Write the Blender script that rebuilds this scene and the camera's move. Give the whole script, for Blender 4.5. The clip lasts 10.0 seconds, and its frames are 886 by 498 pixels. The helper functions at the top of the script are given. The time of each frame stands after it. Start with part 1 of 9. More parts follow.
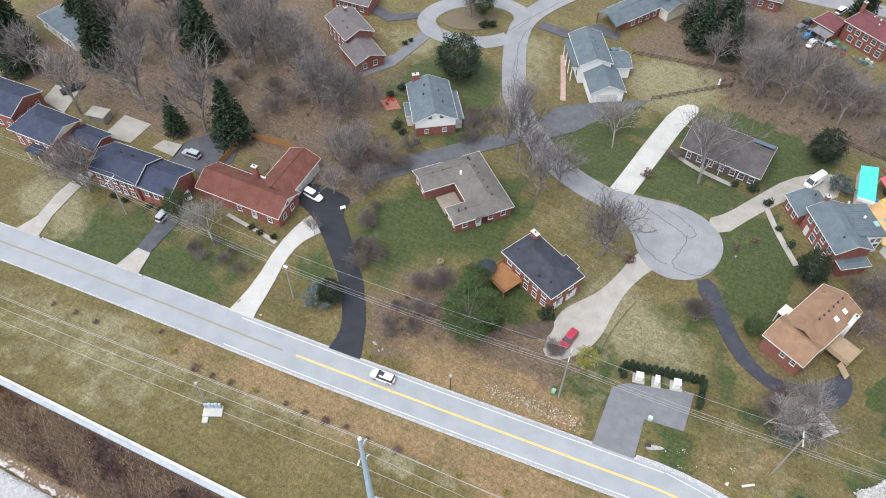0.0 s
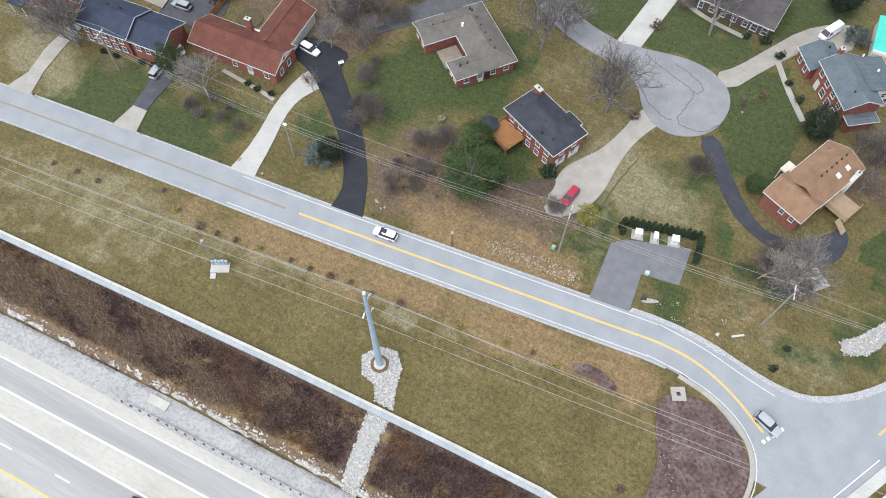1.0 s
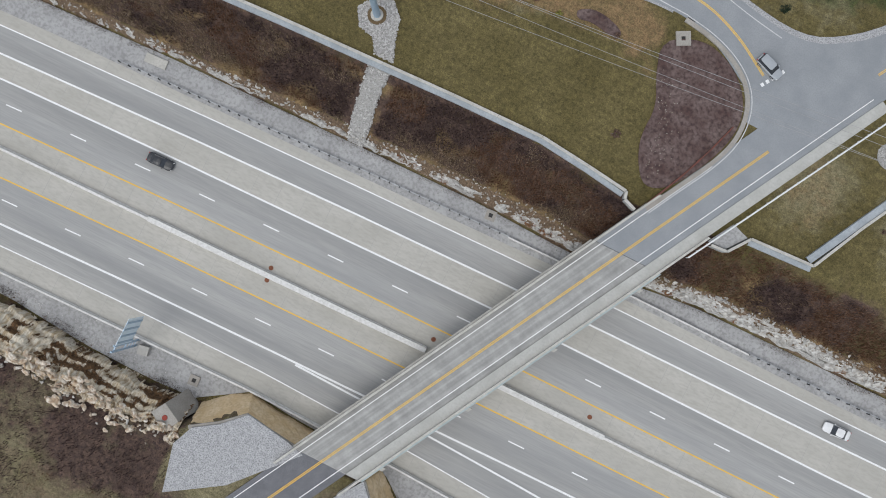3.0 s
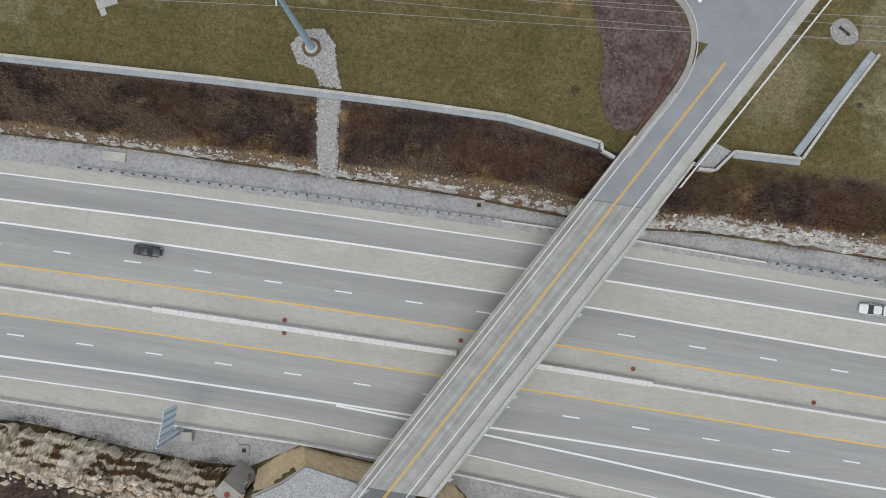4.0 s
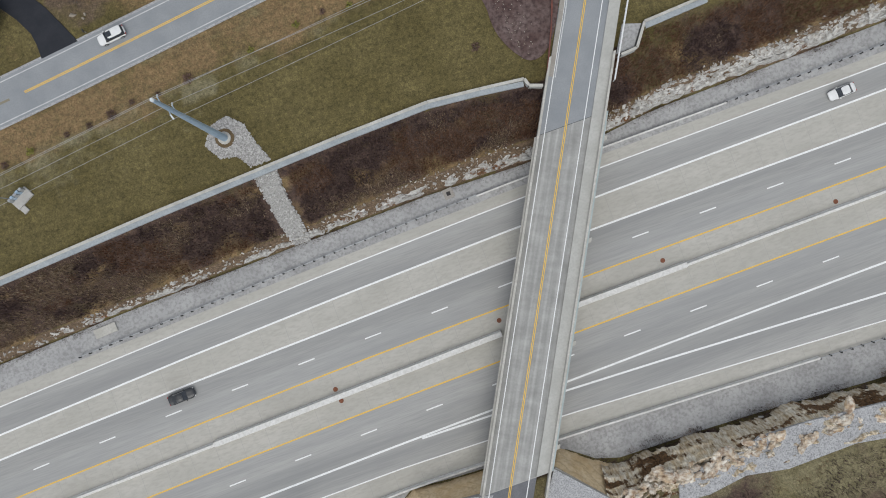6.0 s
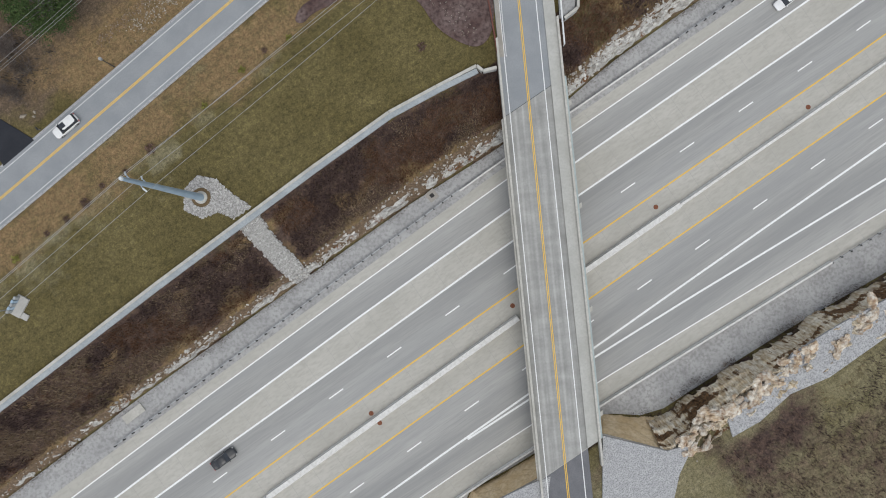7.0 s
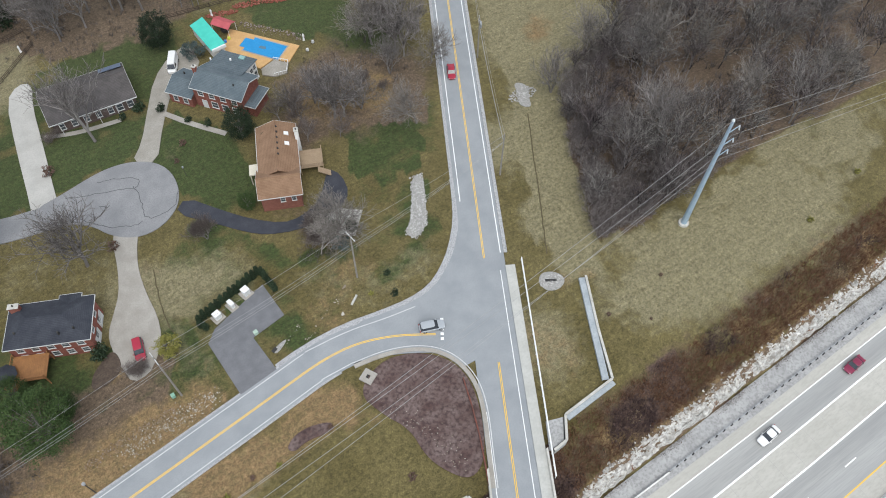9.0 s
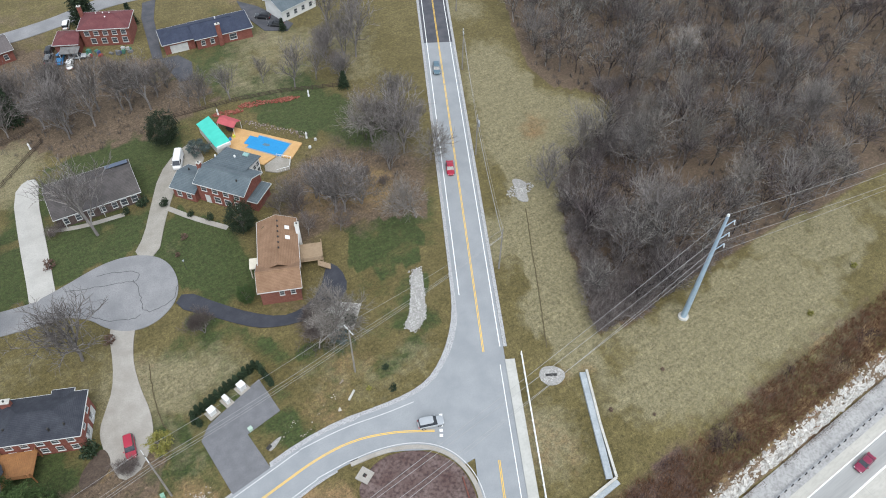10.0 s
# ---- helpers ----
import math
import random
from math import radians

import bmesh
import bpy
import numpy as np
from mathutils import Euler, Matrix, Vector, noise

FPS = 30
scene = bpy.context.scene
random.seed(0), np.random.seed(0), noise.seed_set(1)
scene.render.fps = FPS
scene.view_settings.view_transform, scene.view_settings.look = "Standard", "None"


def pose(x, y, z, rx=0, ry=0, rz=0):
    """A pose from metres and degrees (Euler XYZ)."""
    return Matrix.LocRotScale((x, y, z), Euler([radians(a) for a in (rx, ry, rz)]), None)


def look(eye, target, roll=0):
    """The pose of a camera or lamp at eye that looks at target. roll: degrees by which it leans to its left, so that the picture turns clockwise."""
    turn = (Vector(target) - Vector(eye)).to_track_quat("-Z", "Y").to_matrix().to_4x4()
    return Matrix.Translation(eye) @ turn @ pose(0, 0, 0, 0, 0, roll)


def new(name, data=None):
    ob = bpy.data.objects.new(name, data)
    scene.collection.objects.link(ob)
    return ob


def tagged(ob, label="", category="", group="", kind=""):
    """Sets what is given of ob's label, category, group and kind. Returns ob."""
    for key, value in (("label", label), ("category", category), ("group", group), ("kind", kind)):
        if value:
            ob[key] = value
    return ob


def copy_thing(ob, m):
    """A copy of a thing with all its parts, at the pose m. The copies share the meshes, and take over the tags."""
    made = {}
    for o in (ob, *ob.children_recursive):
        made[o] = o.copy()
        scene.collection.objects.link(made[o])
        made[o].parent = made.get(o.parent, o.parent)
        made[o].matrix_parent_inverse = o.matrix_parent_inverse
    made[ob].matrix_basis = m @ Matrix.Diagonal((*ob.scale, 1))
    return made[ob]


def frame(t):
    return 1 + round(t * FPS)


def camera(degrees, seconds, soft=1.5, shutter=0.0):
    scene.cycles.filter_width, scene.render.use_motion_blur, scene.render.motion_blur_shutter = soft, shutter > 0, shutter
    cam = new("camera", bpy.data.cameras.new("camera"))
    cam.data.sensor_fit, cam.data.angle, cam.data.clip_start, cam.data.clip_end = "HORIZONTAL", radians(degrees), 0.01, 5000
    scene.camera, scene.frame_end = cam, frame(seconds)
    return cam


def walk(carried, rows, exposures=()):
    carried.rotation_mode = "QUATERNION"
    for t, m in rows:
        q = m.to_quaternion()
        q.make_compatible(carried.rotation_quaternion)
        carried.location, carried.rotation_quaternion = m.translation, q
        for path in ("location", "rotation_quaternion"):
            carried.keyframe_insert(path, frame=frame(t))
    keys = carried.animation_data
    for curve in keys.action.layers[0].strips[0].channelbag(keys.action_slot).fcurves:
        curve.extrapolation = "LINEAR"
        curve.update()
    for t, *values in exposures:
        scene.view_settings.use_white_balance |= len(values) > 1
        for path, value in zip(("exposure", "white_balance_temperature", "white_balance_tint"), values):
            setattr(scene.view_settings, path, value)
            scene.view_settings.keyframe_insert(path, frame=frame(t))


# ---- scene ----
cam = camera(62.1, 10.0, soft=1.0)
EYE = 120.5
walk(cam, [(t, pose(0, 0, EYE, rx, ry, rz)) for t, rx, ry, rz in (
    (0.0, 38.42, -0.42, 28.23), (0.2, 38.39, -0.44, 28.22), (0.5, 37.21, -0.41, 28.23), (0.7, 33.93, -0.30, 28.12), (1.0, 27.39, -0.22, 28.14),
    (1.2, 24.44, -0.16, 28.15), (1.5, 23.15, -0.13, 28.13), (1.7, 20.87, -0.05, 28.06), (2.0, 14.49, -0.01, 28.11), (2.2, 10.08, 0.08, 27.94),
    (2.5, 3.49, 0.09, 28.02), (2.7, 0.74, 0.18, 27.85), (3.8, 0.82, 0.41, 14.89), (4.0, 0.83, 0.45, 9.61), (4.2, 0.81, 0.48, 5.49),
    (4.5, 0.75, 0.51, -0.03), (4.7, 0.69, 0.50, -3.45), (5.0, 0.68, 0.45, -3.54), (5.2, 0.64, 0.45, -3.66), (5.5, 0.63, 0.49, -8.97),
    (5.7, 0.55, 0.48, -12.82), (6.8, 0.56, 0.40, -34.18), (7.0, 0.53, 0.38, -34.22), (7.2, 0.50, 0.35, -34.21), (7.5, 3.41, 0.25, -34.14),
    (7.7, 7.85, 0.13, -34.04), (8.0, 14.96, -0.03, -33.97), (8.2, 19.59, -0.12, -33.87), (8.5, 26.46, -0.26, -33.76), (8.7, 30.66, -0.37, -33.71),
    (9.0, 33.12, -0.50, -33.60), (9.2, 33.18, -0.45, -33.69), (9.5, 33.25, -0.51, -33.60), (9.7, 34.98, -0.52, -33.64), (10.0, 40.39, -0.57, -33.63))],
    exposures=((0.0, 1.40, 6420, 9), (0.5, 1.40, 6420, 9), (1.0, 1.25, 6420, 9), (1.5, 0.92, 6450, 9), (2.0, 0.74, 6500, 10), (2.5, 0.48, 6450, 9.5), (4.0, 0.25, 6580, 8), (5.5, 0.25, 6600, 8),
               (7.0, 0.31, 6600, 8), (8.0, 0.36, 6560, 7.5), (8.5, 0.5, 6540, 7), (9.0, 0.84, 6480, 7), (9.5, 0.97, 6420, 7), (10.0, 1.04, 6380, 7)))

# ---- world and sun: an overcast winter sky ----
world = bpy.data.worlds.new("overcast")
scene.world = world
world.use_nodes = True
wn, wl = world.node_tree.nodes, world.node_tree.links
sky = wn.new("ShaderNodeTexSky")
sky.sky_type, sky.sun_disc = "NISHITA", False
sky.sun_elevation, sky.sun_rotation = radians(64), radians(200)
sky.air_density, sky.dust_density = 1.0, 1.0
hs = wn.new("ShaderNodeHueSaturation")
hs.inputs["Saturation"].default_value = 0.36
wl.new(sky.outputs[0], hs.inputs["Color"])
wl.new(hs.outputs[0], wn["Background"].inputs[0])
wn["Background"].inputs[1].default_value = 0.15
sun = bpy.data.lights.new("sun", "SUN")
sun.energy, sun.angle, sun.color = 1.0, radians(40), (1.0, 0.98, 0.95)
new("sun", sun).matrix_world = look((0, 0, 300), (100 * math.sin(radians(20)), 100 * math.cos(radians(20)), 95))


# ---- materials ----
def shade(name, col, col2=None, scale=1.0, col3=None, fine=12.0, amt3=0.5, rough=0.85, bump=0.0, bump_scale=None,
          metal=0.0, rand=0.0, stretch=(1, 1, 1), spec=0.3):
    """Two-scale mottled surface in world metres: col and col2 mix at a large scale, col3 comes in as fine grain."""
    m = bpy.data.materials.new(name)
    m.use_nodes = True
    n, l = m.node_tree.nodes, m.node_tree.links
    b = n["Principled BSDF"]
    b.inputs["Roughness"].default_value, b.inputs["Metallic"].default_value = rough, metal
    b.inputs["Specular IOR Level"].default_value = spec
    pos = n.new("ShaderNodeNewGeometry").outputs["Position"]
    mp = n.new("ShaderNodeMapping")
    mp.inputs["Scale"].default_value = stretch
    l.new(pos, mp.inputs[0])
    out = None
    if col2:
        t1 = n.new("ShaderNodeTexNoise")
        t1.inputs["Scale"].default_value, t1.inputs["Detail"].default_value = scale, 6
        t1.inputs["Roughness"].default_value = 0.6
        l.new(mp.outputs[0], t1.inputs["Vector"])
        r1 = n.new("ShaderNodeValToRGB")
        r1.color_ramp.elements[0].position, r1.color_ramp.elements[1].position = 0.36, 0.64
        r1.color_ramp.elements[0].color, r1.color_ramp.elements[1].color = (*col, 1), (*col2, 1)
        l.new(t1.outputs["Fac"], r1.inputs[0])
        out = r1.outputs[0]
    else:
        c = n.new("ShaderNodeRGB")
        c.outputs[0].default_value = (*col, 1)
        out = c.outputs[0]
    if col3:
        t2 = n.new("ShaderNodeTexNoise")
        t2.inputs["Scale"].default_value, t2.inputs["Detail"].default_value = fine, 4
        l.new(mp.outputs[0], t2.inputs["Vector"])
        r2 = n.new("ShaderNodeValToRGB")
        r2.color_ramp.elements[0].position, r2.color_ramp.elements[1].position = 0.42, 0.68
        r2.color_ramp.elements[0].color, r2.color_ramp.elements[1].color = (0, 0, 0, 1), (amt3, amt3, amt3, 1)
        l.new(t2.outputs["Fac"], r2.inputs[0])
        mx = n.new("ShaderNodeMix")
        mx.data_type = "RGBA"
        l.new(r2.outputs[0], mx.inputs[0])
        l.new(out, mx.inputs[6])
        mx.inputs[7].default_value = (*col3, 1)
        out = mx.outputs[2]
    if rand:
        oi = n.new("ShaderNodeObjectInfo")
        h = n.new("ShaderNodeHueSaturation")
        mr = n.new("ShaderNodeMapRange")
        mr.inputs[3].default_value, mr.inputs[4].default_value = 1 - rand, 1 + rand
        l.new(oi.outputs["Random"], mr.inputs[0])
        l.new(mr.outputs[0], h.inputs["Value"])
        l.new(out, h.inputs["Color"])
        out = h.outputs[0]
    l.new(out, b.inputs["Base Color"])
    if bump:
        t3 = n.new("ShaderNodeTexNoise")
        t3.inputs["Scale"].default_value, t3.inputs["Detail"].default_value = bump_scale or fine, 5
        l.new(mp.outputs[0], t3.inputs["Vector"])
        bp = n.new("ShaderNodeBump")
        bp.inputs["Strength"].default_value, bp.inputs["Distance"].default_value = min(1, bump * 4), bump
        l.new(t3.outputs["Fac"], bp.inputs["Height"])
        l.new(bp.outputs[0], b.inputs["Normal"])
    return m


def brick_mat(name, c1, c2, mortar):
    """Brick courses by height and run along the wall, 0.2 by 0.075 m."""
    m = shade(name, c1, c2, 1.2, rough=0.9)
    n, l = m.node_tree.nodes, m.node_tree.links
    b = n["Principled BSDF"]
    src = b.inputs["Base Color"].links[0].from_socket
    tc = n.new("ShaderNodeTexCoord")
    sp = n.new("ShaderNodeSeparateXYZ")
    l.new(tc.outputs["Object"], sp.inputs[0])
    ad = n.new("ShaderNodeMath")
    l.new(sp.outputs[0], ad.inputs[0]), l.new(sp.outputs[1], ad.inputs[1])
    cb = n.new("ShaderNodeCombineXYZ")
    l.new(ad.outputs[0], cb.inputs[0]), l.new(sp.outputs[2], cb.inputs[1])
    bt = n.new("ShaderNodeTexBrick")
    bt.inputs["Scale"].default_value = 1.0
    bt.inputs["Brick Width"].default_value, bt.inputs["Row Height"].default_value = 0.21, 0.076
    bt.inputs["Mortar Size"].default_value = 0.006
    bt.inputs["Color1"].default_value, bt.inputs["Color2"].default_value = (1, 1, 1, 1), (0.6, 0.55, 0.55, 1)
    bt.inputs["Mortar"].default_value = (*mortar, 1)
    l.new(cb.outputs[0], bt.inputs["Vector"])
    mx = n.new("ShaderNodeMix")
    mx.data_type, mx.blend_type = "RGBA", "MULTIPLY"
    mx.inputs[0].default_value = 0.8
    l.new(src, mx.inputs[6]), l.new(bt.outputs[0], mx.inputs[7])
    l.new(mx.outputs[2], b.inputs["Base Color"])
    return m


def shingle_mat(name, c1, c2, c3):
    """Asphalt shingles: courses along the slope by height, with mottled tabs."""
    m = shade(name, c1, c2, 0.5, c3, 5.0, 0.55, rough=0.92)
    n, l = m.node_tree.nodes, m.node_tree.links
    b = n["Principled BSDF"]
    src = b.inputs["Base Color"].links[0].from_socket
    tc = n.new("ShaderNodeTexCoord")
    w = n.new("ShaderNodeTexWave")
    w.bands_direction = "Z"
    w.inputs["Scale"].default_value, w.inputs["Distortion"].default_value = 2.4, 0.6
    w.inputs["Detail Scale"].default_value = 4.0
    l.new(tc.outputs["Object"], w.inputs["Vector"])
    mr = n.new("ShaderNodeMapRange")
    mr.inputs[3].default_value, mr.inputs[4].default_value = 0.86, 1.06
    l.new(w.outputs["Fac"], mr.inputs[0])
    h = n.new("ShaderNodeHueSaturation")
    l.new(mr.outputs[0], h.inputs["Value"]), l.new(src, h.inputs["Color"])
    l.new(h.outputs[0], b.inputs["Base Color"])
    return m


def ground_mat():
    """Winter grass that turns to green lawn, leaf litter, brush, bare soil and rock by the sheet's own masks."""
    m = shade("winter_ground", (0.087, 0.070, 0.024), (0.128, 0.104, 0.042), 0.10, (0.062, 0.052, 0.018), 1.3, 0.6, rough=0.95,
              bump=0.10, bump_scale=2.5)
    n, l = m.node_tree.nodes, m.node_tree.links
    b = n["Principled BSDF"]
    b.inputs["Sheen Weight"].default_value, b.inputs["Sheen Roughness"].default_value = 0.11, 0.6
    b.inputs["Sheen Tint"].default_value = (0.9, 0.8, 0.6, 1)
    cur = b.inputs["Base Color"].links[0].from_socket
    pos = n.new("ShaderNodeNewGeometry").outputs["Position"]
    layers = (("green", (0.024, 0.041, 0.010), (0.051, 0.062, 0.019), 0.35, 1.2),
              ("straw", (0.198, 0.174, 0.104), (0.132, 0.115, 0.060), 0.4, 1.6),
              ("leaf", (0.070, 0.050, 0.034), (0.140, 0.100, 0.067), 0.35, 1.8),
              ("brush", (0.034, 0.022, 0.021), (0.104, 0.066, 0.049), 0.35, 1.5),
              ("soil", (0.208, 0.133, 0.067), (0.130, 0.097, 0.046), 0.3, 1.1),
              ("rock", (0.165, 0.115, 0.075), (0.075, 0.050, 0.032), 0.8, 2.4))
    for name, c1, c2, s1, s2 in layers:
        a = n.new("ShaderNodeAttribute")
        a.attribute_name = name
        t = n.new("ShaderNodeTexNoise")
        t.inputs["Scale"].default_value, t.inputs["Detail"].default_value = s1, 9
        t.inputs["Roughness"].default_value = 0.72
        l.new(pos, t.inputs["Vector"])
        ad = n.new("ShaderNodeMath")
        ad.operation = "ADD"
        l.new(a.outputs["Fac"], ad.inputs[0]), l.new(t.outputs["Fac"], ad.inputs[1])
        mr = n.new("ShaderNodeMapRange")
        mr.inputs[1].default_value, mr.inputs[2].default_value = 0.78, 1.12
        l.new(ad.outputs[0], mr.inputs[0])
        t2 = n.new("ShaderNodeTexNoise")
        t2.inputs["Scale"].default_value, t2.inputs["Detail"].default_value = s2, 8
        t2.inputs["Roughness"].default_value = 0.75
        l.new(pos, t2.inputs["Vector"])
        r = n.new("ShaderNodeValToRGB")
        r.color_ramp.elements[0].position, r.color_ramp.elements[1].position = 0.36, 0.64
        r.color_ramp.elements[0].color, r.color_ramp.elements[1].color = (*c1, 1), (*c2, 1)
        l.new(t2.outputs["Fac"], r.inputs[0])
        mx = n.new("ShaderNodeMix")
        mx.data_type = "RGBA"
        l.new(mr.outputs[0], mx.inputs[0]), l.new(cur, mx.inputs[6]), l.new(r.outputs[0], mx.inputs[7])
        cur = mx.outputs[2]
    # clumps and blades: fine light and dark grain
    for sc, lo, hi, along in ((0.7, 0.86, 1.16, 1), (2.0, 0.66, 1.38, 1), (5.0, 0.54, 1.50, 1), (1.6, 0.86, 1.14, 0.07)):
        g = n.new("ShaderNodeTexNoise")
        g.inputs["Scale"].default_value, g.inputs["Detail"].default_value = sc, 4
        g.inputs["Roughness"].default_value = 0.8
        mp = n.new("ShaderNodeMapping")
        mp.inputs["Scale"].default_value = (along, 1, 1)
        l.new(pos, mp.inputs[0]), l.new(mp.outputs[0], g.inputs["Vector"])
        mr = n.new("ShaderNodeMapRange")
        mr.inputs[1].default_value, mr.inputs[2].default_value = 0.32, 0.68
        mr.inputs[3].default_value, mr.inputs[4].default_value = lo, hi
        l.new(g.outputs["Fac"], mr.inputs[0])
        h = n.new("ShaderNodeHueSaturation")
        l.new(mr.outputs[0], h.inputs["Value"]), l.new(cur, h.inputs["Color"])
        cur = h.outputs[0]
    l.new(cur, b.inputs["Base Color"])
    return m


GROUND = ground_mat()
ASPHALT = shade("worn_road_asphalt", (0.246, 0.260, 0.272), (0.296, 0.308, 0.318), 0.22, (0.212, 0.224, 0.236), 5.0, 0.5, 0.9, 0.01, 20)
ASPHALT_STREET = shade("pale_street_asphalt", (0.205, 0.206, 0.212), (0.265, 0.264, 0.268), 0.2, (0.17, 0.17, 0.176), 4.0, 0.6, 0.9)
ASPHALT_GREY = shade("grey_drive_asphalt", (0.14, 0.142, 0.15), (0.175, 0.175, 0.185), 0.5, (0.11, 0.11, 0.12), 5.0, 0.5, 0.9)
ASPHALT_MID = shade("weathered_drive_asphalt", (0.085, 0.088, 0.096), (0.125, 0.126, 0.134), 0.4, (0.065, 0.067, 0.074), 3.0, 0.6, 0.9)
ASPHALT_DARK = shade("faded_dark_asphalt", (0.062, 0.065, 0.075), (0.10, 0.10, 0.11), 0.35, (0.05, 0.05, 0.058), 5.0, 0.5, 0.9)
ASPHALT_BLUE = shade("blue_black_asphalt", (0.038, 0.041, 0.052), (0.058, 0.060, 0.072), 0.4, (0.03, 0.032, 0.04), 5.0, 0.5, 0.9)
CONCRETE_OLD = shade("worn_grey_concrete", (0.27, 0.25, 0.215), (0.345, 0.322, 0.285), 0.4, (0.21, 0.195, 0.17), 4.0, 0.55, 0.88)
ASPHALT_NEW = shade("fresh_black_asphalt", (0.022, 0.024, 0.03), (0.03, 0.032, 0.039), 0.5, (0.018, 0.02, 0.025), 6.0, 0.5, 0.85)
LANE = shade("worn_concrete_lane", (0.31, 0.31, 0.302), (0.385, 0.38, 0.362), 0.35, (0.27, 0.27, 0.268), 4.0, 0.5, 0.85, stretch=(0.06, 1.3, 1))
_n, _l = LANE.node_tree.nodes, LANE.node_tree.links
_base = _n["Principled BSDF"].inputs["Base Color"]
_src = _base.links[0].from_socket
_at = _n.new("ShaderNodeAttribute")
_at.attribute_name = "wear"
_mx = _n.new("ShaderNodeMix")
_mx.data_type, _mx.blend_type = "RGBA", "MULTIPLY"
_mx.inputs[0].default_value = 1
_l.new(_src, _mx.inputs[6]), _l.new(_at.outputs["Fac"], _mx.inputs[7]), _l.new(_mx.outputs[2], _base)
SHOULDER = shade("pale_concrete_pavement", (0.40, 0.385, 0.345), (0.465, 0.447, 0.405), 0.22, (0.345, 0.33, 0.295), 2.5, 0.55, 0.88, stretch=(0.4, 1.2, 1))
VERGE = shade("grey_verge_asphalt", (0.33, 0.328, 0.324), (0.405, 0.402, 0.395), 0.25, (0.19, 0.185, 0.18), 2.2, 0.6, 0.92)
CONCRETE = shade("weathered_concrete", (0.42, 0.405, 0.365), (0.53, 0.515, 0.475), 0.4, (0.34, 0.325, 0.29), 3.0, 0.55, 0.88)
CONCRETE_WHITE = shade("pale_new_concrete", (0.385, 0.372, 0.345), (0.455, 0.44, 0.41), 0.35, (0.33, 0.318, 0.292), 3.0, 0.45, 0.85)
BARRIER = shade("white_barrier_concrete", (0.62, 0.61, 0.58), (0.70, 0.69, 0.665), 0.5, (0.46, 0.445, 0.41), 2.2, 0.55, 0.85)
FASCIA = shade("grey_green_steel", (0.34, 0.40, 0.40), (0.42, 0.47, 0.465), 0.8, rough=0.6)
SIDEWALK = shade("pale_sidewalk_concrete", (0.40, 0.395, 0.365), (0.47, 0.465, 0.435), 0.3, (0.34, 0.335, 0.31), 3.0, 0.45, 0.88)
CONCRETE_TAN = shade("old_drive_concrete", (0.30, 0.277, 0.246), (0.372, 0.349, 0.315), 0.4, (0.235, 0.22, 0.193), 5.0, 0.5, 0.88)


def deck_mat():
    """Worn deck concrete: pale wheel paths along the road and blotches across it."""
    m = shade("bridge_deck_concrete", (0.305, 0.302, 0.286), (0.350, 0.346, 0.330), 0.6, (0.27, 0.267, 0.254), 3.0, 0.45, 0.88)
    n, l = m.node_tree.nodes, m.node_tree.links
    b = n["Principled BSDF"]
    cur = b.inputs["Base Color"].links[0].from_socket
    geo = n.new("ShaderNodeNewGeometry")
    mp = n.new("ShaderNodeMapping")
    mp.vector_type = "TEXTURE"
    mp.inputs["Location"].default_value, mp.inputs["Rotation"].default_value = (-3.2, -38.7, 0), (0, 0, math.atan2(.878, .478))
    l.new(geo.outputs["Position"], mp.inputs[0])
    sp = n.new("ShaderNodeSeparateXYZ")
    l.new(mp.outputs[0], sp.inputs[0])
    across = n.new("ShaderNodeMath")
    across.operation = "ABSOLUTE"
    l.new(sp.outputs[1], across.inputs[0])
    path = n.new("ShaderNodeValToRGB")
    path.color_ramp.interpolation = "EASE"
    path.color_ramp.elements[0].color, path.color_ramp.elements[1].color = (.90, .90, .90, 1), (.80, .80, .79, 1)
    for at, v in ((.18, .97), (.27, 1.13), (.36, .96), (.50, .96), (.60, 1.13), (.70, .95)):
        path.color_ramp.elements.new(at).color = (v, v, v, 1)
    sc = n.new("ShaderNodeMath")
    sc.operation = "MULTIPLY"
    sc.inputs[1].default_value = 1 / 4.2
    l.new(across.outputs[0], sc.inputs[0]), l.new(sc.outputs[0], path.inputs[0])
    out = path.outputs[0]
    for scale, lo, hi in (((.8, .10, 1), .94, 1.06), ((.08, 2.4, 1), .92, 1.08), ((.3, .4, 1), .91, 1.09)):
        m2 = n.new("ShaderNodeMapping")
        m2.inputs["Scale"].default_value = scale
        l.new(mp.outputs[0], m2.inputs[0])
        t = n.new("ShaderNodeTexNoise")
        t.inputs["Scale"].default_value, t.inputs["Detail"].default_value = 1.0, 5
        l.new(m2.outputs[0], t.inputs["Vector"])
        mr = n.new("ShaderNodeMapRange")
        mr.inputs[1].default_value, mr.inputs[2].default_value, mr.inputs[3].default_value, mr.inputs[4].default_value = .34, .66, lo, hi
        l.new(t.outputs["Fac"], mr.inputs[0])
        mx = n.new("ShaderNodeMix")
        mx.data_type, mx.blend_type = "RGBA", "MULTIPLY"
        mx.inputs[0].default_value = 1
        l.new(out, mx.inputs[6]), l.new(mr.outputs[0], mx.inputs[7])
        out = mx.outputs[2]
    mx = n.new("ShaderNodeMix")
    mx.data_type, mx.blend_type = "RGBA", "MULTIPLY"
    mx.inputs[0].default_value = 1
    l.new(cur, mx.inputs[6]), l.new(out, mx.inputs[7]), l.new(mx.outputs[2], b.inputs["Base Color"])
    return m


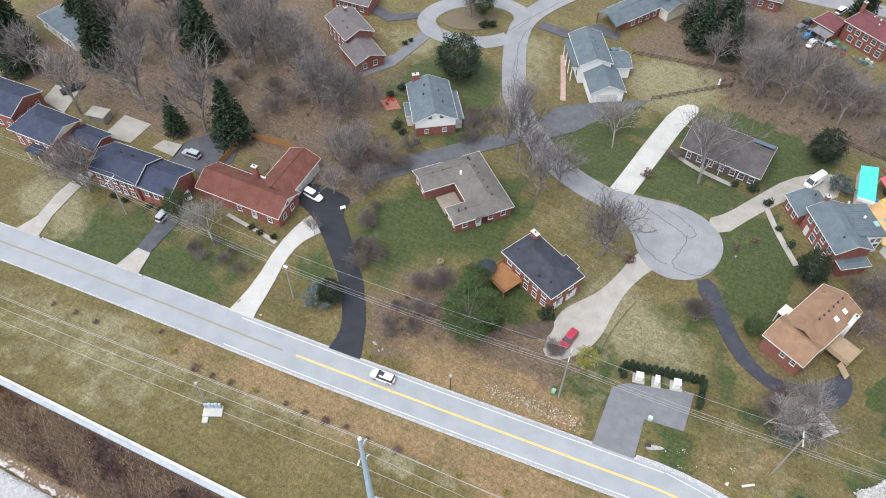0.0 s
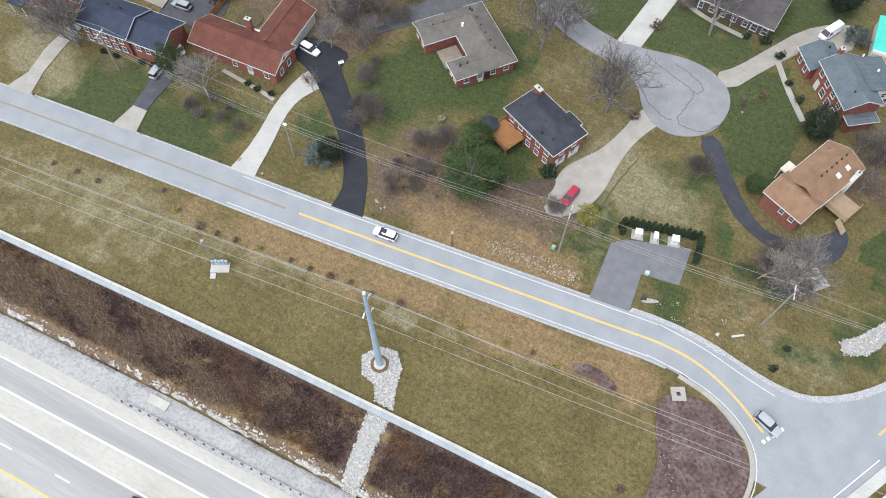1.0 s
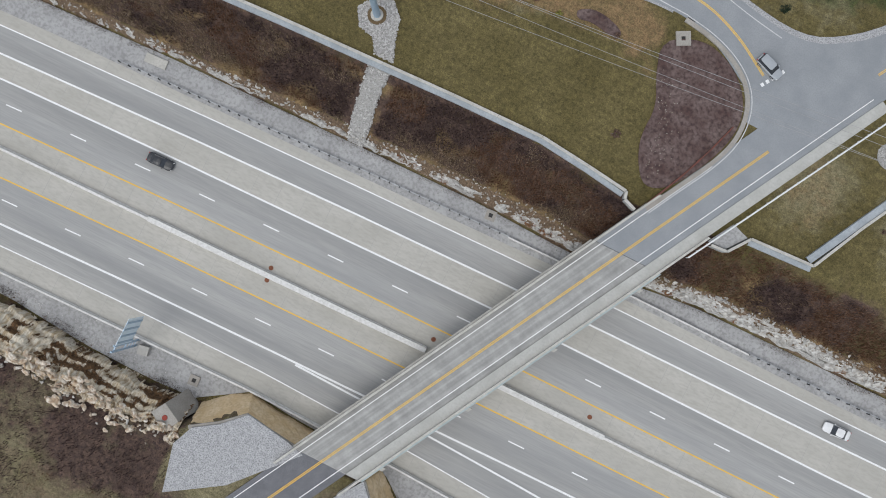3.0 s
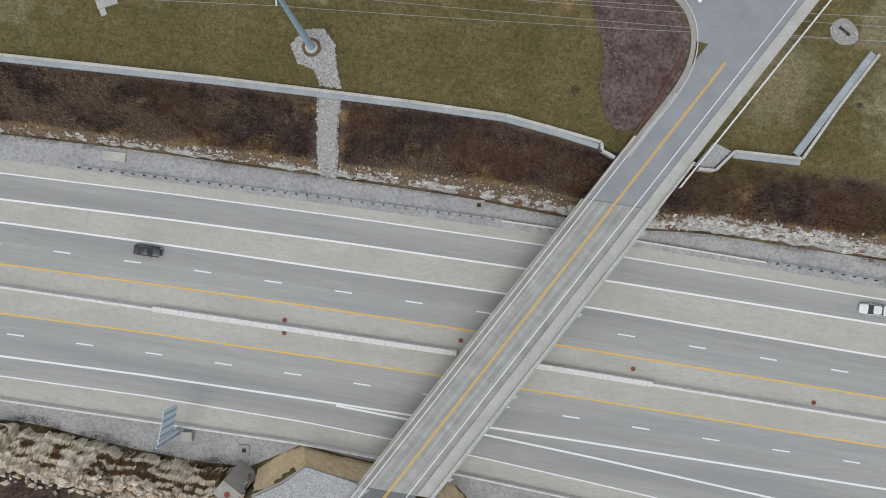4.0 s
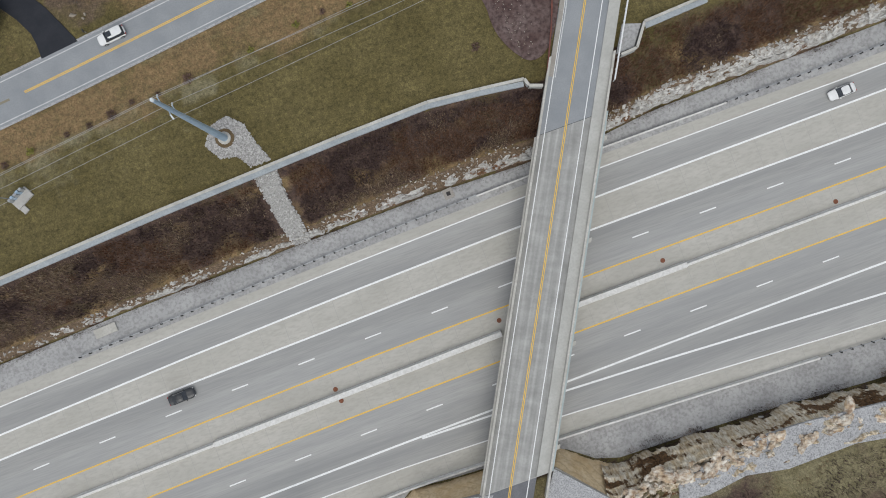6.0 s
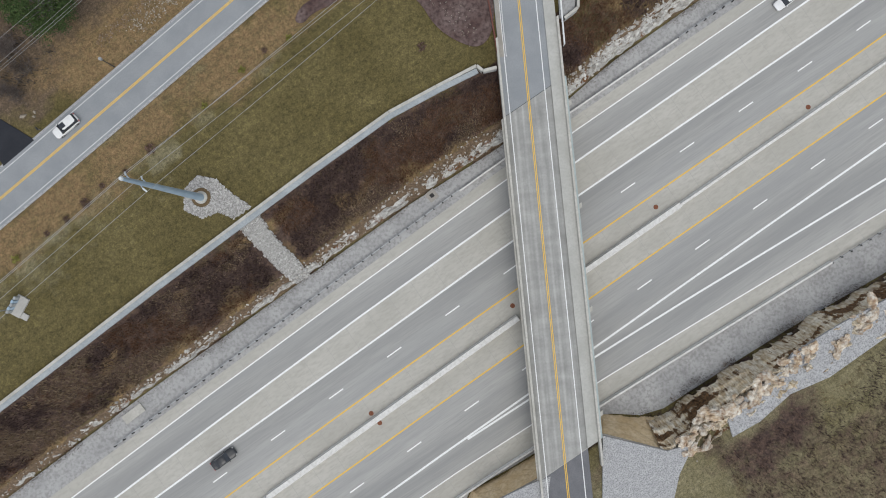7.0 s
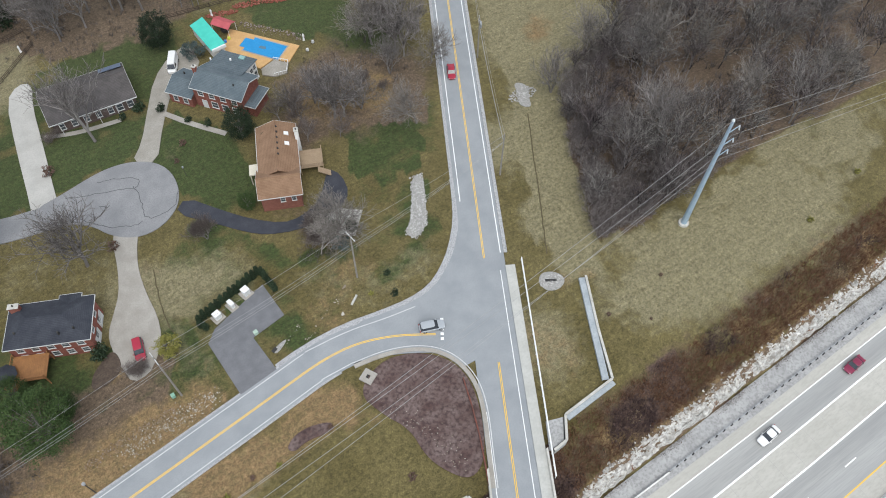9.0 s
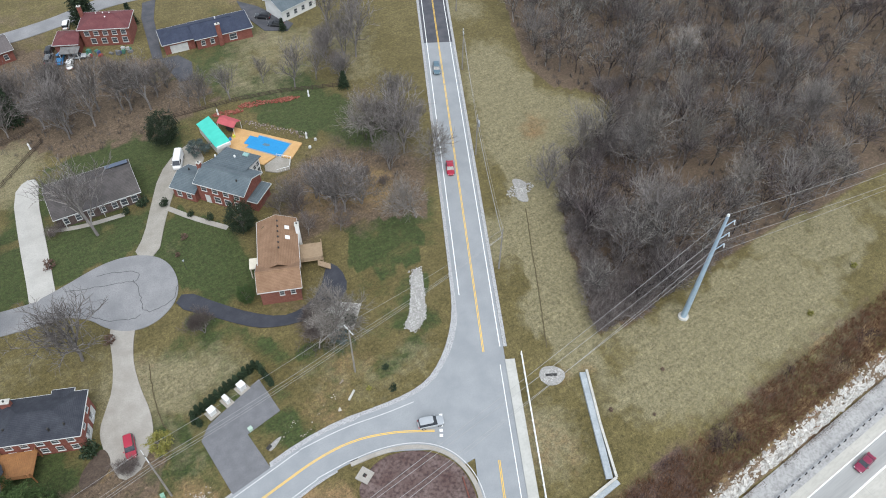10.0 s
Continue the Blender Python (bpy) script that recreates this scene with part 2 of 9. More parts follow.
DECK = deck_mat()
PAINT_WHITE = shade("white_road_paint", (0.84, 0.84, 0.83), (0.76, 0.76, 0.75), 1.5, (0.60, 0.60, 0.59), 6.0, 0.5, 0.7)
PAINT_FADED = shade("faded_white_paint", (0.62, 0.62, 0.615), (0.50, 0.50, 0.50), 1.2, (0.38, 0.38, 0.385), 4.0, 0.6, 0.8)
PAINT_YELLOW = shade("yellow_road_paint", (0.80, 0.50, 0.075), (0.72, 0.45, 0.085), 1.5, (0.55, 0.39, 0.14), 6.0, 0.5, 0.7)
SEAL = shade("tar_joint", (0.33, 0.32, 0.30), (0.38, 0.37, 0.35), 2.0)
CRACK = shade("tar_crack", (0.07, 0.07, 0.075), (0.10, 0.10, 0.10), 2.0)
GRAVEL = shade("limestone_gravel", (0.30, 0.29, 0.27), (0.42, 0.41, 0.39), 2.5, (0.16, 0.155, 0.145), 5.0, 0.85, 0.95, 0.1, 5)
GRAVEL_GREY = shade("grey_chip_gravel", (0.36, 0.36, 0.365), (0.46, 0.46, 0.462), 1.2, (0.17, 0.17, 0.172), 4.5, 0.85, 0.95, 0.08, 5)
MULCH = shade("reddish_mulch", (0.086, 0.052, 0.047), (0.165, 0.122, 0.112), 0.30, (0.045, 0.028, 0.027), 1.6, 0.85, 0.95, 0.14, 3)
ROCK_TAN = shade("tan_rock_face", (0.60, 0.44, 0.25), (0.70, 0.56, 0.37), 0.4, (0.46, 0.32, 0.18), 2.0, 0.6, 0.92, 0.1, 2)
STEEL_BLUE = shade("galvanised_blue_steel", (0.30, 0.40, 0.50), (0.36, 0.46, 0.55), 0.6, rough=0.5, metal=0.3)
STEEL = shade("galvanised_steel", (0.42, 0.44, 0.45), (0.32, 0.33, 0.34), 1.0, rough=0.5, metal=0.5)
DARK = shade("dark_iron", (0.03, 0.03, 0.03), (0.05, 0.047, 0.045), 2.0, rough=0.7)


# ---- building helpers ----
def mesh_of(name, bm, material):
    me = bpy.data.meshes.new(name)
    bm.normal_update()
    bm.to_mesh(me)
    bm.free()
    me.materials.append(material)
    return me


def part(name, bm, material, parent, label=""):
    ob = new(name, mesh_of(name, bm, material))
    if parent is not None:
        ob.parent = parent
    return tagged(ob, label)


def thing(name, x, y, z, turn, label, category, group=""):
    ob = new(name)
    ob.matrix_world = pose(x, y, z, 0, 0, turn)
    return tagged(ob, label, category, group)


def structure(name, bm, material, label="", category=""):
    return tagged(new(name, mesh_of(name, bm, material)), label, category, kind="structure")


def single(name, bm, material, label, category, group="", m=None):
    ob = new(name, mesh_of(name, bm, material))
    if m is not None:
        ob.matrix_world = m
    return tagged(ob, label, category, group)


def box(bm, x0, y0, z0, x1, y1, z1):
    vs = [bm.verts.new((x, y, z)) for z in (z0, z1) for x, y in ((x0, y0), (x1, y0), (x1, y1), (x0, y1))]
    for f in ((3, 2, 1, 0), (4, 5, 6, 7), (0, 1, 5, 4), (1, 2, 6, 5), (2, 3, 7, 6), (3, 0, 4, 7)):
        bm.faces.new([vs[i] for i in f])
    return bm


def boxes(*rows):
    bm = bmesh.new()
    for r in rows:
        box(bm, *r)
    return bm


def tube(bm, a, b, r0, r1, sides=6, caps=True):
    a, b = Vector(a), Vector(b)
    d = (b - a).normalized()
    u = d.orthogonal().normalized()
    v = d.cross(u)
    rings = []
    for p, r in ((a, r0), (b, r1)):
        rings.append([bm.verts.new(p + r * (math.cos(2 * math.pi * i / sides) * u + math.sin(2 * math.pi * i / sides) * v)) for i in range(sides)])
    for i in range(sides):
        bm.faces.new((rings[0][i], rings[0][(i + 1) % sides], rings[1][(i + 1) % sides], rings[1][i]))
    if caps:
        bm.faces.new(rings[0][::-1]), bm.faces.new(rings[1])
    return bm


def smooth(pts, closed=False, times=2):
    pts = [Vector(p) for p in pts]
    for _ in range(times):
        out = [] if closed else [pts[0]]
        for i in range(len(pts) if closed else len(pts) - 1):
            a, b = pts[i], pts[(i + 1) % len(pts)]
            out += [a * 0.75 + b * 0.25, a * 0.25 + b * 0.75]
        pts = out if closed else out + [pts[-1]]
    return pts


def offset(pts, d):
    """The line moved d metres to its right."""
    out = []
    for i, p in enumerate(pts):
        t = (pts[min(i + 1, len(pts) - 1)] - pts[max(i - 1, 0)]).normalized()
        out.append(Vector((p.x + t.y * d, p.y - t.x * d)))
    return out


def ribbon(bm, left, right, z, thick=0.2, zf=None):
    """A paved strip between two lines with the same number of points."""
    zf = zf or (lambda p: z)
    rows = [[bm.verts.new((p.x, p.y, zf(p) + dz)) for p in line] for line, dz in ((left, -thick), (left, 0), (right, 0), (right, -thick))]
    for a, b in ((0, 1), (1, 2), (2, 3)):
        for i in range(len(left) - 1):
            bm.faces.new((rows[a][i], rows[b][i], rows[b][i + 1], rows[a][i + 1]))
    return bm


def line_strip(bm, pts, d0, d1, z, thick=0.02):
    lo, hi = min(d0, d1), max(d0, d1)
    return ribbon(bm, offset(pts, lo), offset(pts, hi), z, thick)


def slab(bm, pts, z, thick=0.15):
    """A flat piece with a freely shaped outline."""
    top = [bm.verts.new((p[0], p[1], z)) for p in pts]
    low = [bm.verts.new((p[0], p[1], z - thick)) for p in pts]
    f = bm.faces.new(top)
    f.normal_update()
    if f.normal.z < 0:
        f.normal_flip()
    for i in range(len(pts)):
        j = (i + 1) % len(pts)
        bm.faces.new((top[i], low[i], low[j], top[j]))
    bmesh.ops.triangulate(bm, faces=[f])
    bmesh.ops.recalc_face_normals(bm, faces=bm.faces)
    return bm


def area(name, pts, z, material, label, category="pavement", soft=2, thick=0.15):
    return structure(name, slab(bmesh.new(), smooth(pts, True, soft) if soft else pts, z, thick), material, label, category)


def resample(pts, step):
    out, acc = [pts[0].copy()], 0.0
    for a, b in zip(pts, pts[1:]):
        L = (b - a).length
        while L > 1e-9 and acc + L >= step:
            a = a + (b - a) * ((step - acc) / L)
            L, acc = (b - a).length, 0.0
            out.append(a.copy())
        acc += L
    return out


def lerp(x, xs, ys):
    return float(np.interp(x, xs, ys))


# ---- the lie of the land ----
HZ = -7.0                                     # level of the highway
MX = (-400, -160, -78, -48, -19, 10, 30, 75, 130, 400)
MY = (-50, -21.6, -17.6, -16.9, -16.2, -15.5, -15.3, -14.9, -14.0, -4)
OX = (-78, -48, -19, 10, 30, 75)
OFF = {"edge_n": (19.53, 20.18, 20.51, 20.58, 20.81, 20.62), "ramp_n": (15.0, 15.7, 16.05, 16.08, 16.31, 16.36),
       "ramp_s": (10.98, 11.29, 11.25, 11.32, 11.24, 10.87), "dash_n": (7.23, 7.57, 7.59, 7.55, 7.52, 7.28),
       "yellow_n": (3.81, 4.19, 4.31, 4.07, 4.02, 3.88), "yellow_s": (-4.72, -4.32, -4.27, -4.5, -4.4, -4.46),
       "dash_s": (-8.1, -7.73, -7.72, -7.9, -7.9, -7.8), "lane_s": (-12.06, -11.62, -11.65, -11.9, -11.73, -11.53),
       "split_s": (-11.95, -11.7, -11.84, -13.2, -14.18, -16.9), "edge_s": (-15.48, -15.17, -15.65, -17.18, -18.45, -21.47),
       "barrier_s": (-19.37, -19.28, -19.27, -20.64, -21.68, -24.1), "guard_n": (22.3, 22.9, 23.5, 23.9, 24.1, 23.8),
       "pave_n": (21.9, 22.1, 22.3, 22.5, 22.9, 22.6)}


def hy(key, x):
    """Where a line of the highway runs, at x."""
    return lerp(x, MX, MY) + (lerp(x, OX, OFF[key]) if key else 0.0)


def hline(key, x0, x1, step=4.0):
    n = max(2, int(round((x1 - x0) / step)))
    return [Vector((x0 + (x1 - x0) * i / n, hy(key, x0 + (x1 - x0) * i / n))) for i in range(n + 1)]


FX = (-300, -140, -78, -58, -20, 0, 16, 32, 42, 75, 120, 300)
FOOT_N = (-12, 5.5, 8.9, 9.9, 10.9, 11.3, 10.8, 10.8, 12.0, 12.6, 13.6, 20)
TOP_N = (-10, 7.3, 10.1, 11.0, 12.5, 13.5, 13.6, 12.3, 14.3, 15.0, 16.1, 24)
TOPZ_N = (-4.5, -5, -5.3, -5.2, -4.9, -4.4, -4.3, -4.5, -3.6, -3.2, -2.6, -2.0)
CREST_N = (4, 17.4, 20.7, 21.7, 23.6, 24.5, 23.2, 21.3, 24.8, 24.5, 26, 34)
CRESTZ_N = (-0.3, -1.0, -1.0, -1.0, -1.0, -1.0, -1.0, -1.2, -1.0, -0.8, -0.4, -0.2)
SX = (-300, -140, -66, -49, -37, -29, -26.8, -22.6, -19.4, -13, -5.2, 3.4, 6.7, 13.0, 16, 32, 42, 60, 75, 120, 300)
FOOT_S = (-72, -44.5, -40.4, -41.8, -42, -41.6, -41.3, -37.7, -36, -36.7, -37.1, -37, -37.8, -42.6, -43.1, -43.5, -43.9, -45.2, -45.8, -47.2, -32)
RIM_S = (-80, -50, -46.8, -47.2, -47, -46, -44.2, -41.4, -38.2, -38.8, -39.6, -39, -41.2, -47.4, -46.9, -46.5, -46.7, -47.8, -48.9, -51, -36)


def land(x, y):
    """Height of the ground sheet."""
    fn, tn, cn = lerp(x, FX, FOOT_N), lerp(x, FX, TOP_N), lerp(x, FX, CREST_N)
    fs, rs = lerp(x, SX, FOOT_S), lerp(x, SX, RIM_S)
    if y >= cn - 0.35:
        if 38 < x < 60 or x < 24:
            return -0.1 if y > cn + 0.05 else lerp(x, FX, CRESTZ_N)
        return lerp(y, (cn - 0.35, cn + 5), (lerp(x, FX, CRESTZ_N), -0.1))
    if y >= tn:
        return lerp(y, (tn, cn - 0.35), (lerp(x, FX, TOPZ_N), lerp(x, FX, CRESTZ_N)))
    if y >= fn:
        return lerp(y, (fn, tn), (HZ - 0.1, lerp(x, FX, TOPZ_N)))
    if y >= fs:
        return HZ - 0.1
    if y >= rs:
        return lerp(y, (rs, rs + (fs - rs) * 0.28, fs), (-0.7, -5.4, HZ - 0.1))
    return lerp(y, (rs - 4, rs), (-0.3, -0.7))


ROAD_U, ROAD_V = Vector((0.478, 0.878)), Vector((0.878, -0.478))
ROAD_O = Vector((-3.2, -38.7))


def onroad(s, d):
    """A place on the straight cross road: s metres along it from the south end of the bridge, d to its east."""
    return ROAD_O + ROAD_U * s + ROAD_V * d


# ---- the ground: one sheet to the horizon ----
def steps(*spans):
    out = []
    for a, b, st in spans:
        out += list(np.arange(a, b, st))
    return out + [spans[-1][1]]


BLOBS = {
    "green": ((5, 152, 7, .5), (13, 156, 6, .5), (40, 168, 12, .3), (25, 160, 8, .3), (56, 140, 7, .5), (60, 100, 6, .5), (-8, 148, 5, .4), (30, 176, 8, .3), (115, 46, 14, .1), (135, 50, 14, .1), (80, 56, 6, .25), (92, 112, 8, .2), (56, 98, 6, .45), (58, 88, 5, .3), (-70, 121, 6, .5), (-73, 141, 7, .55), (-60, 137, 6, .5), (-64, 142, 6, .45), (-80, 128, 5, .45), (-55, 107, 5, .3), (-28, 137, 5, .4), (2, 138, 4, .4), (11, 141, 4, .4), (-66, 68, 3.5, .45), (-63, 66, 3.5, .4), (-52, 92, 6, .5), (-36, 122, 7, .5), (-28, 124, 7, .5), (-18, 128, 6, .45), (-12, 122, 5, .4), (-40, 93, 4, .5), (-38, 97, 3, .5), (-75, 134, 7, .4), (-58, 130, 5, .5), (14, 118, 7, .5), (20, 98, 4, .5), (64, 128, 8, .4), (48, 150, 8, .5), (-88, 49.6, 7, .45), (-103, 51, 7, .4), (-114, 50, 6, .4), (12, 98, 4, .4), (-110, 53, 9, .5), (-92, 52, 7, .5), (-82, 51, 7, .5), (-66, 57, 6, .35), (-56, 87, 9, .55), (-52, 80, 7, .3), (-38, 90, 6, .4),
              (-38, 104, 8, .4), (-32, 125, 9, .35), (-46, 128, 6, .3), (-57, 119, 7, .4), (-74, 130, 8, .45), (12, 112, 10, .6), (18, 104, 6, .5),
              (6, 124, 7, .4), (-3, 110, 9, .2), (62, 124, 11, .5), (56, 151, 9, .6), (2, 90, 8, .3), (22, 146, 6, .5), (8, 152, 9, .3), (-35, 75, 6, .35),
              (-24, 73, 6, .4), (-22, 178, 9, .3), (-80, 158, 6, .2), (-8, 128, 7, .35), (45, 176, 9, .25), (75, 190, 9, .25), 
              (45, 30, 6, .15), (70, 70, 7, .3), (95, 45, 14, .2), (130, 42, 14, .3), 
              (40, 84, 8, .35), (24, 27, 4, .5), (-128, 62, 9, .2), (-70, 85, 4, .3), (-92, 86, 5, .4), (-100, 40, 8, .2), (-118, 28, 9, .25)),
    "straw": ((86, 80, 8, .3), (78, 66, 6, .3), (100, 126, 8, .4), (120, 46, 14, .15), (-18, 163, 9, .7), (-9, 168, 6, .6), (-24, 160, 6, .5), (-56, 157, 6, .6), (-140, 88, 7, .5), (-131, 56, 6, .6), (-88, 144, 6, .3), (-20, 35, 30, .22), (-75, 31, 28, .22), (-110, 31, 20, .2), (48, 33, 10, .2), (70, 65, 10, .25), (78, 85, 10, .25), (88, 105, 10, .25), (66, 78, 5, .3), (86, 36, 9, .3), (100, 35, 10, .3), (115, 36, 9, .25), (135, 40, 10, .25), (72, 60, 6, .35), (68, 52, 5, .35), (48, 36, 7, .35), (50, 42, 6, .4), (76, 72, 6, .35), (84, 84, 6, .4), (92, 108, 7, .45), (103, 128, 8, .5), (-40, 37, 9, .3), (-55, 33, 8, .25), (-85, 33, 9, .3), (-105, 33, 9, .3), (-12, 90, 9, .3), (-4, 84, 7, .35), (6, 86, 7, .35), (-16, 84, 4, .2), (-28, 100, 7, .3), (-22, 108, 6, .25), (-123, 56, 7, .6), (-117, 52, 4, .4), (-90, 40, 9, .35), (-70, 41, 9, .35), (-50, 42, 9, .35), (-30, 44, 9, .35), (-12, 46, 8, .4), (90, 100, 8, .5), (98, 118, 9, .6), (112, 104, 9, .7), (104, 110, 8, .6), (92, 88, 6, .5), (80, 62, 4, .3), (70, 82, 6, .4), (63, 60, 4, .4), (30, 64, 7, .3), (-2, 84, 6, .3), (8, 80, 6, .3),
              (108, 138, 9, .6), (104, 97, 9, .6), (78, 80, 7, .3), (115, 160, 9, .6), (-50, 146, 9, .5), (-17, 156, 12, .5), (-82, 140, 8, .4), (60, 100, 6, .4),
              (75, 150, 8, .45), (80, 165, 9, .5), (73, 34, 10, .5), (85, 30, 12, .4), (45, 165, 14, .4), (64, 170, 12, .4), (-38, 74, 10, .3), (-50, 100, 7, .25), (-10, 95, 9, .2),
              (22, 72, 8, .35), (40, 66, 6, .4), (-58, 36, 4, .45), (-128, 95, 7, .4), (110, 28, 12, .45)),
    "leaf": ((-140, 95, 16, .6), (-118, 98, 16, .6), (-100, 105, 16, .6), (-85, 100, 14, .5), (-70, 97, 9, .4), (-160, 115, 22, .6), (-120, 125, 22, .6), (-95, 118, 12, .6),
             (-100, 68, 6, .3), (8, 172, 14, .6), (-12, 186, 9, .6), (52, 112, 12, .6), (64, 110, 10, .5), (48, 120, 10, .5),
             
             (-30, 68, 9, .4), (-42, 72, 9, .35), (-48, 64, 7, .35), (-112, 62, 6, .4), (-16, 76, 5, .4), (28, 82, 7, .4), (35, 105, 5, .4), (70, 140, 8, .4), (-15, 200, 30, .5), (-150, 150, 40, .6)),
    "soil": ((50, 33, 9, .28), (48, 40, 6, .25), (97, 104, 4.5, .5), (102, 108, 5, .4), (57, 111, 7, .35), (95, 92, 4, .3), (-90, 38, 6, .35), (-74, 41.5, 5, .35), (-60, 43, 5, .35), (-50, 44, 5, .35), (-30, 46, 5, .35), (-10, 49, 5, .35), (12, 46, 5, .3), (-40, 62, 6, .35), (-30, 62, 7, .4), (-56.6, 56.1, 1.5, .5), (-47, 68, 5, .3), (27, 74, 6, .3), (20, 66, 6, .3), (-18, 75.5, 3, .45), (48, 112, 8, .3), (-78, 39, 5, .3), (-68, 40, 5, .3), (-56, 41, 5, .3), (-46, 42.5, 5, .3), (-36, 43.5, 5, .3), (-26, 44.6, 5, .3), (-16, 46, 5, .32), (-4, 47, 5, .36), (8, 50, 4, .4), (-20, 63, 6, .2), (-26, 58, 5, .4), (-16, 60, 6, .45), (-8, 61, 5, .45), (-34, 57, 4, .3), (-62, 42, 4, .35), (-40, 40, 5, .35), (-12, 43, 6, .4), (2, 47, 5, .4), (12, 49, 4, .45), (16, 63, 5, .25),
             (59, 47, 3, .5), (65, 45, 2.5, .5), (-99, 66, 5, .4), (-135, 62, 4, .3), (30, 69, 5, .2), (26, 22, 2, .4), (-26, 14, 3, .3), (75, 18, 5, .3), (-46, 42, 2, .5)),
}


WOOD_EDGE = [Vector(p) for p in ((131, 163), (120, 141), (113.5, 127), (113, 117), (121, 108), (123, 100), (116, 95), (107, 93.5), (98.5, 90), (90.5, 86), (84.3, 76), (80.6, 69.5), (77, 61), (72.8, 53.9), (71.2, 49.6), (77.3, 48.6), (88.1, 48.9), (97.6, 49.8), (108.3, 50.2), (118, 50), (131, 49), (145, 48), (175, 47), (262, 60), (262, 260), (170, 260))]


def inside(x, y, poly):
    c = False
    for a, b in zip(poly, poly[1:] + poly[:1]):
        if (a.y > y) != (b.y > y) and x < (b.x - a.x) * (y - a.y) / (b.y - a.y) + a.x:
            c = not c
    return c


# lawns, litter and bare strips with a ragged edge: strength and outline
REGIONS = {
    "green": ((.52, ((-45, 128), (-36, 140), (-20, 150), (-8, 157), (15, 156), (24, 150), (22, 140), (8, 128), (0, 121), (-20, 119), (-36, 122))),
              (.55, ((8, 116), (14, 128), (24, 112), (20, 98), (12, 98), (8, 104))),
              (.62, ((44, 104), (53, 102), (57, 93), (52, 85), (43, 84), (40, 94))),
              (.78, ((44, 148), (65, 144), (64, 137), (58, 131), (50, 134), (43, 145))),
              (.20, ((-66, 66), (-48, 62), (-36, 80), (-26, 96), (-38, 112), (-58, 98), (-70, 88))),
              (.28, ((-64, 108), (-52, 118), (-60, 140), (-78, 140), (-84, 122))),
              (.25, ((-120, 48), (-76, 52), (-76, 68), (-118, 62))),
              (.16, ((36, 158), (60, 150), (72, 175), (60, 200), (20, 205), (38, 178))),
              (.36, ((-14, 60), (20, 62), (46, 66), (52, 84), (30, 76), (12, 80), (-6, 74))),
              (.34, ((-14, 82), (6, 98), (12, 92), (16, 84), (30, 74), (12, 78), (-6, 72))),
              (.55, ((-40, 62), (-20, 60), (-10, 65), (-8, 72), (-16, 78), (-24, 86), (-40, 84))),
              (.30, ((62, 54), (66, 54), (84, 86), (80, 88)))),
    "leaf": ((.35, ((-30, 62), (-12, 64), (-8, 72), (-18, 76), (-30, 74))),
             (.45, ((-46, 56), (-36, 58), (-24, 66), (-26, 76), (-40, 78), (-50, 66))),
             (.50, ((-190, 80), (-167, 102), (-148, 119), (-138, 136), (-118, 146), (-104, 137), (-101, 121), (-85, 118), (-66, 92), (-70, 80), (-77, 86), (-101, 93), (-116, 84), (-149, 86), (-164, 75))),
             (.60, ((-4, 158), (20, 154), (40, 158), (34, 172), (10, 180), (-8, 172))),
             (.55, ((-34, 175), (-18, 192), (-5, 211), (32, 183), (34, 157), (19, 157), (7, 161), (-2, 161), (-6, 170), (-30, 169))),
             (.60, ((28, 112), (41, 120), (60, 122), (68, 106), (61, 95), (52, 100), (42, 105), (34, 104)))),
    "soil": ((.20, ((-62, 45), (-28, 49), (-7, 52), (8, 54), (15, 50), (17, 41), (9, 45), (-5, 44.5), (-21, 42), (-38, 41), (-54, 40), (-66, 39))),
             (.22, ((-34, 57), (-17, 57), (-2, 59.4), (-8, 63), (-24, 65))),
             (.30, ((30, 112), (46, 118), (58, 112), (58, 100), (46, 104), (36, 106)))),
    "straw": ((.34, ((54, 44), (56, 50), (64, 66), (70, 64), (62, 48))),
              (.22, ((90, 47), (140, 52), (170, 50), (170, 36), (140, 36), (100, 42))),
              (.20, ((58, 46), (66, 64), (76, 84), (84, 72), (78, 58), (75, 50), (90, 47), (140, 52), (140, 44), (96, 40))),
              (.22, ((60, 48), (66, 62), (75, 50), (90, 46), (140, 46), (140, 34), (96, 28), (64, 30), (58, 40))),
              (.26, ((66, 64), (76, 84), (104, 140), (114, 128), (98, 92), (84, 72), (77, 57))),
              (.45, ((92, 94), (92, 107), (98, 114), (112, 108), (118, 102), (110, 92), (98, 90))),
              (.20, ((-190, 8), (-150, 18), (-75, 23), (-62, 38), (-80, 40), (-160, 34), (-200, 30))),
              (.30, ((-60, 37.5), (-38, 39), (-14, 41), (0, 42.5), (0, 44.5), (-14, 43.2), (-38, 41), (-60, 39.5)))),
}


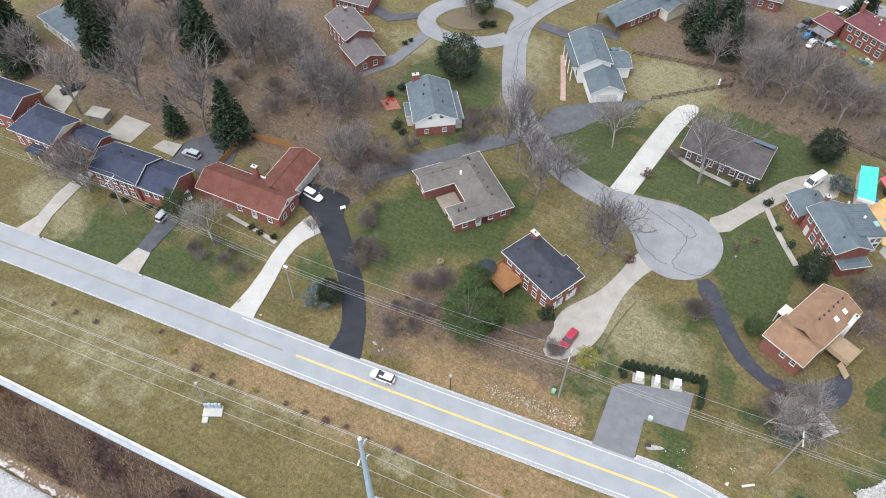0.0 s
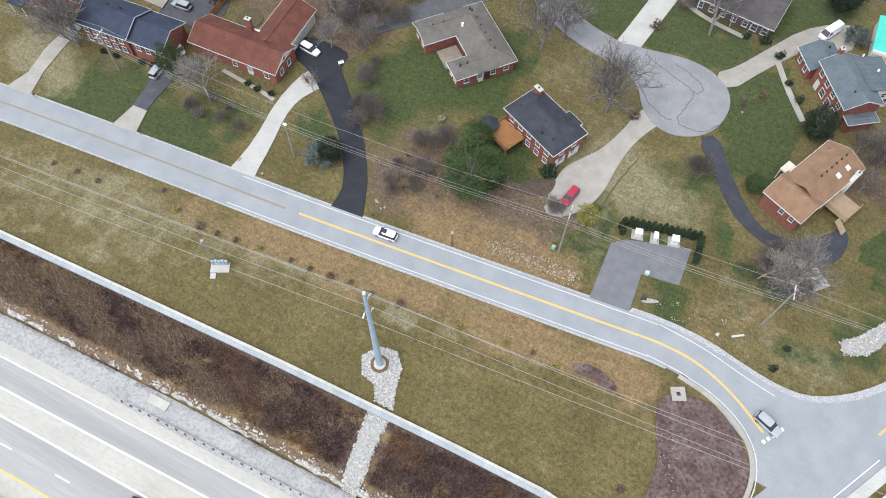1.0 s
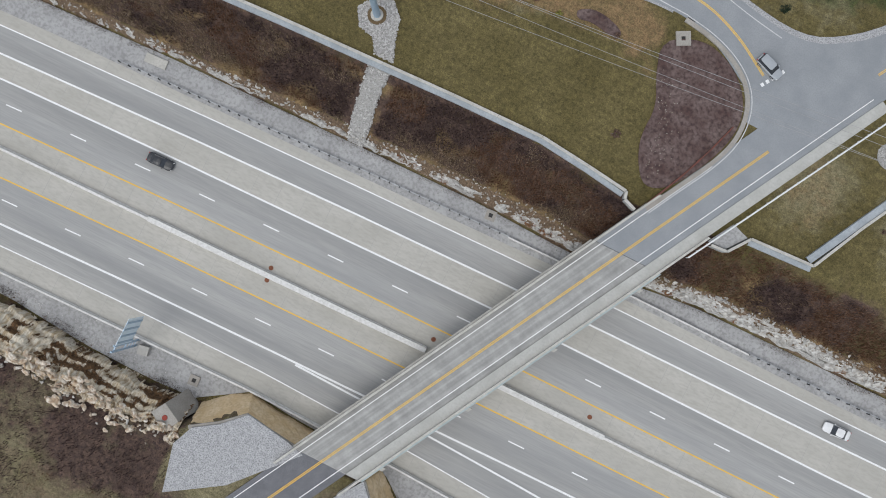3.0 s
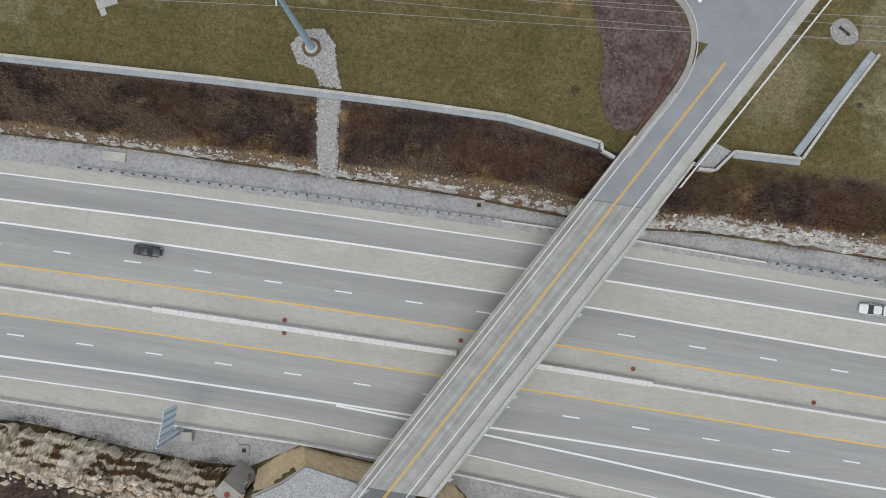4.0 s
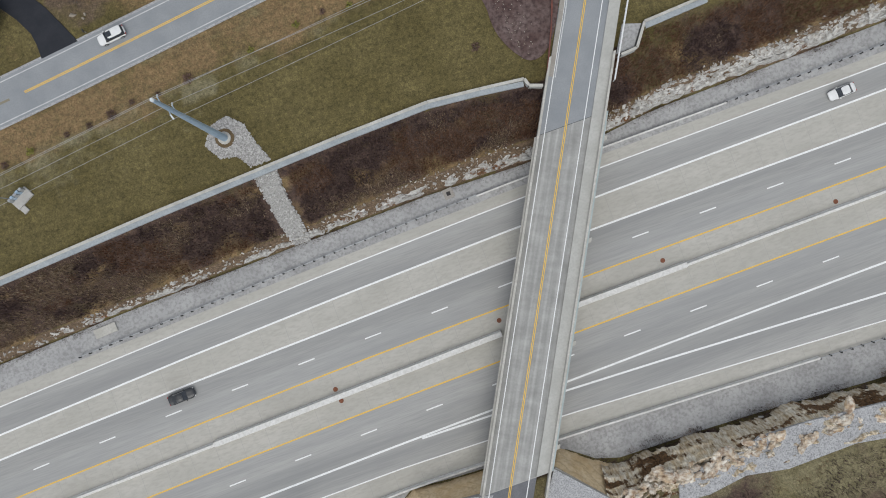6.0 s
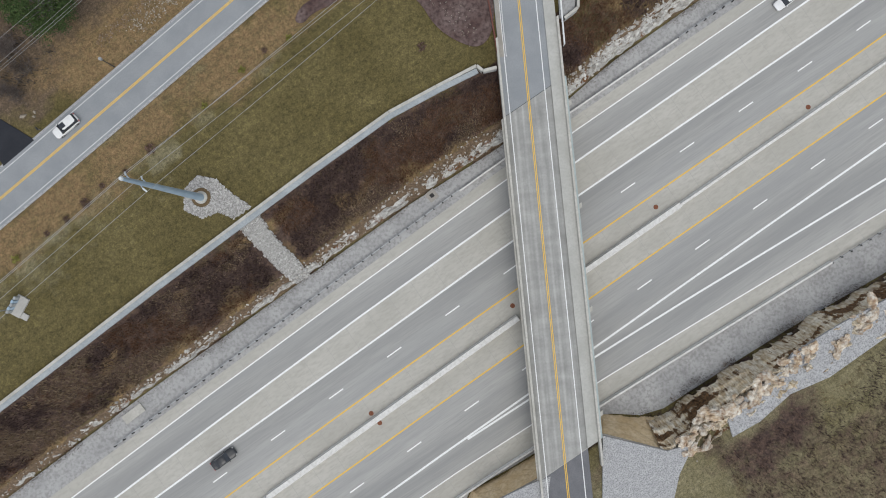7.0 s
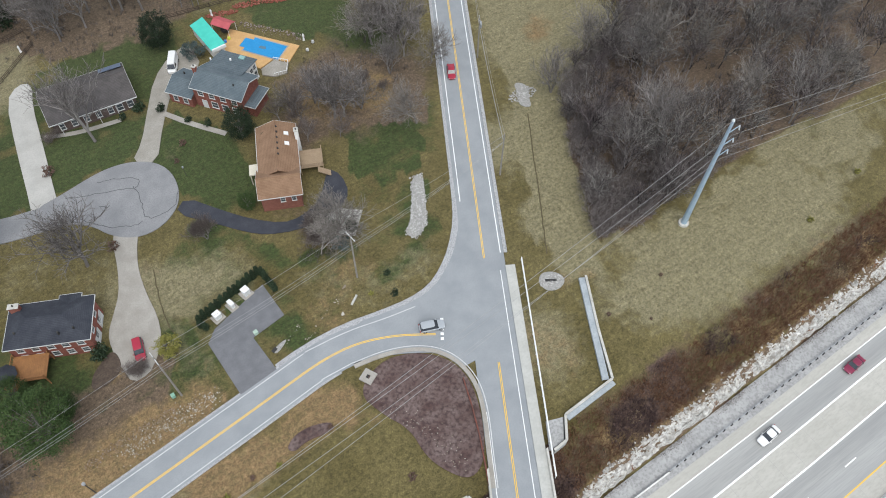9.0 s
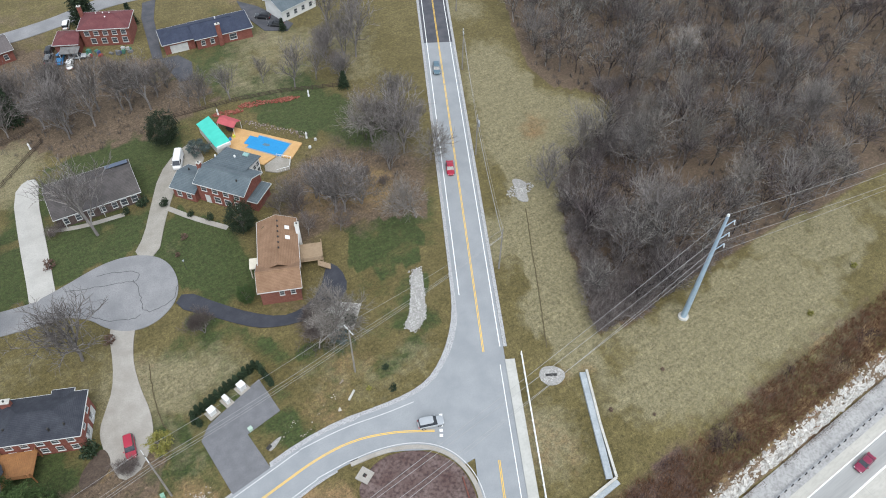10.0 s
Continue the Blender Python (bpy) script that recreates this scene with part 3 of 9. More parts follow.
def mask(kind, x, y):
    bank = .45 if y < 46 and x < 40 and kind != "soil" else 1.0
    v = bank * sum(s * math.exp(-((x - bx) ** 2 + (y - by) ** 2) / (r * r)) for bx, by, r, s in BLOBS[kind])
    jx, jy = x + 3.0 * noise.noise(Vector((x * .16, y * .16, 1))), y + 2.2 * noise.noise(Vector((x * .16, y * .16, 41)))
    if y > 58 and x < 72:
        v += {"straw": .36, "leaf": .45, "green": .35, "soil": .30}[kind] * max(0.0, noise.fractal(Vector((x * .06, y * .06, len(kind) * 7.7)), 1.0, 2.0, 3))
    for s, poly in REGIONS[kind]:
        if min(p[0] for p in poly) - 4 < x < max(p[0] for p in poly) + 4 and inside(jx, jy, [Vector(p) for p in poly]):
            v += s * ((.2 if kind == "soil" else .45) + 1.75 * max(0.0, .3 + noise.noise(Vector((x * .22, y * .30, 6.0 + s)))))
    return v


def build_ground():
    xs = steps((-3000, -600, 400), (-600, -210, 65), (-210, -130, 2), (-130, 130, 1.0), (130, 230, 2), (230, 600, 60), (600, 3000, 400))
    ys = steps((-3000, -400, 400), (-400, -110, 40), (-110, -54, 2), (-54, 28, 0.55), (28, 240, 1.6), (240, 600, 40), (600, 3000, 400))
    nx, ny = len(xs), len(ys)
    verts, masks = [], {k: [] for k in ("green", "straw", "leaf", "soil", "brush", "rock")}
    for y in ys:
        for x in xs:
            z = land(x, y)
            fn, tn, cn = lerp(x, FX, FOOT_N), lerp(x, FX, TOP_N), lerp(x, FX, CREST_N)
            fs, rs = lerp(x, SX, FOOT_S), lerp(x, SX, RIM_S)
            rough = 0.05
            brush = rock = 0.0
            if fn < y < tn + 0.5:
                rock, rough = 0.78, 0.3
            elif rs - 0.5 < y < fs:
                brush, rough = 0.55, 0.12
            elif tn <= y < cn:
                if x < 40:
                    brush, rough = 0.70 + .25 * noise.noise(Vector((x * .11, y * .2, 5))), 0.25
                else:
                    brush, rough = 0.50 * (1 - 0.3 * (y - tn) / max(1.0, cn - tn)) + .5 * math.exp(-((x - 57) / 8) ** 2 - ((y - 19) / 5) ** 2) + .3 * noise.noise(Vector((x * .1, y * .2, 6))), 0.25
            elif cn <= y < cn + 7 and x > 58:
                brush = 0.32 * (1 - (y - cn) / 7)
            elif y <= rs:
                brush, rough = 0.22 + 0.75 * noise.noise(Vector((x * .07, y * .10, 2.0))) + (.50 * min(1.0, max(0.0, (y - rs + 17) / 8)) if x < -26 else 0), 0.2
            if rough > 0.1:
                z += rough * noise.fractal(Vector((x * 0.35, y * 0.6, 0)), 1.0, 2.0, 4) - 0.1
            else:
                z -= 0.05 + rough * noise.noise(Vector((x * 0.1, y * 0.1, 0)))
            verts.append((x, y, z))
            wood = x > 70 and y > 45 and inside(x, y, WOOD_EDGE)
            near = abs(x) < 260 and -60 < y < 260
            for k in ("green", "straw", "leaf", "soil"):
                masks[k].append((.8 if k == "leaf" else .0) if wood else mask(k, x, y) if near else (0.45 if k == "leaf" else 0.0))
            masks["brush"].append(.34 if wood else brush), masks["rock"].append(rock)
            if y < rs:
                masks["straw"][-1] = 0.62 + 0.25 * noise.noise(Vector((x * .09, y * .09, 7.0)))
                masks["soil"][-1] = 0.3 * max(0.0, noise.noise(Vector((x * .12, y * .12, 17.0))))
            if tn <= y < cn:
                masks["soil"][-1] = .85 * math.exp(-(y - tn) / 1.4) * (.5 + noise.noise(Vector((x * .17, 1, 4)))) + .9 * max(0.0, noise.noise(Vector((x * .16, y * .26, 8))) - .06 + .2 * (1 - (y - tn) / (cn - tn)) + (.12 if x > 38 else 0))
    faces = [(j * nx + i, j * nx + i + 1, (j + 1) * nx + i + 1, (j + 1) * nx + i) for j in range(ny - 1) for i in range(nx - 1)]
    me = bpy.data.meshes.new("ground")
    me.from_pydata(verts, [], faces)
    for k, v in masks.items():
        me.attributes.new(k, "FLOAT", "POINT").data.foreach_set("value", v)
    me.materials.append(GROUND)
    me.polygons.foreach_set("use_smooth", [True] * len(faces))
    tagged(new("ground", me), "dull winter grass, leaf litter and brushy cut slopes", "ground", kind="structure")


build_ground()


# ---- the highway in its cut ----
X0, X1 = -260, 260
def worn_strip(name, north, south, z, profile, label):
    """A driven lane whose wheel paths are darkened by tyres. profile: share of the width from the north, and tone."""
    n = 18
    V, W = [], []
    for i in range(n + 1):
        f = i / n
        for p, q in zip(north, south):
            V.append((*p.lerp(q, f), z))
            W.append(float(np.interp(f, [a for a, _ in profile], [b for _, b in profile])))
    m = len(north)
    F = [((i + 1) * m + j, (i + 1) * m + j + 1, i * m + j + 1, i * m + j) for i in range(n) for j in range(m - 1)]
    me = bpy.data.meshes.new(name)
    me.from_pydata(V, [], F)
    me.attributes.new("wear", "FLOAT", "POINT").data.foreach_set("value", W)
    me.materials.append(LANE)
    tagged(new(name, me), label, "road", kind="structure")


WEAR = {"lane_north": ((0, 1.03), (.25, .98), (.5, .90), (.75, .89), (1, .97)),
        "lanes_north": ((0, .97), (.12, .91), (.2, .89), (.27, .92), (.36, .90), (.44, .94), (.5, 1.0), (.62, 1.0), (.7, 1.02), (.82, 1.0), (1, 1.05)),
        "lanes_south": ((0, 1.05), (.2, 1.0), (.3, 1.01), (.42, .99), (.5, .99), (.62, .94), (.7, .96), (.82, .91), (.92, .93), (1, .98)),
        "lane_south": ((0, .97), (.25, .92), (.4, .95), (.6, .92), (.8, .97), (1, 1.03))}
for name, a, b, mat, z, label in (
        ("verge_north", "pave_n", "guard_n", VERGE, 0.0, "grey asphalt verge beside the highway"),
        ("shoulder_north", "edge_n", "pave_n", SHOULDER, 0.02, "pale concrete highway shoulder"),
        ("lane_north", "ramp_n", "edge_n", LANE, 0.02, "worn grey concrete entrance lane"),
        ("gore_north", "ramp_s", "ramp_n", SHOULDER, 0.02, "pale unworn concrete between lanes"),
        ("lanes_north", "yellow_n", "ramp_s", LANE, 0.02, "two worn grey concrete lanes"),
        ("median_north", None, "yellow_n", SHOULDER, 0.02, "pale concrete median shoulder"),
        ("median_south", "yellow_s", None, SHOULDER, 0.02, "pale concrete median shoulder"),
        ("lanes_south", "lane_s", "yellow_s", LANE, 0.02, "two worn grey concrete lanes"),
        ("lane_south", "edge_s", "lane_s", LANE, 0.02, "worn grey concrete exit lane"),
        ("shoulder_south", "barrier_s", "edge_s", SHOULDER, 0.02, "pale concrete highway shoulder")):
    if name in WEAR:
        worn_strip(name, hline(b, X0, X1), hline(a, X0, X1), HZ + z, WEAR[name], label)
    else:
        structure(name, ribbon(bmesh.new(), hline(b, X0, X1), hline(a, X0, X1), HZ + z, 0.3), mat, label, "road")
structure("verge_strip_north", ribbon(bmesh.new(), [Vector((p.x, lerp(p.x, FX, FOOT_N) - 0.2)) for p in hline("guard_n", X0, X1)],
                                      hline("guard_n", X0, X1), HZ - 0.02, 0.3), VERGE, "grey stony verge at the foot of the rock", "road")
structure("verge_strip_south", ribbon(bmesh.new(), hline("barrier_s", X0, X1),
                                      [Vector((p.x, lerp(p.x, SX, FOOT_S) + 0.4)) for p in hline("barrier_s", X0, X1)], HZ - 0.02, 0.3),
          VERGE, "grey stony verge behind the barrier", "road")

MZ = HZ + 0.024
for key, w, mat, x0, x1 in (("edge_n", .22, PAINT_WHITE, X0, X1), ("ramp_n", .32, PAINT_WHITE, X0, X1), ("ramp_s", .32, PAINT_WHITE, X0, X1),
                            ("yellow_n", .24, PAINT_YELLOW, X0, X1), ("yellow_s", .24, PAINT_YELLOW, X0, X1), ("lane_s", .34, PAINT_WHITE, X0, X1),
                            ("split_s", .34, PAINT_WHITE, -15, X1), ("edge_s", .22, PAINT_WHITE, X0, X1)):
    structure("lane_line", line_strip(bmesh.new(), hline(key, x0, x1), -w / 2, w / 2, MZ), mat,
              ("white" if mat is PAINT_WHITE else "yellow") + " painted line along the highway", "road marking")
for key, ph, gap in (("dash_n", -4.68, 12.37), ("dash_s", 0.98, 12.17)):
    k = -20
    while k < 20:
        x = k * gap + ph
        structure("lane_dash", line_strip(bmesh.new(), hline(key, x - 1.5, x + 1.5, 1.5), -.11, .11, MZ), PAINT_WHITE,
                  "short white painted lane dash", "road marking")
        k += 1


def barrier(x0, x1, key, prof, name, label, dy=0.0, step=5.0):
    """A cast concrete barrier along a line of the highway. prof: (offset, height) points."""
    bm = bmesh.new()
    pts = [Vector((p.x, p.y + dy)) for p in hline(key, x0, x1, step)]
    rows = [[bm.verts.new((q.x, q.y, HZ + h)) for q in offset(pts, d)] for d, h in prof]
    for a, b in zip(rows, rows[1:]):
        for i in range(len(pts) - 1):
            bm.faces.new((a[i], a[i + 1], b[i + 1], b[i]))
    for i in (0, -1):
        bm.faces.new([r[i] for r in rows])
    bmesh.ops.recalc_face_normals(bm, faces=bm.faces)
    return single(name, bm, BARRIER, label, "barrier", "highway barriers")


JERSEY = ((-.42, 0), (-.40, .1), (-.2, .35), (-.14, .95), (.14, .95), (.2, .35), (.40, .1), (.42, 0))
WIDE = ((-.62, 0), (-.60, .1), (-.48, .35), (-.42, 1.05), (.42, 1.05), (.48, .35), (.60, .1), (.62, 0))
barrier(X0, -49, None, JERSEY, "median_barrier", "narrow pale concrete median barrier")
barrier(-49, 4, None, WIDE, "median_barrier", "wide pale concrete median barrier beside the bridge")
barrier(16, 38, None, WIDE, "median_barrier", "wide pale concrete median barrier beside the bridge")
barrier(38, X1, None, JERSEY, "median_barrier", "narrow pale concrete median barrier")
barrier(-150, 54, "barrier_s", ((-.3, 0), (-.28, .1), (-.18, .35), (-.15, .85), (.15, .85), (.15, 0)), "side_barrier", "low pale concrete barrier along the shoulder")
SLIM = ((-.13, 0), (-.12, .8), (.12, .8), (.13, 0))
barrier(8, 18, "guard_n", SLIM, "side_barrier", "short concrete barrier by the bridge pier", -0.2)
barrier(31, 54, "guard_n", SLIM, "side_barrier", "short concrete barrier by the bridge pier", -0.2)


def guardrail(x0, x1, key, group):
    rail = thing("guardrail", 0, 0, 0, 0, "galvanised steel guardrail on dark posts", "guardrail", group)
    pts = hline(key, x0, x1, 3.8)
    bm = bmesh.new()
    for d, z0, z1 in ((.04, .45, .52), (0, .52, .6), (.04, .6, .68), (0, .68, .75)):
        ribbon(bm, offset(pts, -0.03 + d), offset(pts, 0.03 + d), HZ + z1, z1 - z0)
    part("rail", bm, STEEL, rail, "weathered galvanised rail")
    post = None
    for p in resample(pts, 1.905):
        if post is None:
            post = part("post", boxes((-.09, -.12, 0, .09, .12, .85)), DARK, rail, "dark post")
            post.location = (p.x, p.y - .12, HZ)
        else:
            q = new("post", post.data)
            q.parent, q.location = rail, (p.x, p.y - .12, HZ)


guardrail(-66, 8, "guard_n", "highway guardrails")
guardrail(54, 130, "guard_n", "highway guardrails")
guardrail(54, 110, "barrier_s", "highway guardrails")
for x, key, dy in ((-26.3, None, 1.3), (-26.0, None, -.9), (4.4, None, 2.2), (34.5, None, 2.0), (66, None, 1.2)):
    bm = bmesh.new()
    tube(bm, (0, 0, 0), (0, 0, .05), .42, .42, 16)
    single("drain_cover", bm, shade("rusty_cover", (.16, .06, .035), (.22, .09, .05), 3.0), "round rusty drain cover in the shoulder", "drain", "median drains",
           pose(x, hy(key, x) + dy, HZ + .02))

# ---- transverse pavement joints ----
bm = bmesh.new()
for i in range(-34, 36):
    x = i * 4.6 + 1.3
    for a, b in (("pave_n", "edge_n"), ("ramp_n", "ramp_s"), ("yellow_n", None), (None, "yellow_s"), ("edge_s", "barrier_s")):
        y1, y0 = hy(a, x), hy(b, x)
        box(bm, x - .03, y0 + .2, HZ, x + .03, y1 - .2, HZ + .023)
structure("pavement_joints", bm, SEAL, "dark sealed joints across the concrete", "joint")


# ---- the bridge ----
def bridge():
    b = thing("bridge", 0, 0, 0, 0, "concrete road bridge over the highway with a sidewalk", "bridge")
    SK = ROAD_V.y / ROAD_U.y            # joints run along x

    def at(s, d, skew=True):
        return onroad(s - (d * SK if skew else 0), d)
    S0, S1 = 0.0, 59.5

    def strip(name, d0, d1, z0, z1, mat, label="", s0=S0, s1=S1):
        bm = bmesh.new()
        lo = [bm.verts.new((*at(s, d), z0)) for s, d in ((s0, d0), (s0, d1), (s1, d1), (s1, d0))]
        hi = [bm.verts.new((*at(s, d), z1)) for s, d in ((s0, d0), (s0, d1), (s1, d1), (s1, d0))]
        bm.faces.new(lo[::-1]), bm.faces.new(hi)
        for i in range(4):
            j = (i + 1) % 4
            bm.faces.new((lo[i], lo[j], hi[j], hi[i]))
        return part(name, bm, mat, b, label)
    strip("deck", -4.1, 3.9, -.35, .05, DECK, "grey concrete deck with worn wheel tracks")
    strip("sidewalk", 3.9, 5.75, -.35, .22, SIDEWALK, "pale raised sidewalk")
    strip("parapet", -4.45, -4.1, -.5, .85, CONCRETE, "concrete parapet", -4, S1 + 13)
    strip("parapet", 5.75, 6.1, -.5, .85, CONCRETE, "concrete parapet", -4, S1 + 10)
    strip("ledge", -4.75, -4.45, -.5, -.15, CONCRETE, "concrete ledge")
    strip("fascia_rail", 6.1, 6.5, -.45, .1, FASCIA, "pale blue-green steel fascia")
    for d in (-3.6, -1.8, 0, 1.8, 3.6, 5.2):
        strip("girder", d - .25, d + .25, -1.55, -.35, CONCRETE)
    for s in (3.4, 20.5, 37.5, 54.5):
        strip("light_bracket", 6.5, 6.95, -.35, .05, CONCRETE, "pale bracket on the bridge edge", s, s + .8)
    for s in (0.6, 29.2, 58.4):
        strip("pier_cap", -4.3, 5.9, -2.3, -1.55, CONCRETE, "", s, s + 1.2)
        for d in (-3.2, 0.8, 4.8):
            p = at(s + .6, d)
            bm = bmesh.new()
            tube(bm, (p.x, p.y, HZ - .3), (p.x, p.y, -2.3), .45, .45, 12)
            part("pier_column", bm, CONCRETE, b)
    strip("joint", -4.1, 5.75, -.3, .054, SEAL, "dark expansion joint", -.12, .0)
    strip("joint", -4.1, 3.9, -.3, .054, CRACK, "dark expansion joint", S1, S1 + .10)
    return b


bridge()

# ---- cross road, local road and their crossing ----
RZ = 0.03


def along(s0, s1, step=6):
    n = max(1, int((s1 - s0) / step))
    return [onroad(s0 + (s1 - s0) * i / n, 0) for i in range(n + 1)]


for nm, s0, s1, m, lb in (("road_south", -240, 6, ASPHALT_GREY, "grey asphalt road south of the bridge"),
                          ("road_north", 53, 214, ASPHALT, "pale worn asphalt two-lane road"),
                          ("road_far", 214, 420, ASPHALT_DARK, "dark resurfaced stretch of the road")):
    pts = along(s0, s1)
    structure(nm, line_strip(bmesh.new(), pts, -4.1, 3.95, RZ, .25), m, lb, "road")
LOCAL = smooth([(-420, -10), (-260, 22), (-190, 34), (-130, 41.9), (-100, 45), (-80, 46.9), (-58, 48.9), (-36, 51.3), (-15, 53.7), (5, 56), (13, 57),
                (20, 56.6), (26.5, 54.2), (31.5, 51.2), (36.5, 48)], times=3)
structure("road_local", line_strip(bmesh.new(), LOCAL, -3.75, 3.6, RZ + .004, .25), ASPHALT, "pale worn asphalt local road", "road")
area("road_corner", [(12, 58), (22, 60.2), (28, 59.0), (33, 58.2), (38, 58.6), (42, 60.6), (46, 63.4), (50.4, 68.2), (53.6, 73.4), (56.4, 75), (45, 45), (34, 41), (33.2, 45.6),
                     (29, 49.2), (22, 52.5), (18, 54)], RZ + .002, ASPHALT, "pale asphalt where the two roads meet", "road", 1)
area("gravel_shoulder", [(4, 60.6), (12, 61.6), (20, 61.4), (27, 60.0), (33, 59.2), (37.5, 59.6), (41.5, 61.6), (45.6, 64.8), (49.9, 69.6), (53.4, 75.4), (55.6, 79.6), (57, 79), (52, 68), (44, 58), (30, 56), (12, 58)], 0.012,
     GRAVEL_GREY, "pale gravel along the road's edge", "gravel", 1, .1)
for d0, d1, s0, s1 in ((4.0, 4.7, 112, 330), (-4.8, -4.1, 128, 330)):
    structure("gravel_edge", line_strip(bmesh.new(), along(s0, s1), d0, d1, .01, .12), GRAVEL_GREY, "grey gravel edge of the road", "gravel")
for d0, d1 in ((-4.15, -3.75), (3.6, 3.95)):
    structure("gravel_edge", line_strip(bmesh.new(), [p for p in LOCAL if p.x < 16], d0, d1, .008, .12), GRAVEL_GREY, "worn gravel edge of the road", "gravel")

mz = RZ + .008
for d0, d1, s0, s1 in ((-3.33, -3.19, -60, 80), (2.74, 2.88, -60, 108), (-3.36, -3.18, 125, 420), (3.24, 3.42, 112, 420)):
    structure("edge_line", line_strip(bmesh.new(), along(s0, s1), d0, d1, .062 if s1 == 80 or s1 == 108 else mz), PAINT_WHITE, "white painted road edge line", "road marking")
for d0, d1 in ((-.19, -.06), (.06, .19)):
    for s0, s1 in ((-60, 89), (111, 420)):
        structure("centre_line", line_strip(bmesh.new(), along(s0, s1), d0, d1, .062 if s0 < 0 else mz), PAINT_YELLOW, "yellow painted centre line", "road marking")
LC = [p for p in LOCAL if -58 < p.x < 33.6]
LF = [p for p in LOCAL if p.x < -57]
for d0, d1 in ((-.19, -.05), (.05, .19)):
    structure("centre_line", line_strip(bmesh.new(), LC, d0, d1, mz + .004), PAINT_YELLOW, "yellow painted centre line", "road marking")
WORN = shade("worn_yellow_paint", (.25, .215, .14), (.21, .20, .17), 1.5)
structure("centre_line", line_strip(bmesh.new(), LF, -.2, .2, mz + .004), WORN, "worn faint yellow centre line", "road marking")
LE = [p for p in LOCAL if -72 < p.x < 12]
for d in (-3.2, 3.15):
    structure("edge_line", line_strip(bmesh.new(), LE, d - .08, d + .08, mz + .004), PAINT_FADED, "white painted road edge line", "road marking")
structure("edge_line", line_strip(bmesh.new(), smooth([(11.5, 60.1), (20, 59.6), (27, 58.0), (33, 57.1)]), -.08, .08, mz + .004), PAINT_FADED, "white painted road edge line", "road marking")
CURB = smooth([(17.6, 53.2), (23.0, 52.4), (28.0, 50.5), (31.8, 47.6), (33.9, 43.6), (34.2, 38.5), (32.3, 33.2), (28.8, 27.0), (26.0, 21.8)], times=3)
structure("edge_line", line_strip(bmesh.new(), smooth([(11.5, 53.8), (17.6, 53.6)]) + offset(CURB, -.35)[1:], -.08, .08, mz + .006), PAINT_FADED, "white painted line beside the curb", "road marking")
structure("curb", line_strip(bmesh.new(), CURB, 0, .75, .14, .3), CONCRETE_TAN, "pale concrete curb and gutter round the corner", "curb")
for i in range(5):
    a, b = Vector((33.3, 48.4)), Vector((35.9, 52.6))
    p = a.lerp(b, (i + .2) / 5)
    q = a.lerp(b, (i + .75) / 5)
    structure("stop_line", line_strip(bmesh.new(), [p, q], -.3, .3, mz + .008), PAINT_WHITE, "broken white stop line", "road marking")
area("mulch_bed", [(15.5, 48.2), (21.6, 51.2), (27.0, 49.8), (30.8, 46.9), (33.0, 43.0), (33.1, 38.4), (31.0, 32.6), (27.4, 26.6), (23.6, 25.0), (21.0, 28.2), (19.4, 32.4), (19.7, 37.8), (17.2, 42.5)],
     0.06, MULCH, "purplish-brown mulch bed at the road corner", "mulch")
area("mulch_patch", [(.7, 46.4), (4.2, 47.9), (9.6, 46.3), (8.4, 44.7), (4, 45.6), (1.6, 44.9)], .03, MULCH, "small strip of dark mulch in the grass", "mulch")

# sidewalk north of the bridge and its white rail
structure("sidewalk", ribbon(bmesh.new(), [onroad(s, 3.9) for s in (60, 80, 109)], [onroad(s, 5.75) for s in (60, 80, 109)], .2, .35), SIDEWALK, "pale raised concrete sidewalk", "sidewalk")
rail = thing("hand_rail", 0, 0, 0, 0, "white steel railing along the sidewalk", "railing")
pts = [onroad(s, 6.6 + .012 * (s - 68)) for s in range(68, 111, 2)]
WHITE = shade("white_paint", (.78, .78, .77), (.70, .70, .69), 1.0, rough=.6)
for z, r in ((1.05, .13), (.55, .08)):
    for a, b in zip(pts, pts[1:]):
        part("rail", tube(bmesh.new(), (*a, z), (*b, z), r, r, 6), WHITE, rail)
for p in pts:
    part("post", tube(bmesh.new(), (*p, -.3), (*p, 1.1), .07, .07, 6), WHITE, rail)


# ---- retaining walls above the cut ----
WALL = shade("retaining_wall_concrete", (.40, .405, .39), (.48, .485, .47), .4, (.33, .33, .32), 4.0, .5, .88)


def low_wall(pts, z0, z1, label, w=.35, step=5.5):
    wall = thing("retaining_wall", 0, 0, 0, 0, label, "wall")
    pts = [Vector(p) for p in pts]
    fine = [pts[0]]
    for a, b in zip(pts, pts[1:]):
        n = max(1, int((b - a).length / step))
        fine += [a.lerp(b, (i + 1) / n) for i in range(n)]
    for a, b in zip(fine, fine[1:]):
        b2 = b - (b - a).normalized() * .05
        part("panel", ribbon(bmesh.new(), offset([a, b2], -w / 2), offset([a, b2], w / 2), z1 - .16, z1 - .16 - z0), WALL, wall)
        part("coping", ribbon(bmesh.new(), offset([a, b2], -w / 2 - .07), offset([a, b2], w / 2 + .07), z1, .16), CONCRETE, wall, "paler cast coping")
    return wall


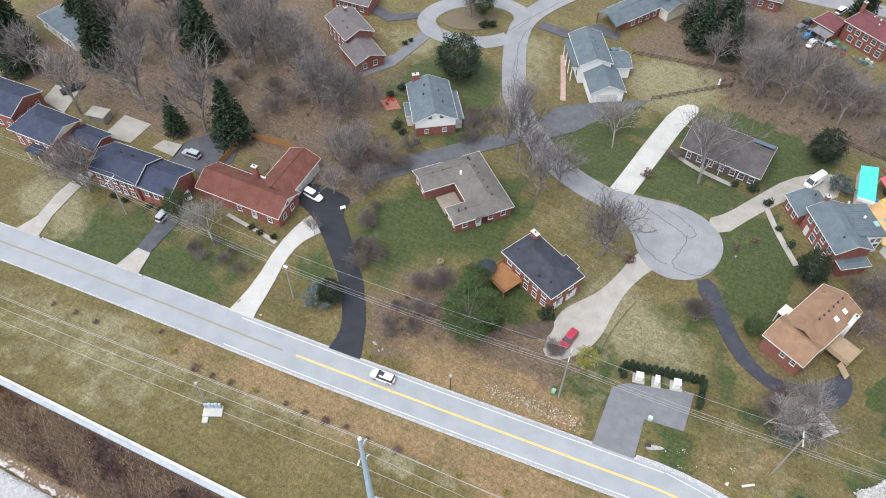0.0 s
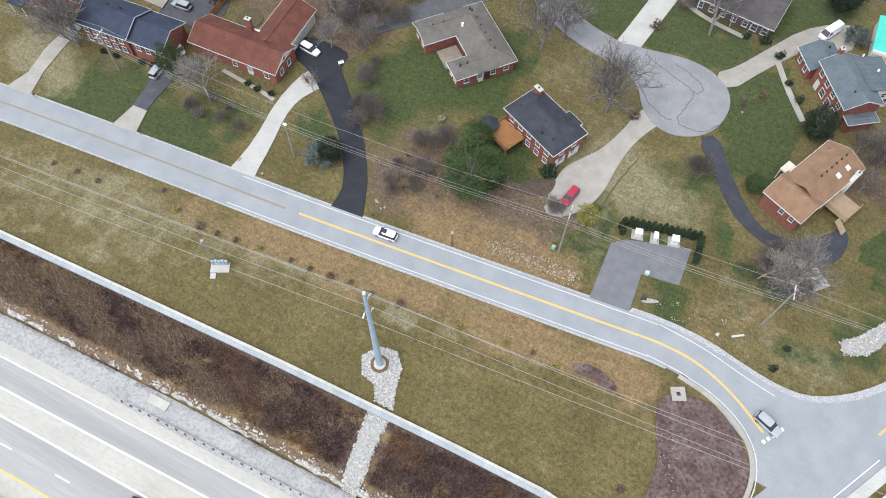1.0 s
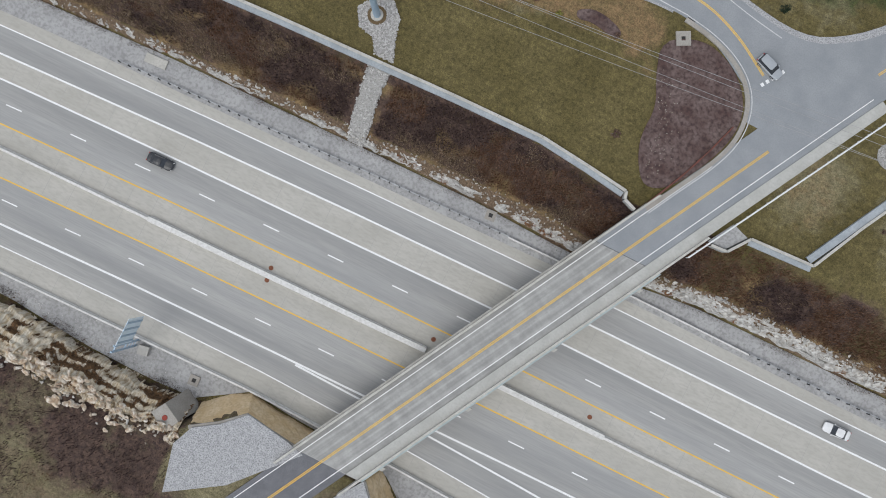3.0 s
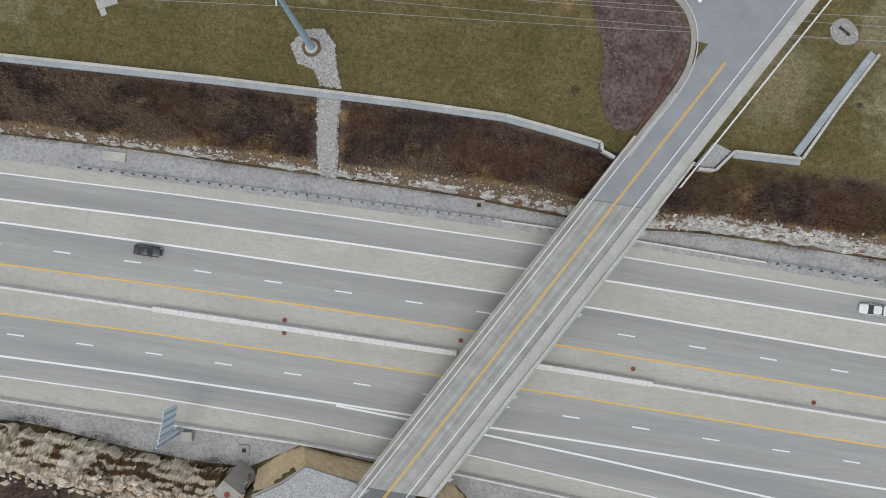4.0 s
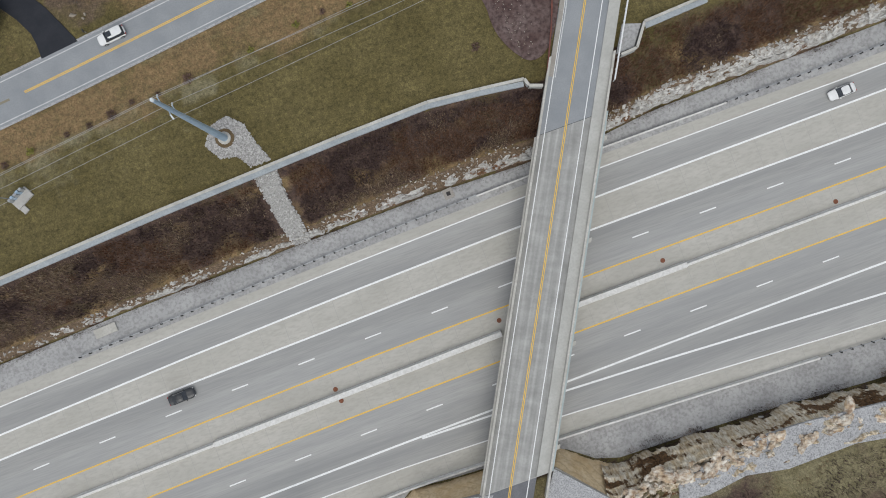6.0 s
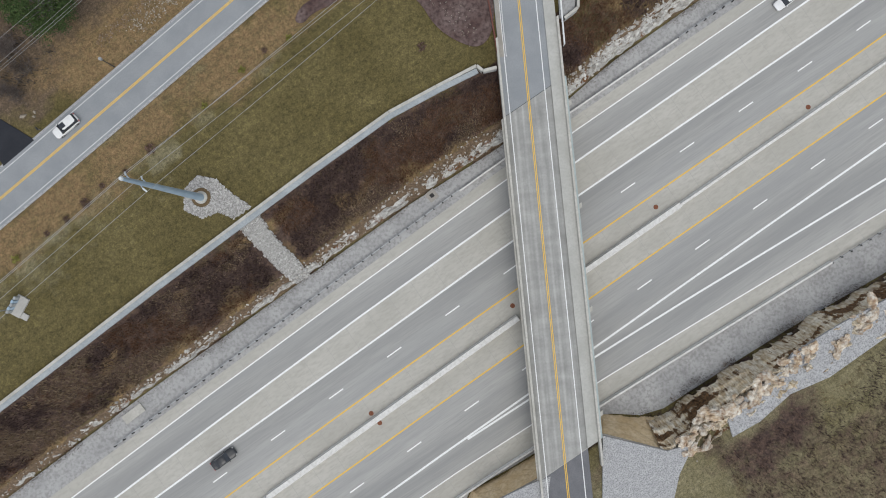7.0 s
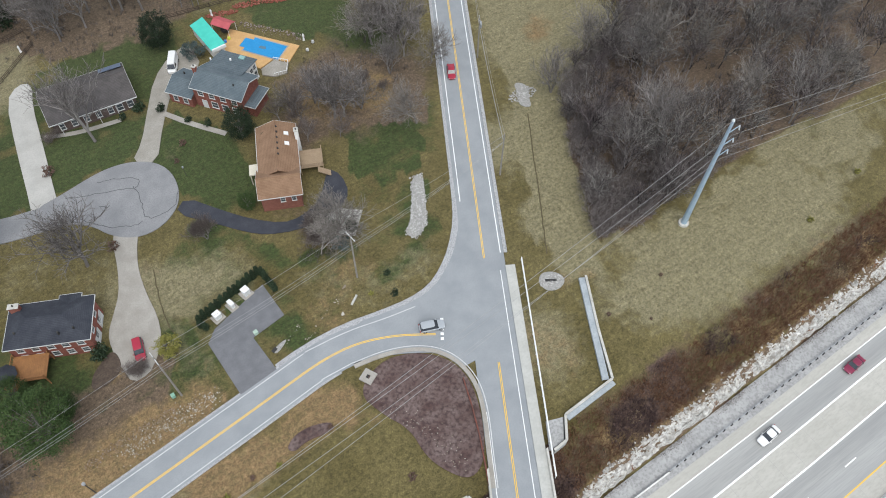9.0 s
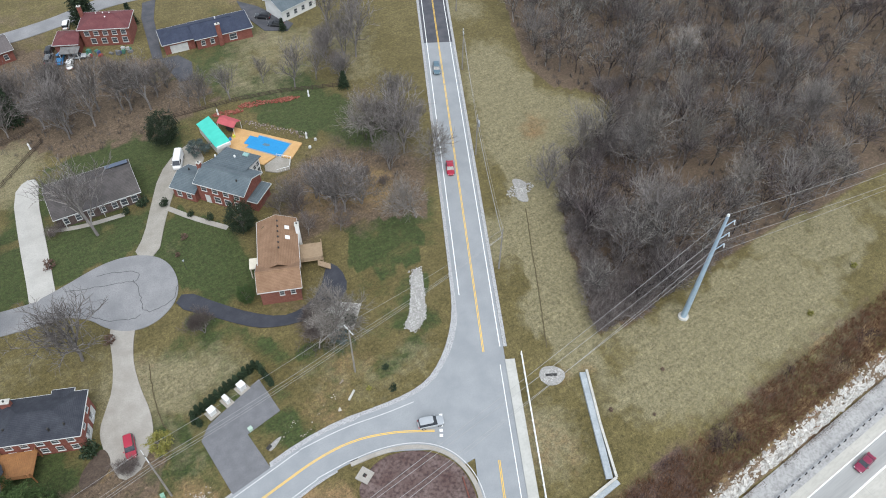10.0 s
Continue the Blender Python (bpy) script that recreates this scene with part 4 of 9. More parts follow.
low_wall([(-300, 3), (-160, 15.6), (-104, 19.4), (-78, 21.0), (-42.7, 23.1), (-10.8, 24.5), (5.2, 24.9), (14, 24.0), (21.4, 23.1), (21.8, 21.8), (24.0, 21.0)], -1.8, .45, "long low concrete retaining wall above the cut")
low_wall([(37.6, 21.4), (40.4, 21.6), (43.0, 25.2), (54.0, 25.8), (58.3, 34.8), (63.6, 44.7)], -1.8, .75, "low pale concrete wall round the grass by the bridge", .3)
FOOTING = shade("blue_grey_concrete", (.30, .33, .35), (.40, .43, .45), .4, (.24, .26, .275), 3.0, .5, .9)
for pts, z in (([(-160, 15.6), (-104, 19.4), (-78, 21.0), (-42.7, 23.1), (-10.8, 24.5), (5.2, 24.9), (14, 24.0), (21.2, 23.0)], -.03),
               ([(43.0, 25.2), (54.0, 25.8)], .02)):
    structure("wall_footing", line_strip(bmesh.new(), [Vector(p) for p in pts], .16, 1.0, z, .5), FOOTING, "blue-grey concrete footing along the retaining wall", "footing")
structure("wall_footing", line_strip(bmesh.new(), [Vector(p) for p in ((53.6, 25.9), (58.3, 34.8), (63.4, 44.4))], -1.35, -.17, .45, .7), FOOTING, "blue-grey concrete gutter inside the low wall", "footing")
area("corner_slab", [(37.0, 21.8), (40.2, 22.0), (42.6, 25.2), (39.6, 26.2)], .01, VERGE, "stained grey concrete corner below the railing", "pavement", 0)


# ---- streets, drives and yards ----
STREET = smooth([(-30, 260), (-45, 205), (-58.5, 182), (-63.2, 168), (-61.5, 158), (-57.0, 147), (-52.0, 136.5), (-45.0, 128), (-35.0, 119.8), (-27.0, 116.2), (-18.5, 114.6), (-10, 113.2)], times=3)
structure("street", line_strip(bmesh.new(), STREET, -3.1, 3.1, .03, .2), ASPHALT_STREET, "pale cracked asphalt street", "road")
area("street_circle", [(-19.5, 117.9), (-13.5, 118.6), (-6.0, 120.2), (-1.5, 120.1), (2.4, 118.9), (5.9, 116.2), (7.5, 112.4), (7.4, 108), (6.0, 104.0), (3.2, 101.2), (-1.0, 99.6), (-5.2, 100.4),
                       (-8.6, 103.4), (-11.0, 108), (-15.5, 111.4), (-20, 112.4)], .034, ASPHALT_STREET, "pale asphalt turning circle with tar-sealed cracks", "road")
structure("street_loop", line_strip(bmesh.new(), smooth([(-63.5, 157.5), (-67.5, 152.6), (-74, 150.2), (-81.5, 149.4), (-86.6, 152.5), (-87.6, 157.8), (-85.6, 163.0), (-80.5, 168.3), (-73.5, 171.5), (-66, 171), (-62.5, 166)], times=3),
                                    -2.6, 2.6, .027, .2), ASPHALT_STREET, "pale asphalt loop round a planted island", "road")


def crack(pts, w=.07, z=.039):
    rnd = random.Random(len(pts) * 7 + int(pts[0][0]))
    line = [p + Vector((rnd.uniform(-.25, .25), rnd.uniform(-.25, .25))) for p in resample(smooth(pts, times=2), .8)]
    if len(line) > 1:
        structure("tar_crack", line_strip(bmesh.new(), line, -w, w, z), CRACK, "dark tar-sealed crack in the street", "crack")


for pts in ([(-13, 117), (-8, 115), (-3, 113.4), (.5, 111.6), (1.2, 114.5), (-2, 116.5), (-7, 118)], [(-.5, 113), (-.2, 108), (-1.8, 104), (1.5, 102.3), (5.5, 103.8), (6.9, 107)],
            [(-14, 113), (-9, 106), (-4, 103), (-1.8, 103.4)], [(-8, 111.4), (-6.5, 110.2), (-5.8, 111)], [(-60, 165), (-60.5, 158), (-56.5, 148), (-53, 140), (-46, 130)], [(-62, 170), (-64.5, 160), (-70, 154), (-80, 151)],
            [(-58, 150), (-54.5, 141), (-48, 133), (-41, 126), (-33, 119.5)], [(-85, 156), (-80, 150.4), (-73, 151.4)], [(-57, 181), (-61, 171), (-63, 162)]):
    crack([Vector(p) for p in pts])

for name, pts, z, mat, label in (
        ("drive_white", [(-74.6, 47.5), (-67.6, 48.6), (-68.9, 52.2), (-70.0, 59.5), (-71.6, 66.5), (-71.6, 71.5), (-69.8, 75.6), (-68.6, 77.2), (-70.4, 79.3), (-73.6, 79.9), (-74.9, 76.8), (-75.4, 69), (-73.8, 59.2), (-74.0, 51.6)], .02, CONCRETE_WHITE, "pale new concrete drive from the road"),
        ("drive_black", [(-52.6, 50.4), (-44.6, 51.6), (-46.2, 55.6), (-49.6, 62.9), (-56.4, 71.9), (-65.6, 80.4), (-68.9, 83.6), (-68.4, 87.2), (-72.4, 87.8), (-79.8, 87.4), (-82.6, 83.6), (-80.6, 81.6), (-73.4, 79.2), (-66.2, 73.8), (-57.9, 66.5), (-52.6, 58.9), (-52.0, 54.6)], .025, ASPHALT_NEW, "fresh black asphalt drive and parking spot"),
        ("drive_fan", [(-2.6, 103.5), (-4.6, 99.6), (-5.9, 96.4), (-7.0, 92.6), (-7.6, 87.0), (-7.6, 81.5), (-8.6, 77), (-10.8, 73.6), (-13.2, 71.4), (-16.2, 71.4), (-16.8, 75), (-17.0, 80), (-16.4, 83.0), (-14.4, 86.0), (-12.0, 89.6), (-10.2, 94.9), (-8.9, 101.5), (-7.2, 105)], .02, CONCRETE_TAN, "old pale concrete drive that widens at the house"),
        ("drive_long", [(-20.6, 114.8), (-14.9, 115.2), (-14.6, 118.6), (-12.4, 135.0), (-11.0, 146.4), (-9.0, 153.8), (-11.9, 155), (-15.4, 151.2), (-17.6, 136.4), (-19.6, 119)], .02, CONCRETE_WHITE, "long pale concrete drive beside the ranch house"),
        ("drive_stone", [(1.5, 118.9), (5.9, 115.7), (11.2, 125.8), (16.7, 134.3), (25.6, 137.2), (26.2, 147), (20.7, 145.4), (14.6, 139.9), (9.6, 131.0), (5.4, 123.2)], .02, CONCRETE_OLD, "worn pale concrete drive with a wide turning space"),
        ("drive_dark", [(4.0, 101.6), (7.4, 104.3), (12.2, 97.2), (16.2, 92.0), (21, 87.6), (25, 87), (30, 88.6), (35.4, 95.2), (36.9, 92), (36, 87), (32.6, 84.6), (27, 84), (22.4, 84.6), (17.2, 86.8), (13.9, 89.8), (9.9, 94.8)], .02, ASPHALT_BLUE, "dark asphalt drive curving to a parking pad"),
        ("pad_pale", [(24.2, 84.2), (28.0, 84.8), (31.2, 85.6), (36.0, 81.7), (31.6, 77.1), (28.6, 79.6)], .016, CONCRETE, "pale concrete pad below the parking space"),
        ("drive_west", [(-70.4, 97.8), (-66.6, 94.7), (-58.6, 103.9), (-49.7, 115.1), (-42.6, 122.8), (-45.2, 125.8), (-52.6, 118.5), (-63.1, 107.1)], .02, ASPHALT_MID, "long grey asphalt drive with faded patches"),
        ("drive_apron", [(-44.4, 125.3), (-41.2, 137.2), (-32.6, 144.2), (-27.0, 147.6), (-21.5, 151.1), (-23.2, 147.4), (-28.6, 141.3), (-33.4, 131.7), (-38.0, 126.6)], .02, ASPHALT_MID, "grey asphalt drive in front of the garage"),
        ("drive_north", [(-89.4, 124.4), (-84.3, 132.4), (-82.5, 143.9), (-81.9, 149), (-85.4, 149), (-86.9, 136.5), (-92, 127.0)], .02, ASPHALT_GREY, "grey asphalt drive to the brick garage"),
        ("drive_top", [(-103, 150), (-96, 148.2), (-88, 154.5), (-88, 157.6), (-96, 152.2), (-103, 153.5)], .02, ASPHALT_DARK, "dark asphalt drive"),
        ("drive_side", [(-58.5, 165.6), (-50, 165), (-42, 170.5), (-37, 170.6), (-37, 174), (-44, 175.4), (-50, 168.4), (-58, 169)], .02, ASPHALT_DARK, "dark asphalt drive to the carport"),
        ("utility_pad", [(-1.4, 58.4), (5.9, 59.4), (5.1, 67.8), (11.9, 68.9), (11.4, 77.0), (.0, 73.2), (-2.2, 71.0)], .02, ASPHALT_GREY, "grey asphalt pad by the utility cabinets"),
        ("drive_strip", [(-101.3, 48.4), (-95.8, 49.2), (-97.4, 54.8), (-97.6, 62), (-98.2, 69.5), (-101.6, 69.6), (-101.9, 63.4), (-100.7, 54.6)], .02, ASPHALT_DARK, "narrow dark asphalt drive with a pale apron"),
        ("drive_left", [(-127, 45.5), (-121.0, 46.6), (-122.8, 52.6), (-123.6, 59.2), (-124.0, 66.0), (-126.8, 66.0), (-126.9, 57.4), (-125.6, 51)], .02, CONCRETE_TAN, "pale concrete drive"),
        ("yard_back", [(-112, 77.5), (-101.5, 77.4), (-99.0, 84), (-101.5, 90.5), (-109, 89.5), (-113, 84)], .02, ASPHALT_DARK, "dark asphalt yard behind the houses"),
        ("patio_back", [(-118.5, 78.9), (-117.9, 82.1), (-112.5, 82.9), (-111.9, 78.9)], .02, CONCRETE_OLD, "pale concrete patio behind the house"),
        ("slab_back", [(-131.4, 76.3), (-132.1, 84.3), (-124.1, 84.8), (-124.0, 77.6)], .02, CONCRETE_OLD, "pale concrete slab behind the house"),
        ("pad_left", [(-153.8, 78.6), (-155.3, 84.5), (-148.8, 86.5), (-145.5, 77.7)], .02, CONCRETE_OLD, "pale concrete parking pad"),
        ("drive_far", [(30.5, 184), (35.5, 183), (37.5, 178), (35, 170.5), (31.5, 171.5), (31, 178)], .02, ASPHALT_DARK, "dark drive before the garage"),
        ("lane_far", [(29, 185), (33, 206), (36, 214), (40, 214), (36, 204), (31.5, 184)], .018, ASPHALT_DARK, "dark lane between the lawns"),
        ("drive_end", [(59, 190), (60.5, 181), (66, 177.5), (69, 180), (64, 194), (60, 200)], .02, ASPHALT_DARK, "dark drive with two parked cars")):
    area(name, pts, z, mat, label, "driveway", 1 if len(pts) > 9 and name != "utility_pad" else 0)
structure("street_back", line_strip(bmesh.new(), smooth([(-30, 225), (-10, 216.5), (12, 217), (26, 221), (45, 218), (70, 212)], times=3), -3, 3, .02, .2), ASPHALT_STREET, "pale street behind the houses", "road")
area("apron_strip", [(-101.3, 48.0), (-95.6, 48.9), (-97.2, 54.7), (-100.5, 54.5)], .026, CONCRETE_TAN, "pale concrete apron at the road", "driveway", 0)
area("island", [(-84.3, 156.0), (-82.6, 160.6), (-77.2, 164.6), (-71.1, 165.0), (-68.4, 161.2), (-72.6, 156.0), (-79.3, 153.6)], .06, shade("island_litter", (.15, .105, .075), (.12, .11, .06), .4, (.09, .07, .05), 3.0), "planted island with brown litter", "island")
for name, pts, w, mat, label in (
        ("path", [(-76.0, 69.3), (-80, 70.0), (-86, 70.4), (-90, 70.8)], .9, CONCRETE_TAN, "narrow concrete path to the front door"),
        ("path", [(-47.5, 157.4), (-43.5, 148), (-40.5, 140.5)], 1.3, shade("brick_path", (.33, .20, .16), (.42, .32, .27), 1.0), "brick path with pale edges across the lawn"),
        ("path", [(12.6, 128.6), (16.4, 122.4), (21.6, 115.6)], 1.3, CONCRETE_TAN, "concrete path along the front of the house"),
        ("path", [(-11.6, 136.0), (-5, 133.2), (4, 131.9)], 1.2, CONCRETE_TAN, "concrete path along the front of the ranch house")):
    structure(name, line_strip(bmesh.new(), smooth([Vector(p) for p in pts]), -w / 2, w / 2, .03), mat, label, "path")

BED_BROWN = shade("brown_bark_mulch", (.070, .050, .038), (.105, .078, .060), .8, (.045, .034, .027), 3.0, .6, .95)
DITCH = shade("dark_wet_soil", (.085, .070, .040), (.120, .098, .056), 1.2, (.055, .046, .028), 4.0, .6, .95)
for pts, w in (([(80.1, 84.5), (77.2, 79.7), (73.1, 73.2), (69.8, 67.4), (65.4, 60.4), (60.5, 52.5)], .20), ([(-4.5, 91.4), (-5.8, 86.2), (-6.5, 81.4), (-6.7, 78.1), (-6.3, 75.2)], .16)):
    line = resample(smooth(pts), .7)
    line = [p + Vector((.22 * noise.noise(Vector((i * .5, 1, 1))), .22 * noise.noise(Vector((i * .5, 5, 1))))) for i, p in enumerate(line)]
    structure("ditch", line_strip(bmesh.new(), line, -w / 2, w / 2, .0, .15), DITCH, "narrow dark ditch through the grass", "ditch")
area("mulch_bed", [(-16.6, 79.4), (-16.4, 75.2), (-19.4, 73.3), (-22.6, 73.5), (-21.9, 76.2), (-19.0, 78.4)], .03, BED_BROWN, "brown mulch bed beside the drive", "mulch")
area("garden_bed", [(-96.9, 84.2), (-94.0, 89.9), (-89.6, 86.1), (-92.5, 81.5)], .04, DITCH, "bare dark garden bed behind the red-roofed house", "soil")
area("pool_patio", [(36.7, 129.4), (40.4, 130.6), (42.9, 127.9), (41.1, 125.0), (38.2, 125.6), (36.1, 127.6)], .14, CONCRETE_OLD, "pale concrete patio beside the sunroom", "patio", 0, .3)

# ---- loose stone: spillways, drains, pole collars ----
for pts, label in (([(-31.4, 30.6), (-29.6, 33.2), (-26.6, 33.8), (-24.6, 31.8), (-23.8, 28.6), (-22.4, 24.9), (-25.4, 24.9), (-27.0, 27.4), (-29.6, 27.9)], "pale limestone collar round the steel pole"),
                   ([(51.3, 83), (48.6, 83.4), (46.0, 78.6), (42.4, 73.8), (40.0, 72.2), (41.4, 69.8), (44.8, 71.4), (47.6, 76)], "pale stone spillway in the ditch"),
                   ([(83.2, 94.4), (85.6, 91.6), (83.4, 88.6), (82, 85.4), (79.9, 87.6), (81.8, 90.4)], "pale stone patch at a culvert"),
                   ([(55.2, 48.6), (57.2, 50.2), (59.8, 48.6), (60.2, 46.2), (57.8, 45.2), (55.6, 46.2)], "pale stone ring round a drain"),
                   ([(6.6, 63.2), (8.2, 64.1), (10.2, 64.3), (9.0, 63.4), (7.4, 62.6)], "pale stones at a culvert mouth")):
    area("stone_bed", pts, .03, GRAVEL, label, "gravel", 2, .12)


def draped(name, pts_left, pts_right, material, label, lift=.15):
    bm = bmesh.new()
    rows = []
    for a, b in zip(pts_left, pts_right):
        rows.append([bm.verts.new((a.lerp(b, i / 6).x, a.lerp(b, i / 6).y, land(a.lerp(b, i / 6).x, a.lerp(b, i / 6).y) + lift)) for i in range(7)])
    for r, s in zip(rows, rows[1:]):
        for i in range(6):
            bm.faces.new((r[i], r[i + 1], s[i + 1], s[i]))
    bmesh.ops.recalc_face_normals(bm, faces=bm.faces)
    bmesh.ops.solidify(bm, geom=bm.faces[:], thickness=.2)
    return structure(name, bm, material, label, "gravel")


SL = smooth([(-25.6, 23.0), (-25.3, 18), (-24.8, 14), (-24.1, 11.0)], times=2)
SR = smooth([(-22.3, 23.0), (-22.2, 18), (-21.7, 14), (-21.7, 11.0)], times=2)
draped("stone_chute", SL, SR, GRAVEL, "pale limestone chute down the cut slope")
# gravel bench and pads on the south rim
area("gravel_pad", [(-24.7, -43.4), (-20.8, -40.8), (-17.3, -37.3), (-9.6, -38.4), (-6.4, -39.2), (-15.4, -49.2), (-24.2, -54.9), (-26.2, -47)], .04, GRAVEL_GREY, "grey chip gravel beside the bridge abutment", "gravel", 0, .6)
area("gravel_pad", [(4.4, -38.5), (11.6, -46.4), (16.0, -47.9), (11.2, -50.7), (8.3, -53.4), (3, -59), (-7, -55)], .0, GRAVEL_GREY, "grey chip gravel beside the bridge abutment", "gravel", 0, .6)
area("gravel_bench", [(21.8, -50.6), (23.2, -46.4), (28, -46.4), (34.6, -46.2), (37.5, -44.9), (46, -45.2), (58, -46.4), (75, -48.3), (110, -51), (112, -58), (75, -55), (52, -51.2), (40.4, -51.4), (33.5, -50.1), (27, -51)], -.12, GRAVEL_GREY, "grey gravel bench on top of the rock cut", "gravel", 0, .6)


# ---- houses ----
BRICK = brick_mat("red_brick", (.29, .112, .085), (.215, .080, .062), (.75, .72, .68))
BRICK_BROWN = brick_mat("dark_brown_brick", (.135, .098, .088), (.095, .072, .066), (.7, .68, .65))
BRICK_DARK = brick_mat("dull_red_brick", (.27, .115, .085), (.21, .085, .065), (.75, .72, .68))
SIDING = shade("white_siding", (.74, .735, .71), (.68, .675, .65), .6, (.60, .59, .57), 4.0, .3, .7)
CREAM = shade("cream_siding", (.62, .58, .48), (.55, .51, .42), .6, (.48, .44, .36), 4.0, .3, .75)
TRIM = shade("white_trim", (.60, .60, .585), (.50, .50, .49), .8, rough=.6)
GLASS = shade("window_glass", (.05, .06, .07), (.09, .10, .11), .8, rough=.12, spec=.6)
WOOD = shade("orange_stained_wood", (.34, .165, .065), (.27, .13, .055), 1.0, (.20, .10, .045), 6.0, .5, .8)
WOOD_GREY = shade("weathered_wood", (.27, .23, .185), (.21, .175, .14), 1.0, (.15, .125, .10), 6.0, .5, .9)
WOOD_TAN = shade("tan_deck_wood", (.36, .27, .18), (.30, .22, .145), 1.0, (.22, .16, .105), 6.0, .5, .85)
R_GREY = shingle_mat("grey_brown_shingles", (.115, .106, .095), (.16, .149, .135), (.085, .079, .071))
R_BLACK = shingle_mat("charcoal_shingles", (.034, .037, .048), (.054, .058, .07), (.027, .03, .04))
R_BLUE = shingle_mat("blue_grey_shingles", (.090, .115, .130), (.128, .153, .168), (.072, .092, .106))
R_NAVY = shingle_mat("navy_shingles", (.033, .041, .068), (.049, .059, .090), (.026, .032, .054))
R_RED = shingle_mat("rust_red_shingles", (.118, .042, .030), (.160, .063, .045), (.070, .036, .030))
R_MAROON = shingle_mat("maroon_shingles", (.125, .042, .046), (.16, .06, .062), (.09, .034, .038))
R_TAN = shingle_mat("tan_shingles", (.205, .122, .074), (.265, .163, .102), (.15, .09, .056))
R_BROWN = shingle_mat("dark_brown_shingles", (.072, .065, .063), (.108, .097, .094), (.055, .05, .049))
R_DUSK = shingle_mat("purplish_grey_shingles", (.12, .105, .105), (.155, .136, .135), (.095, .085, .085))
PANEL_BLUE = shade("blue_panel", (.10, .135, .20), (.13, .165, .23), 1.0, rough=.3)


def prism(bm, lo, hi):
    n = len(lo)
    a = [bm.verts.new(p) for p in lo]
    b = [bm.verts.new(p) for p in hi]
    bm.faces.new(a[::-1]), bm.faces.new(b)
    for i in range(n):
        bm.faces.new((a[i], a[(i + 1) % n], b[(i + 1) % n], b[i]))
    bmesh.ops.recalc_face_normals(bm, faces=bm.faces)
    return bm


def wing(h, x0, y0, x1, y1, eave, axis, ends, pitch, wall, roof, gable=None, over=.45, base=-.3):
    """One block of a house. x0..y1: the roof's outline. axis: the ridge's direction. ends: 'g' gable, 'h' hip or 'n' butted, at the low and the high end."""
    wx0, wy0, wx1, wy1 = x0 + over, y0 + over, x1 - over, y1 - over
    part("wall", boxes((wx0, wy0, base, wx1, wy1, eave - .02)), wall, h)
    swap = axis == "y"

    def P(a, b, z):
        return (b, a, z) if swap else (a, b, z)
    a0, a1, b0, b1 = (y0, y1, x0, x1) if swap else (x0, x1, y0, y1)
    mid, half = (b0 + b1) / 2, (b1 - b0) / 2
    top = eave + half * pitch
    th = .16
    ra0 = a0 + (half if ends[0] == "h" else 0)
    ra1 = a1 - (half if ends[1] == "h" else 0)
    for side in (b0, b1):
        prism(bm := bmesh.new(), [P(a0, side, eave), P(a1, side, eave), P(ra1, mid, top), P(ra0, mid, top)],
              [P(a0, side, eave + th), P(a1, side, eave + th), P(ra1, mid, top + th), P(ra0, mid, top + th)])
        part("roof", bm, roof, h)
        s = -1 if side == b0 else 1
        lo, hi = sorted((side + s * .004, side + s * .09))
        c = [P(a0, lo, eave - .03), P(a1, hi, eave + th - .02)]
        part("gutter", boxes((min(c[0][0], c[1][0]), min(c[0][1], c[1][1]), c[0][2], max(c[0][0], c[1][0]), max(c[0][1], c[1][1]), c[1][2])), TRIM, h, "white gutter")
    for k, (e, end, r) in enumerate(((ends[0], a0, ra0), (ends[1], a1, ra1))):
        s = -1 if k == 0 else 1
        if e == "h":
            prism(bm := bmesh.new(), [P(end, b0, eave), P(end, b1, eave), P(r, mid, top)], [P(end, b0, eave + th), P(end, b1, eave + th), P(r, mid, top + th)])
            part("roof", bm, roof, h)
            lo, hi = sorted((end + s * .004, end + s * .09))
            c = [P(lo, b0, eave - .03), P(hi, b1, eave + th - .02)]
            part("gutter", boxes((min(c[0][0], c[1][0]), min(c[0][1], c[1][1]), c[0][2], max(c[0][0], c[1][0]), max(c[0][1], c[1][1]), c[1][2])), TRIM, h, "white gutter")
        elif e == "g":
            w = end - s * over
            prism(bm := bmesh.new(), [P(w - s * .2, b0 + over, eave - .02), P(w - s * .2, b1 - over, eave - .02), P(w - s * .2, mid, top - over * pitch)],
                  [P(w, b0 + over, eave - .02), P(w, b1 - over, eave - .02), P(w, mid, top - over * pitch)])
            part("gable", bm, gable or wall, h)
            for side in (b0, b1):
                lo, hi = end + s * .004, end + s * .05
                prism(bm := bmesh.new(), [P(lo, side, eave - .06), P(lo, side, eave + th + .02), P(lo, mid, top + th + .02), P(lo, mid, top - .06)],
                      [P(hi, side, eave - .06), P(hi, side, eave + th + .02), P(hi, mid, top + th + .02), P(hi, mid, top - .06)])
                part("bargeboard", bm, TRIM, h, "white bargeboard")
    bm = bmesh.new()
    tube(bm, P(ra0, mid, top + th), P(ra1, mid, top + th), .12, .12, 6)
    part("ridge_cap", bm, roof, h)
    return top


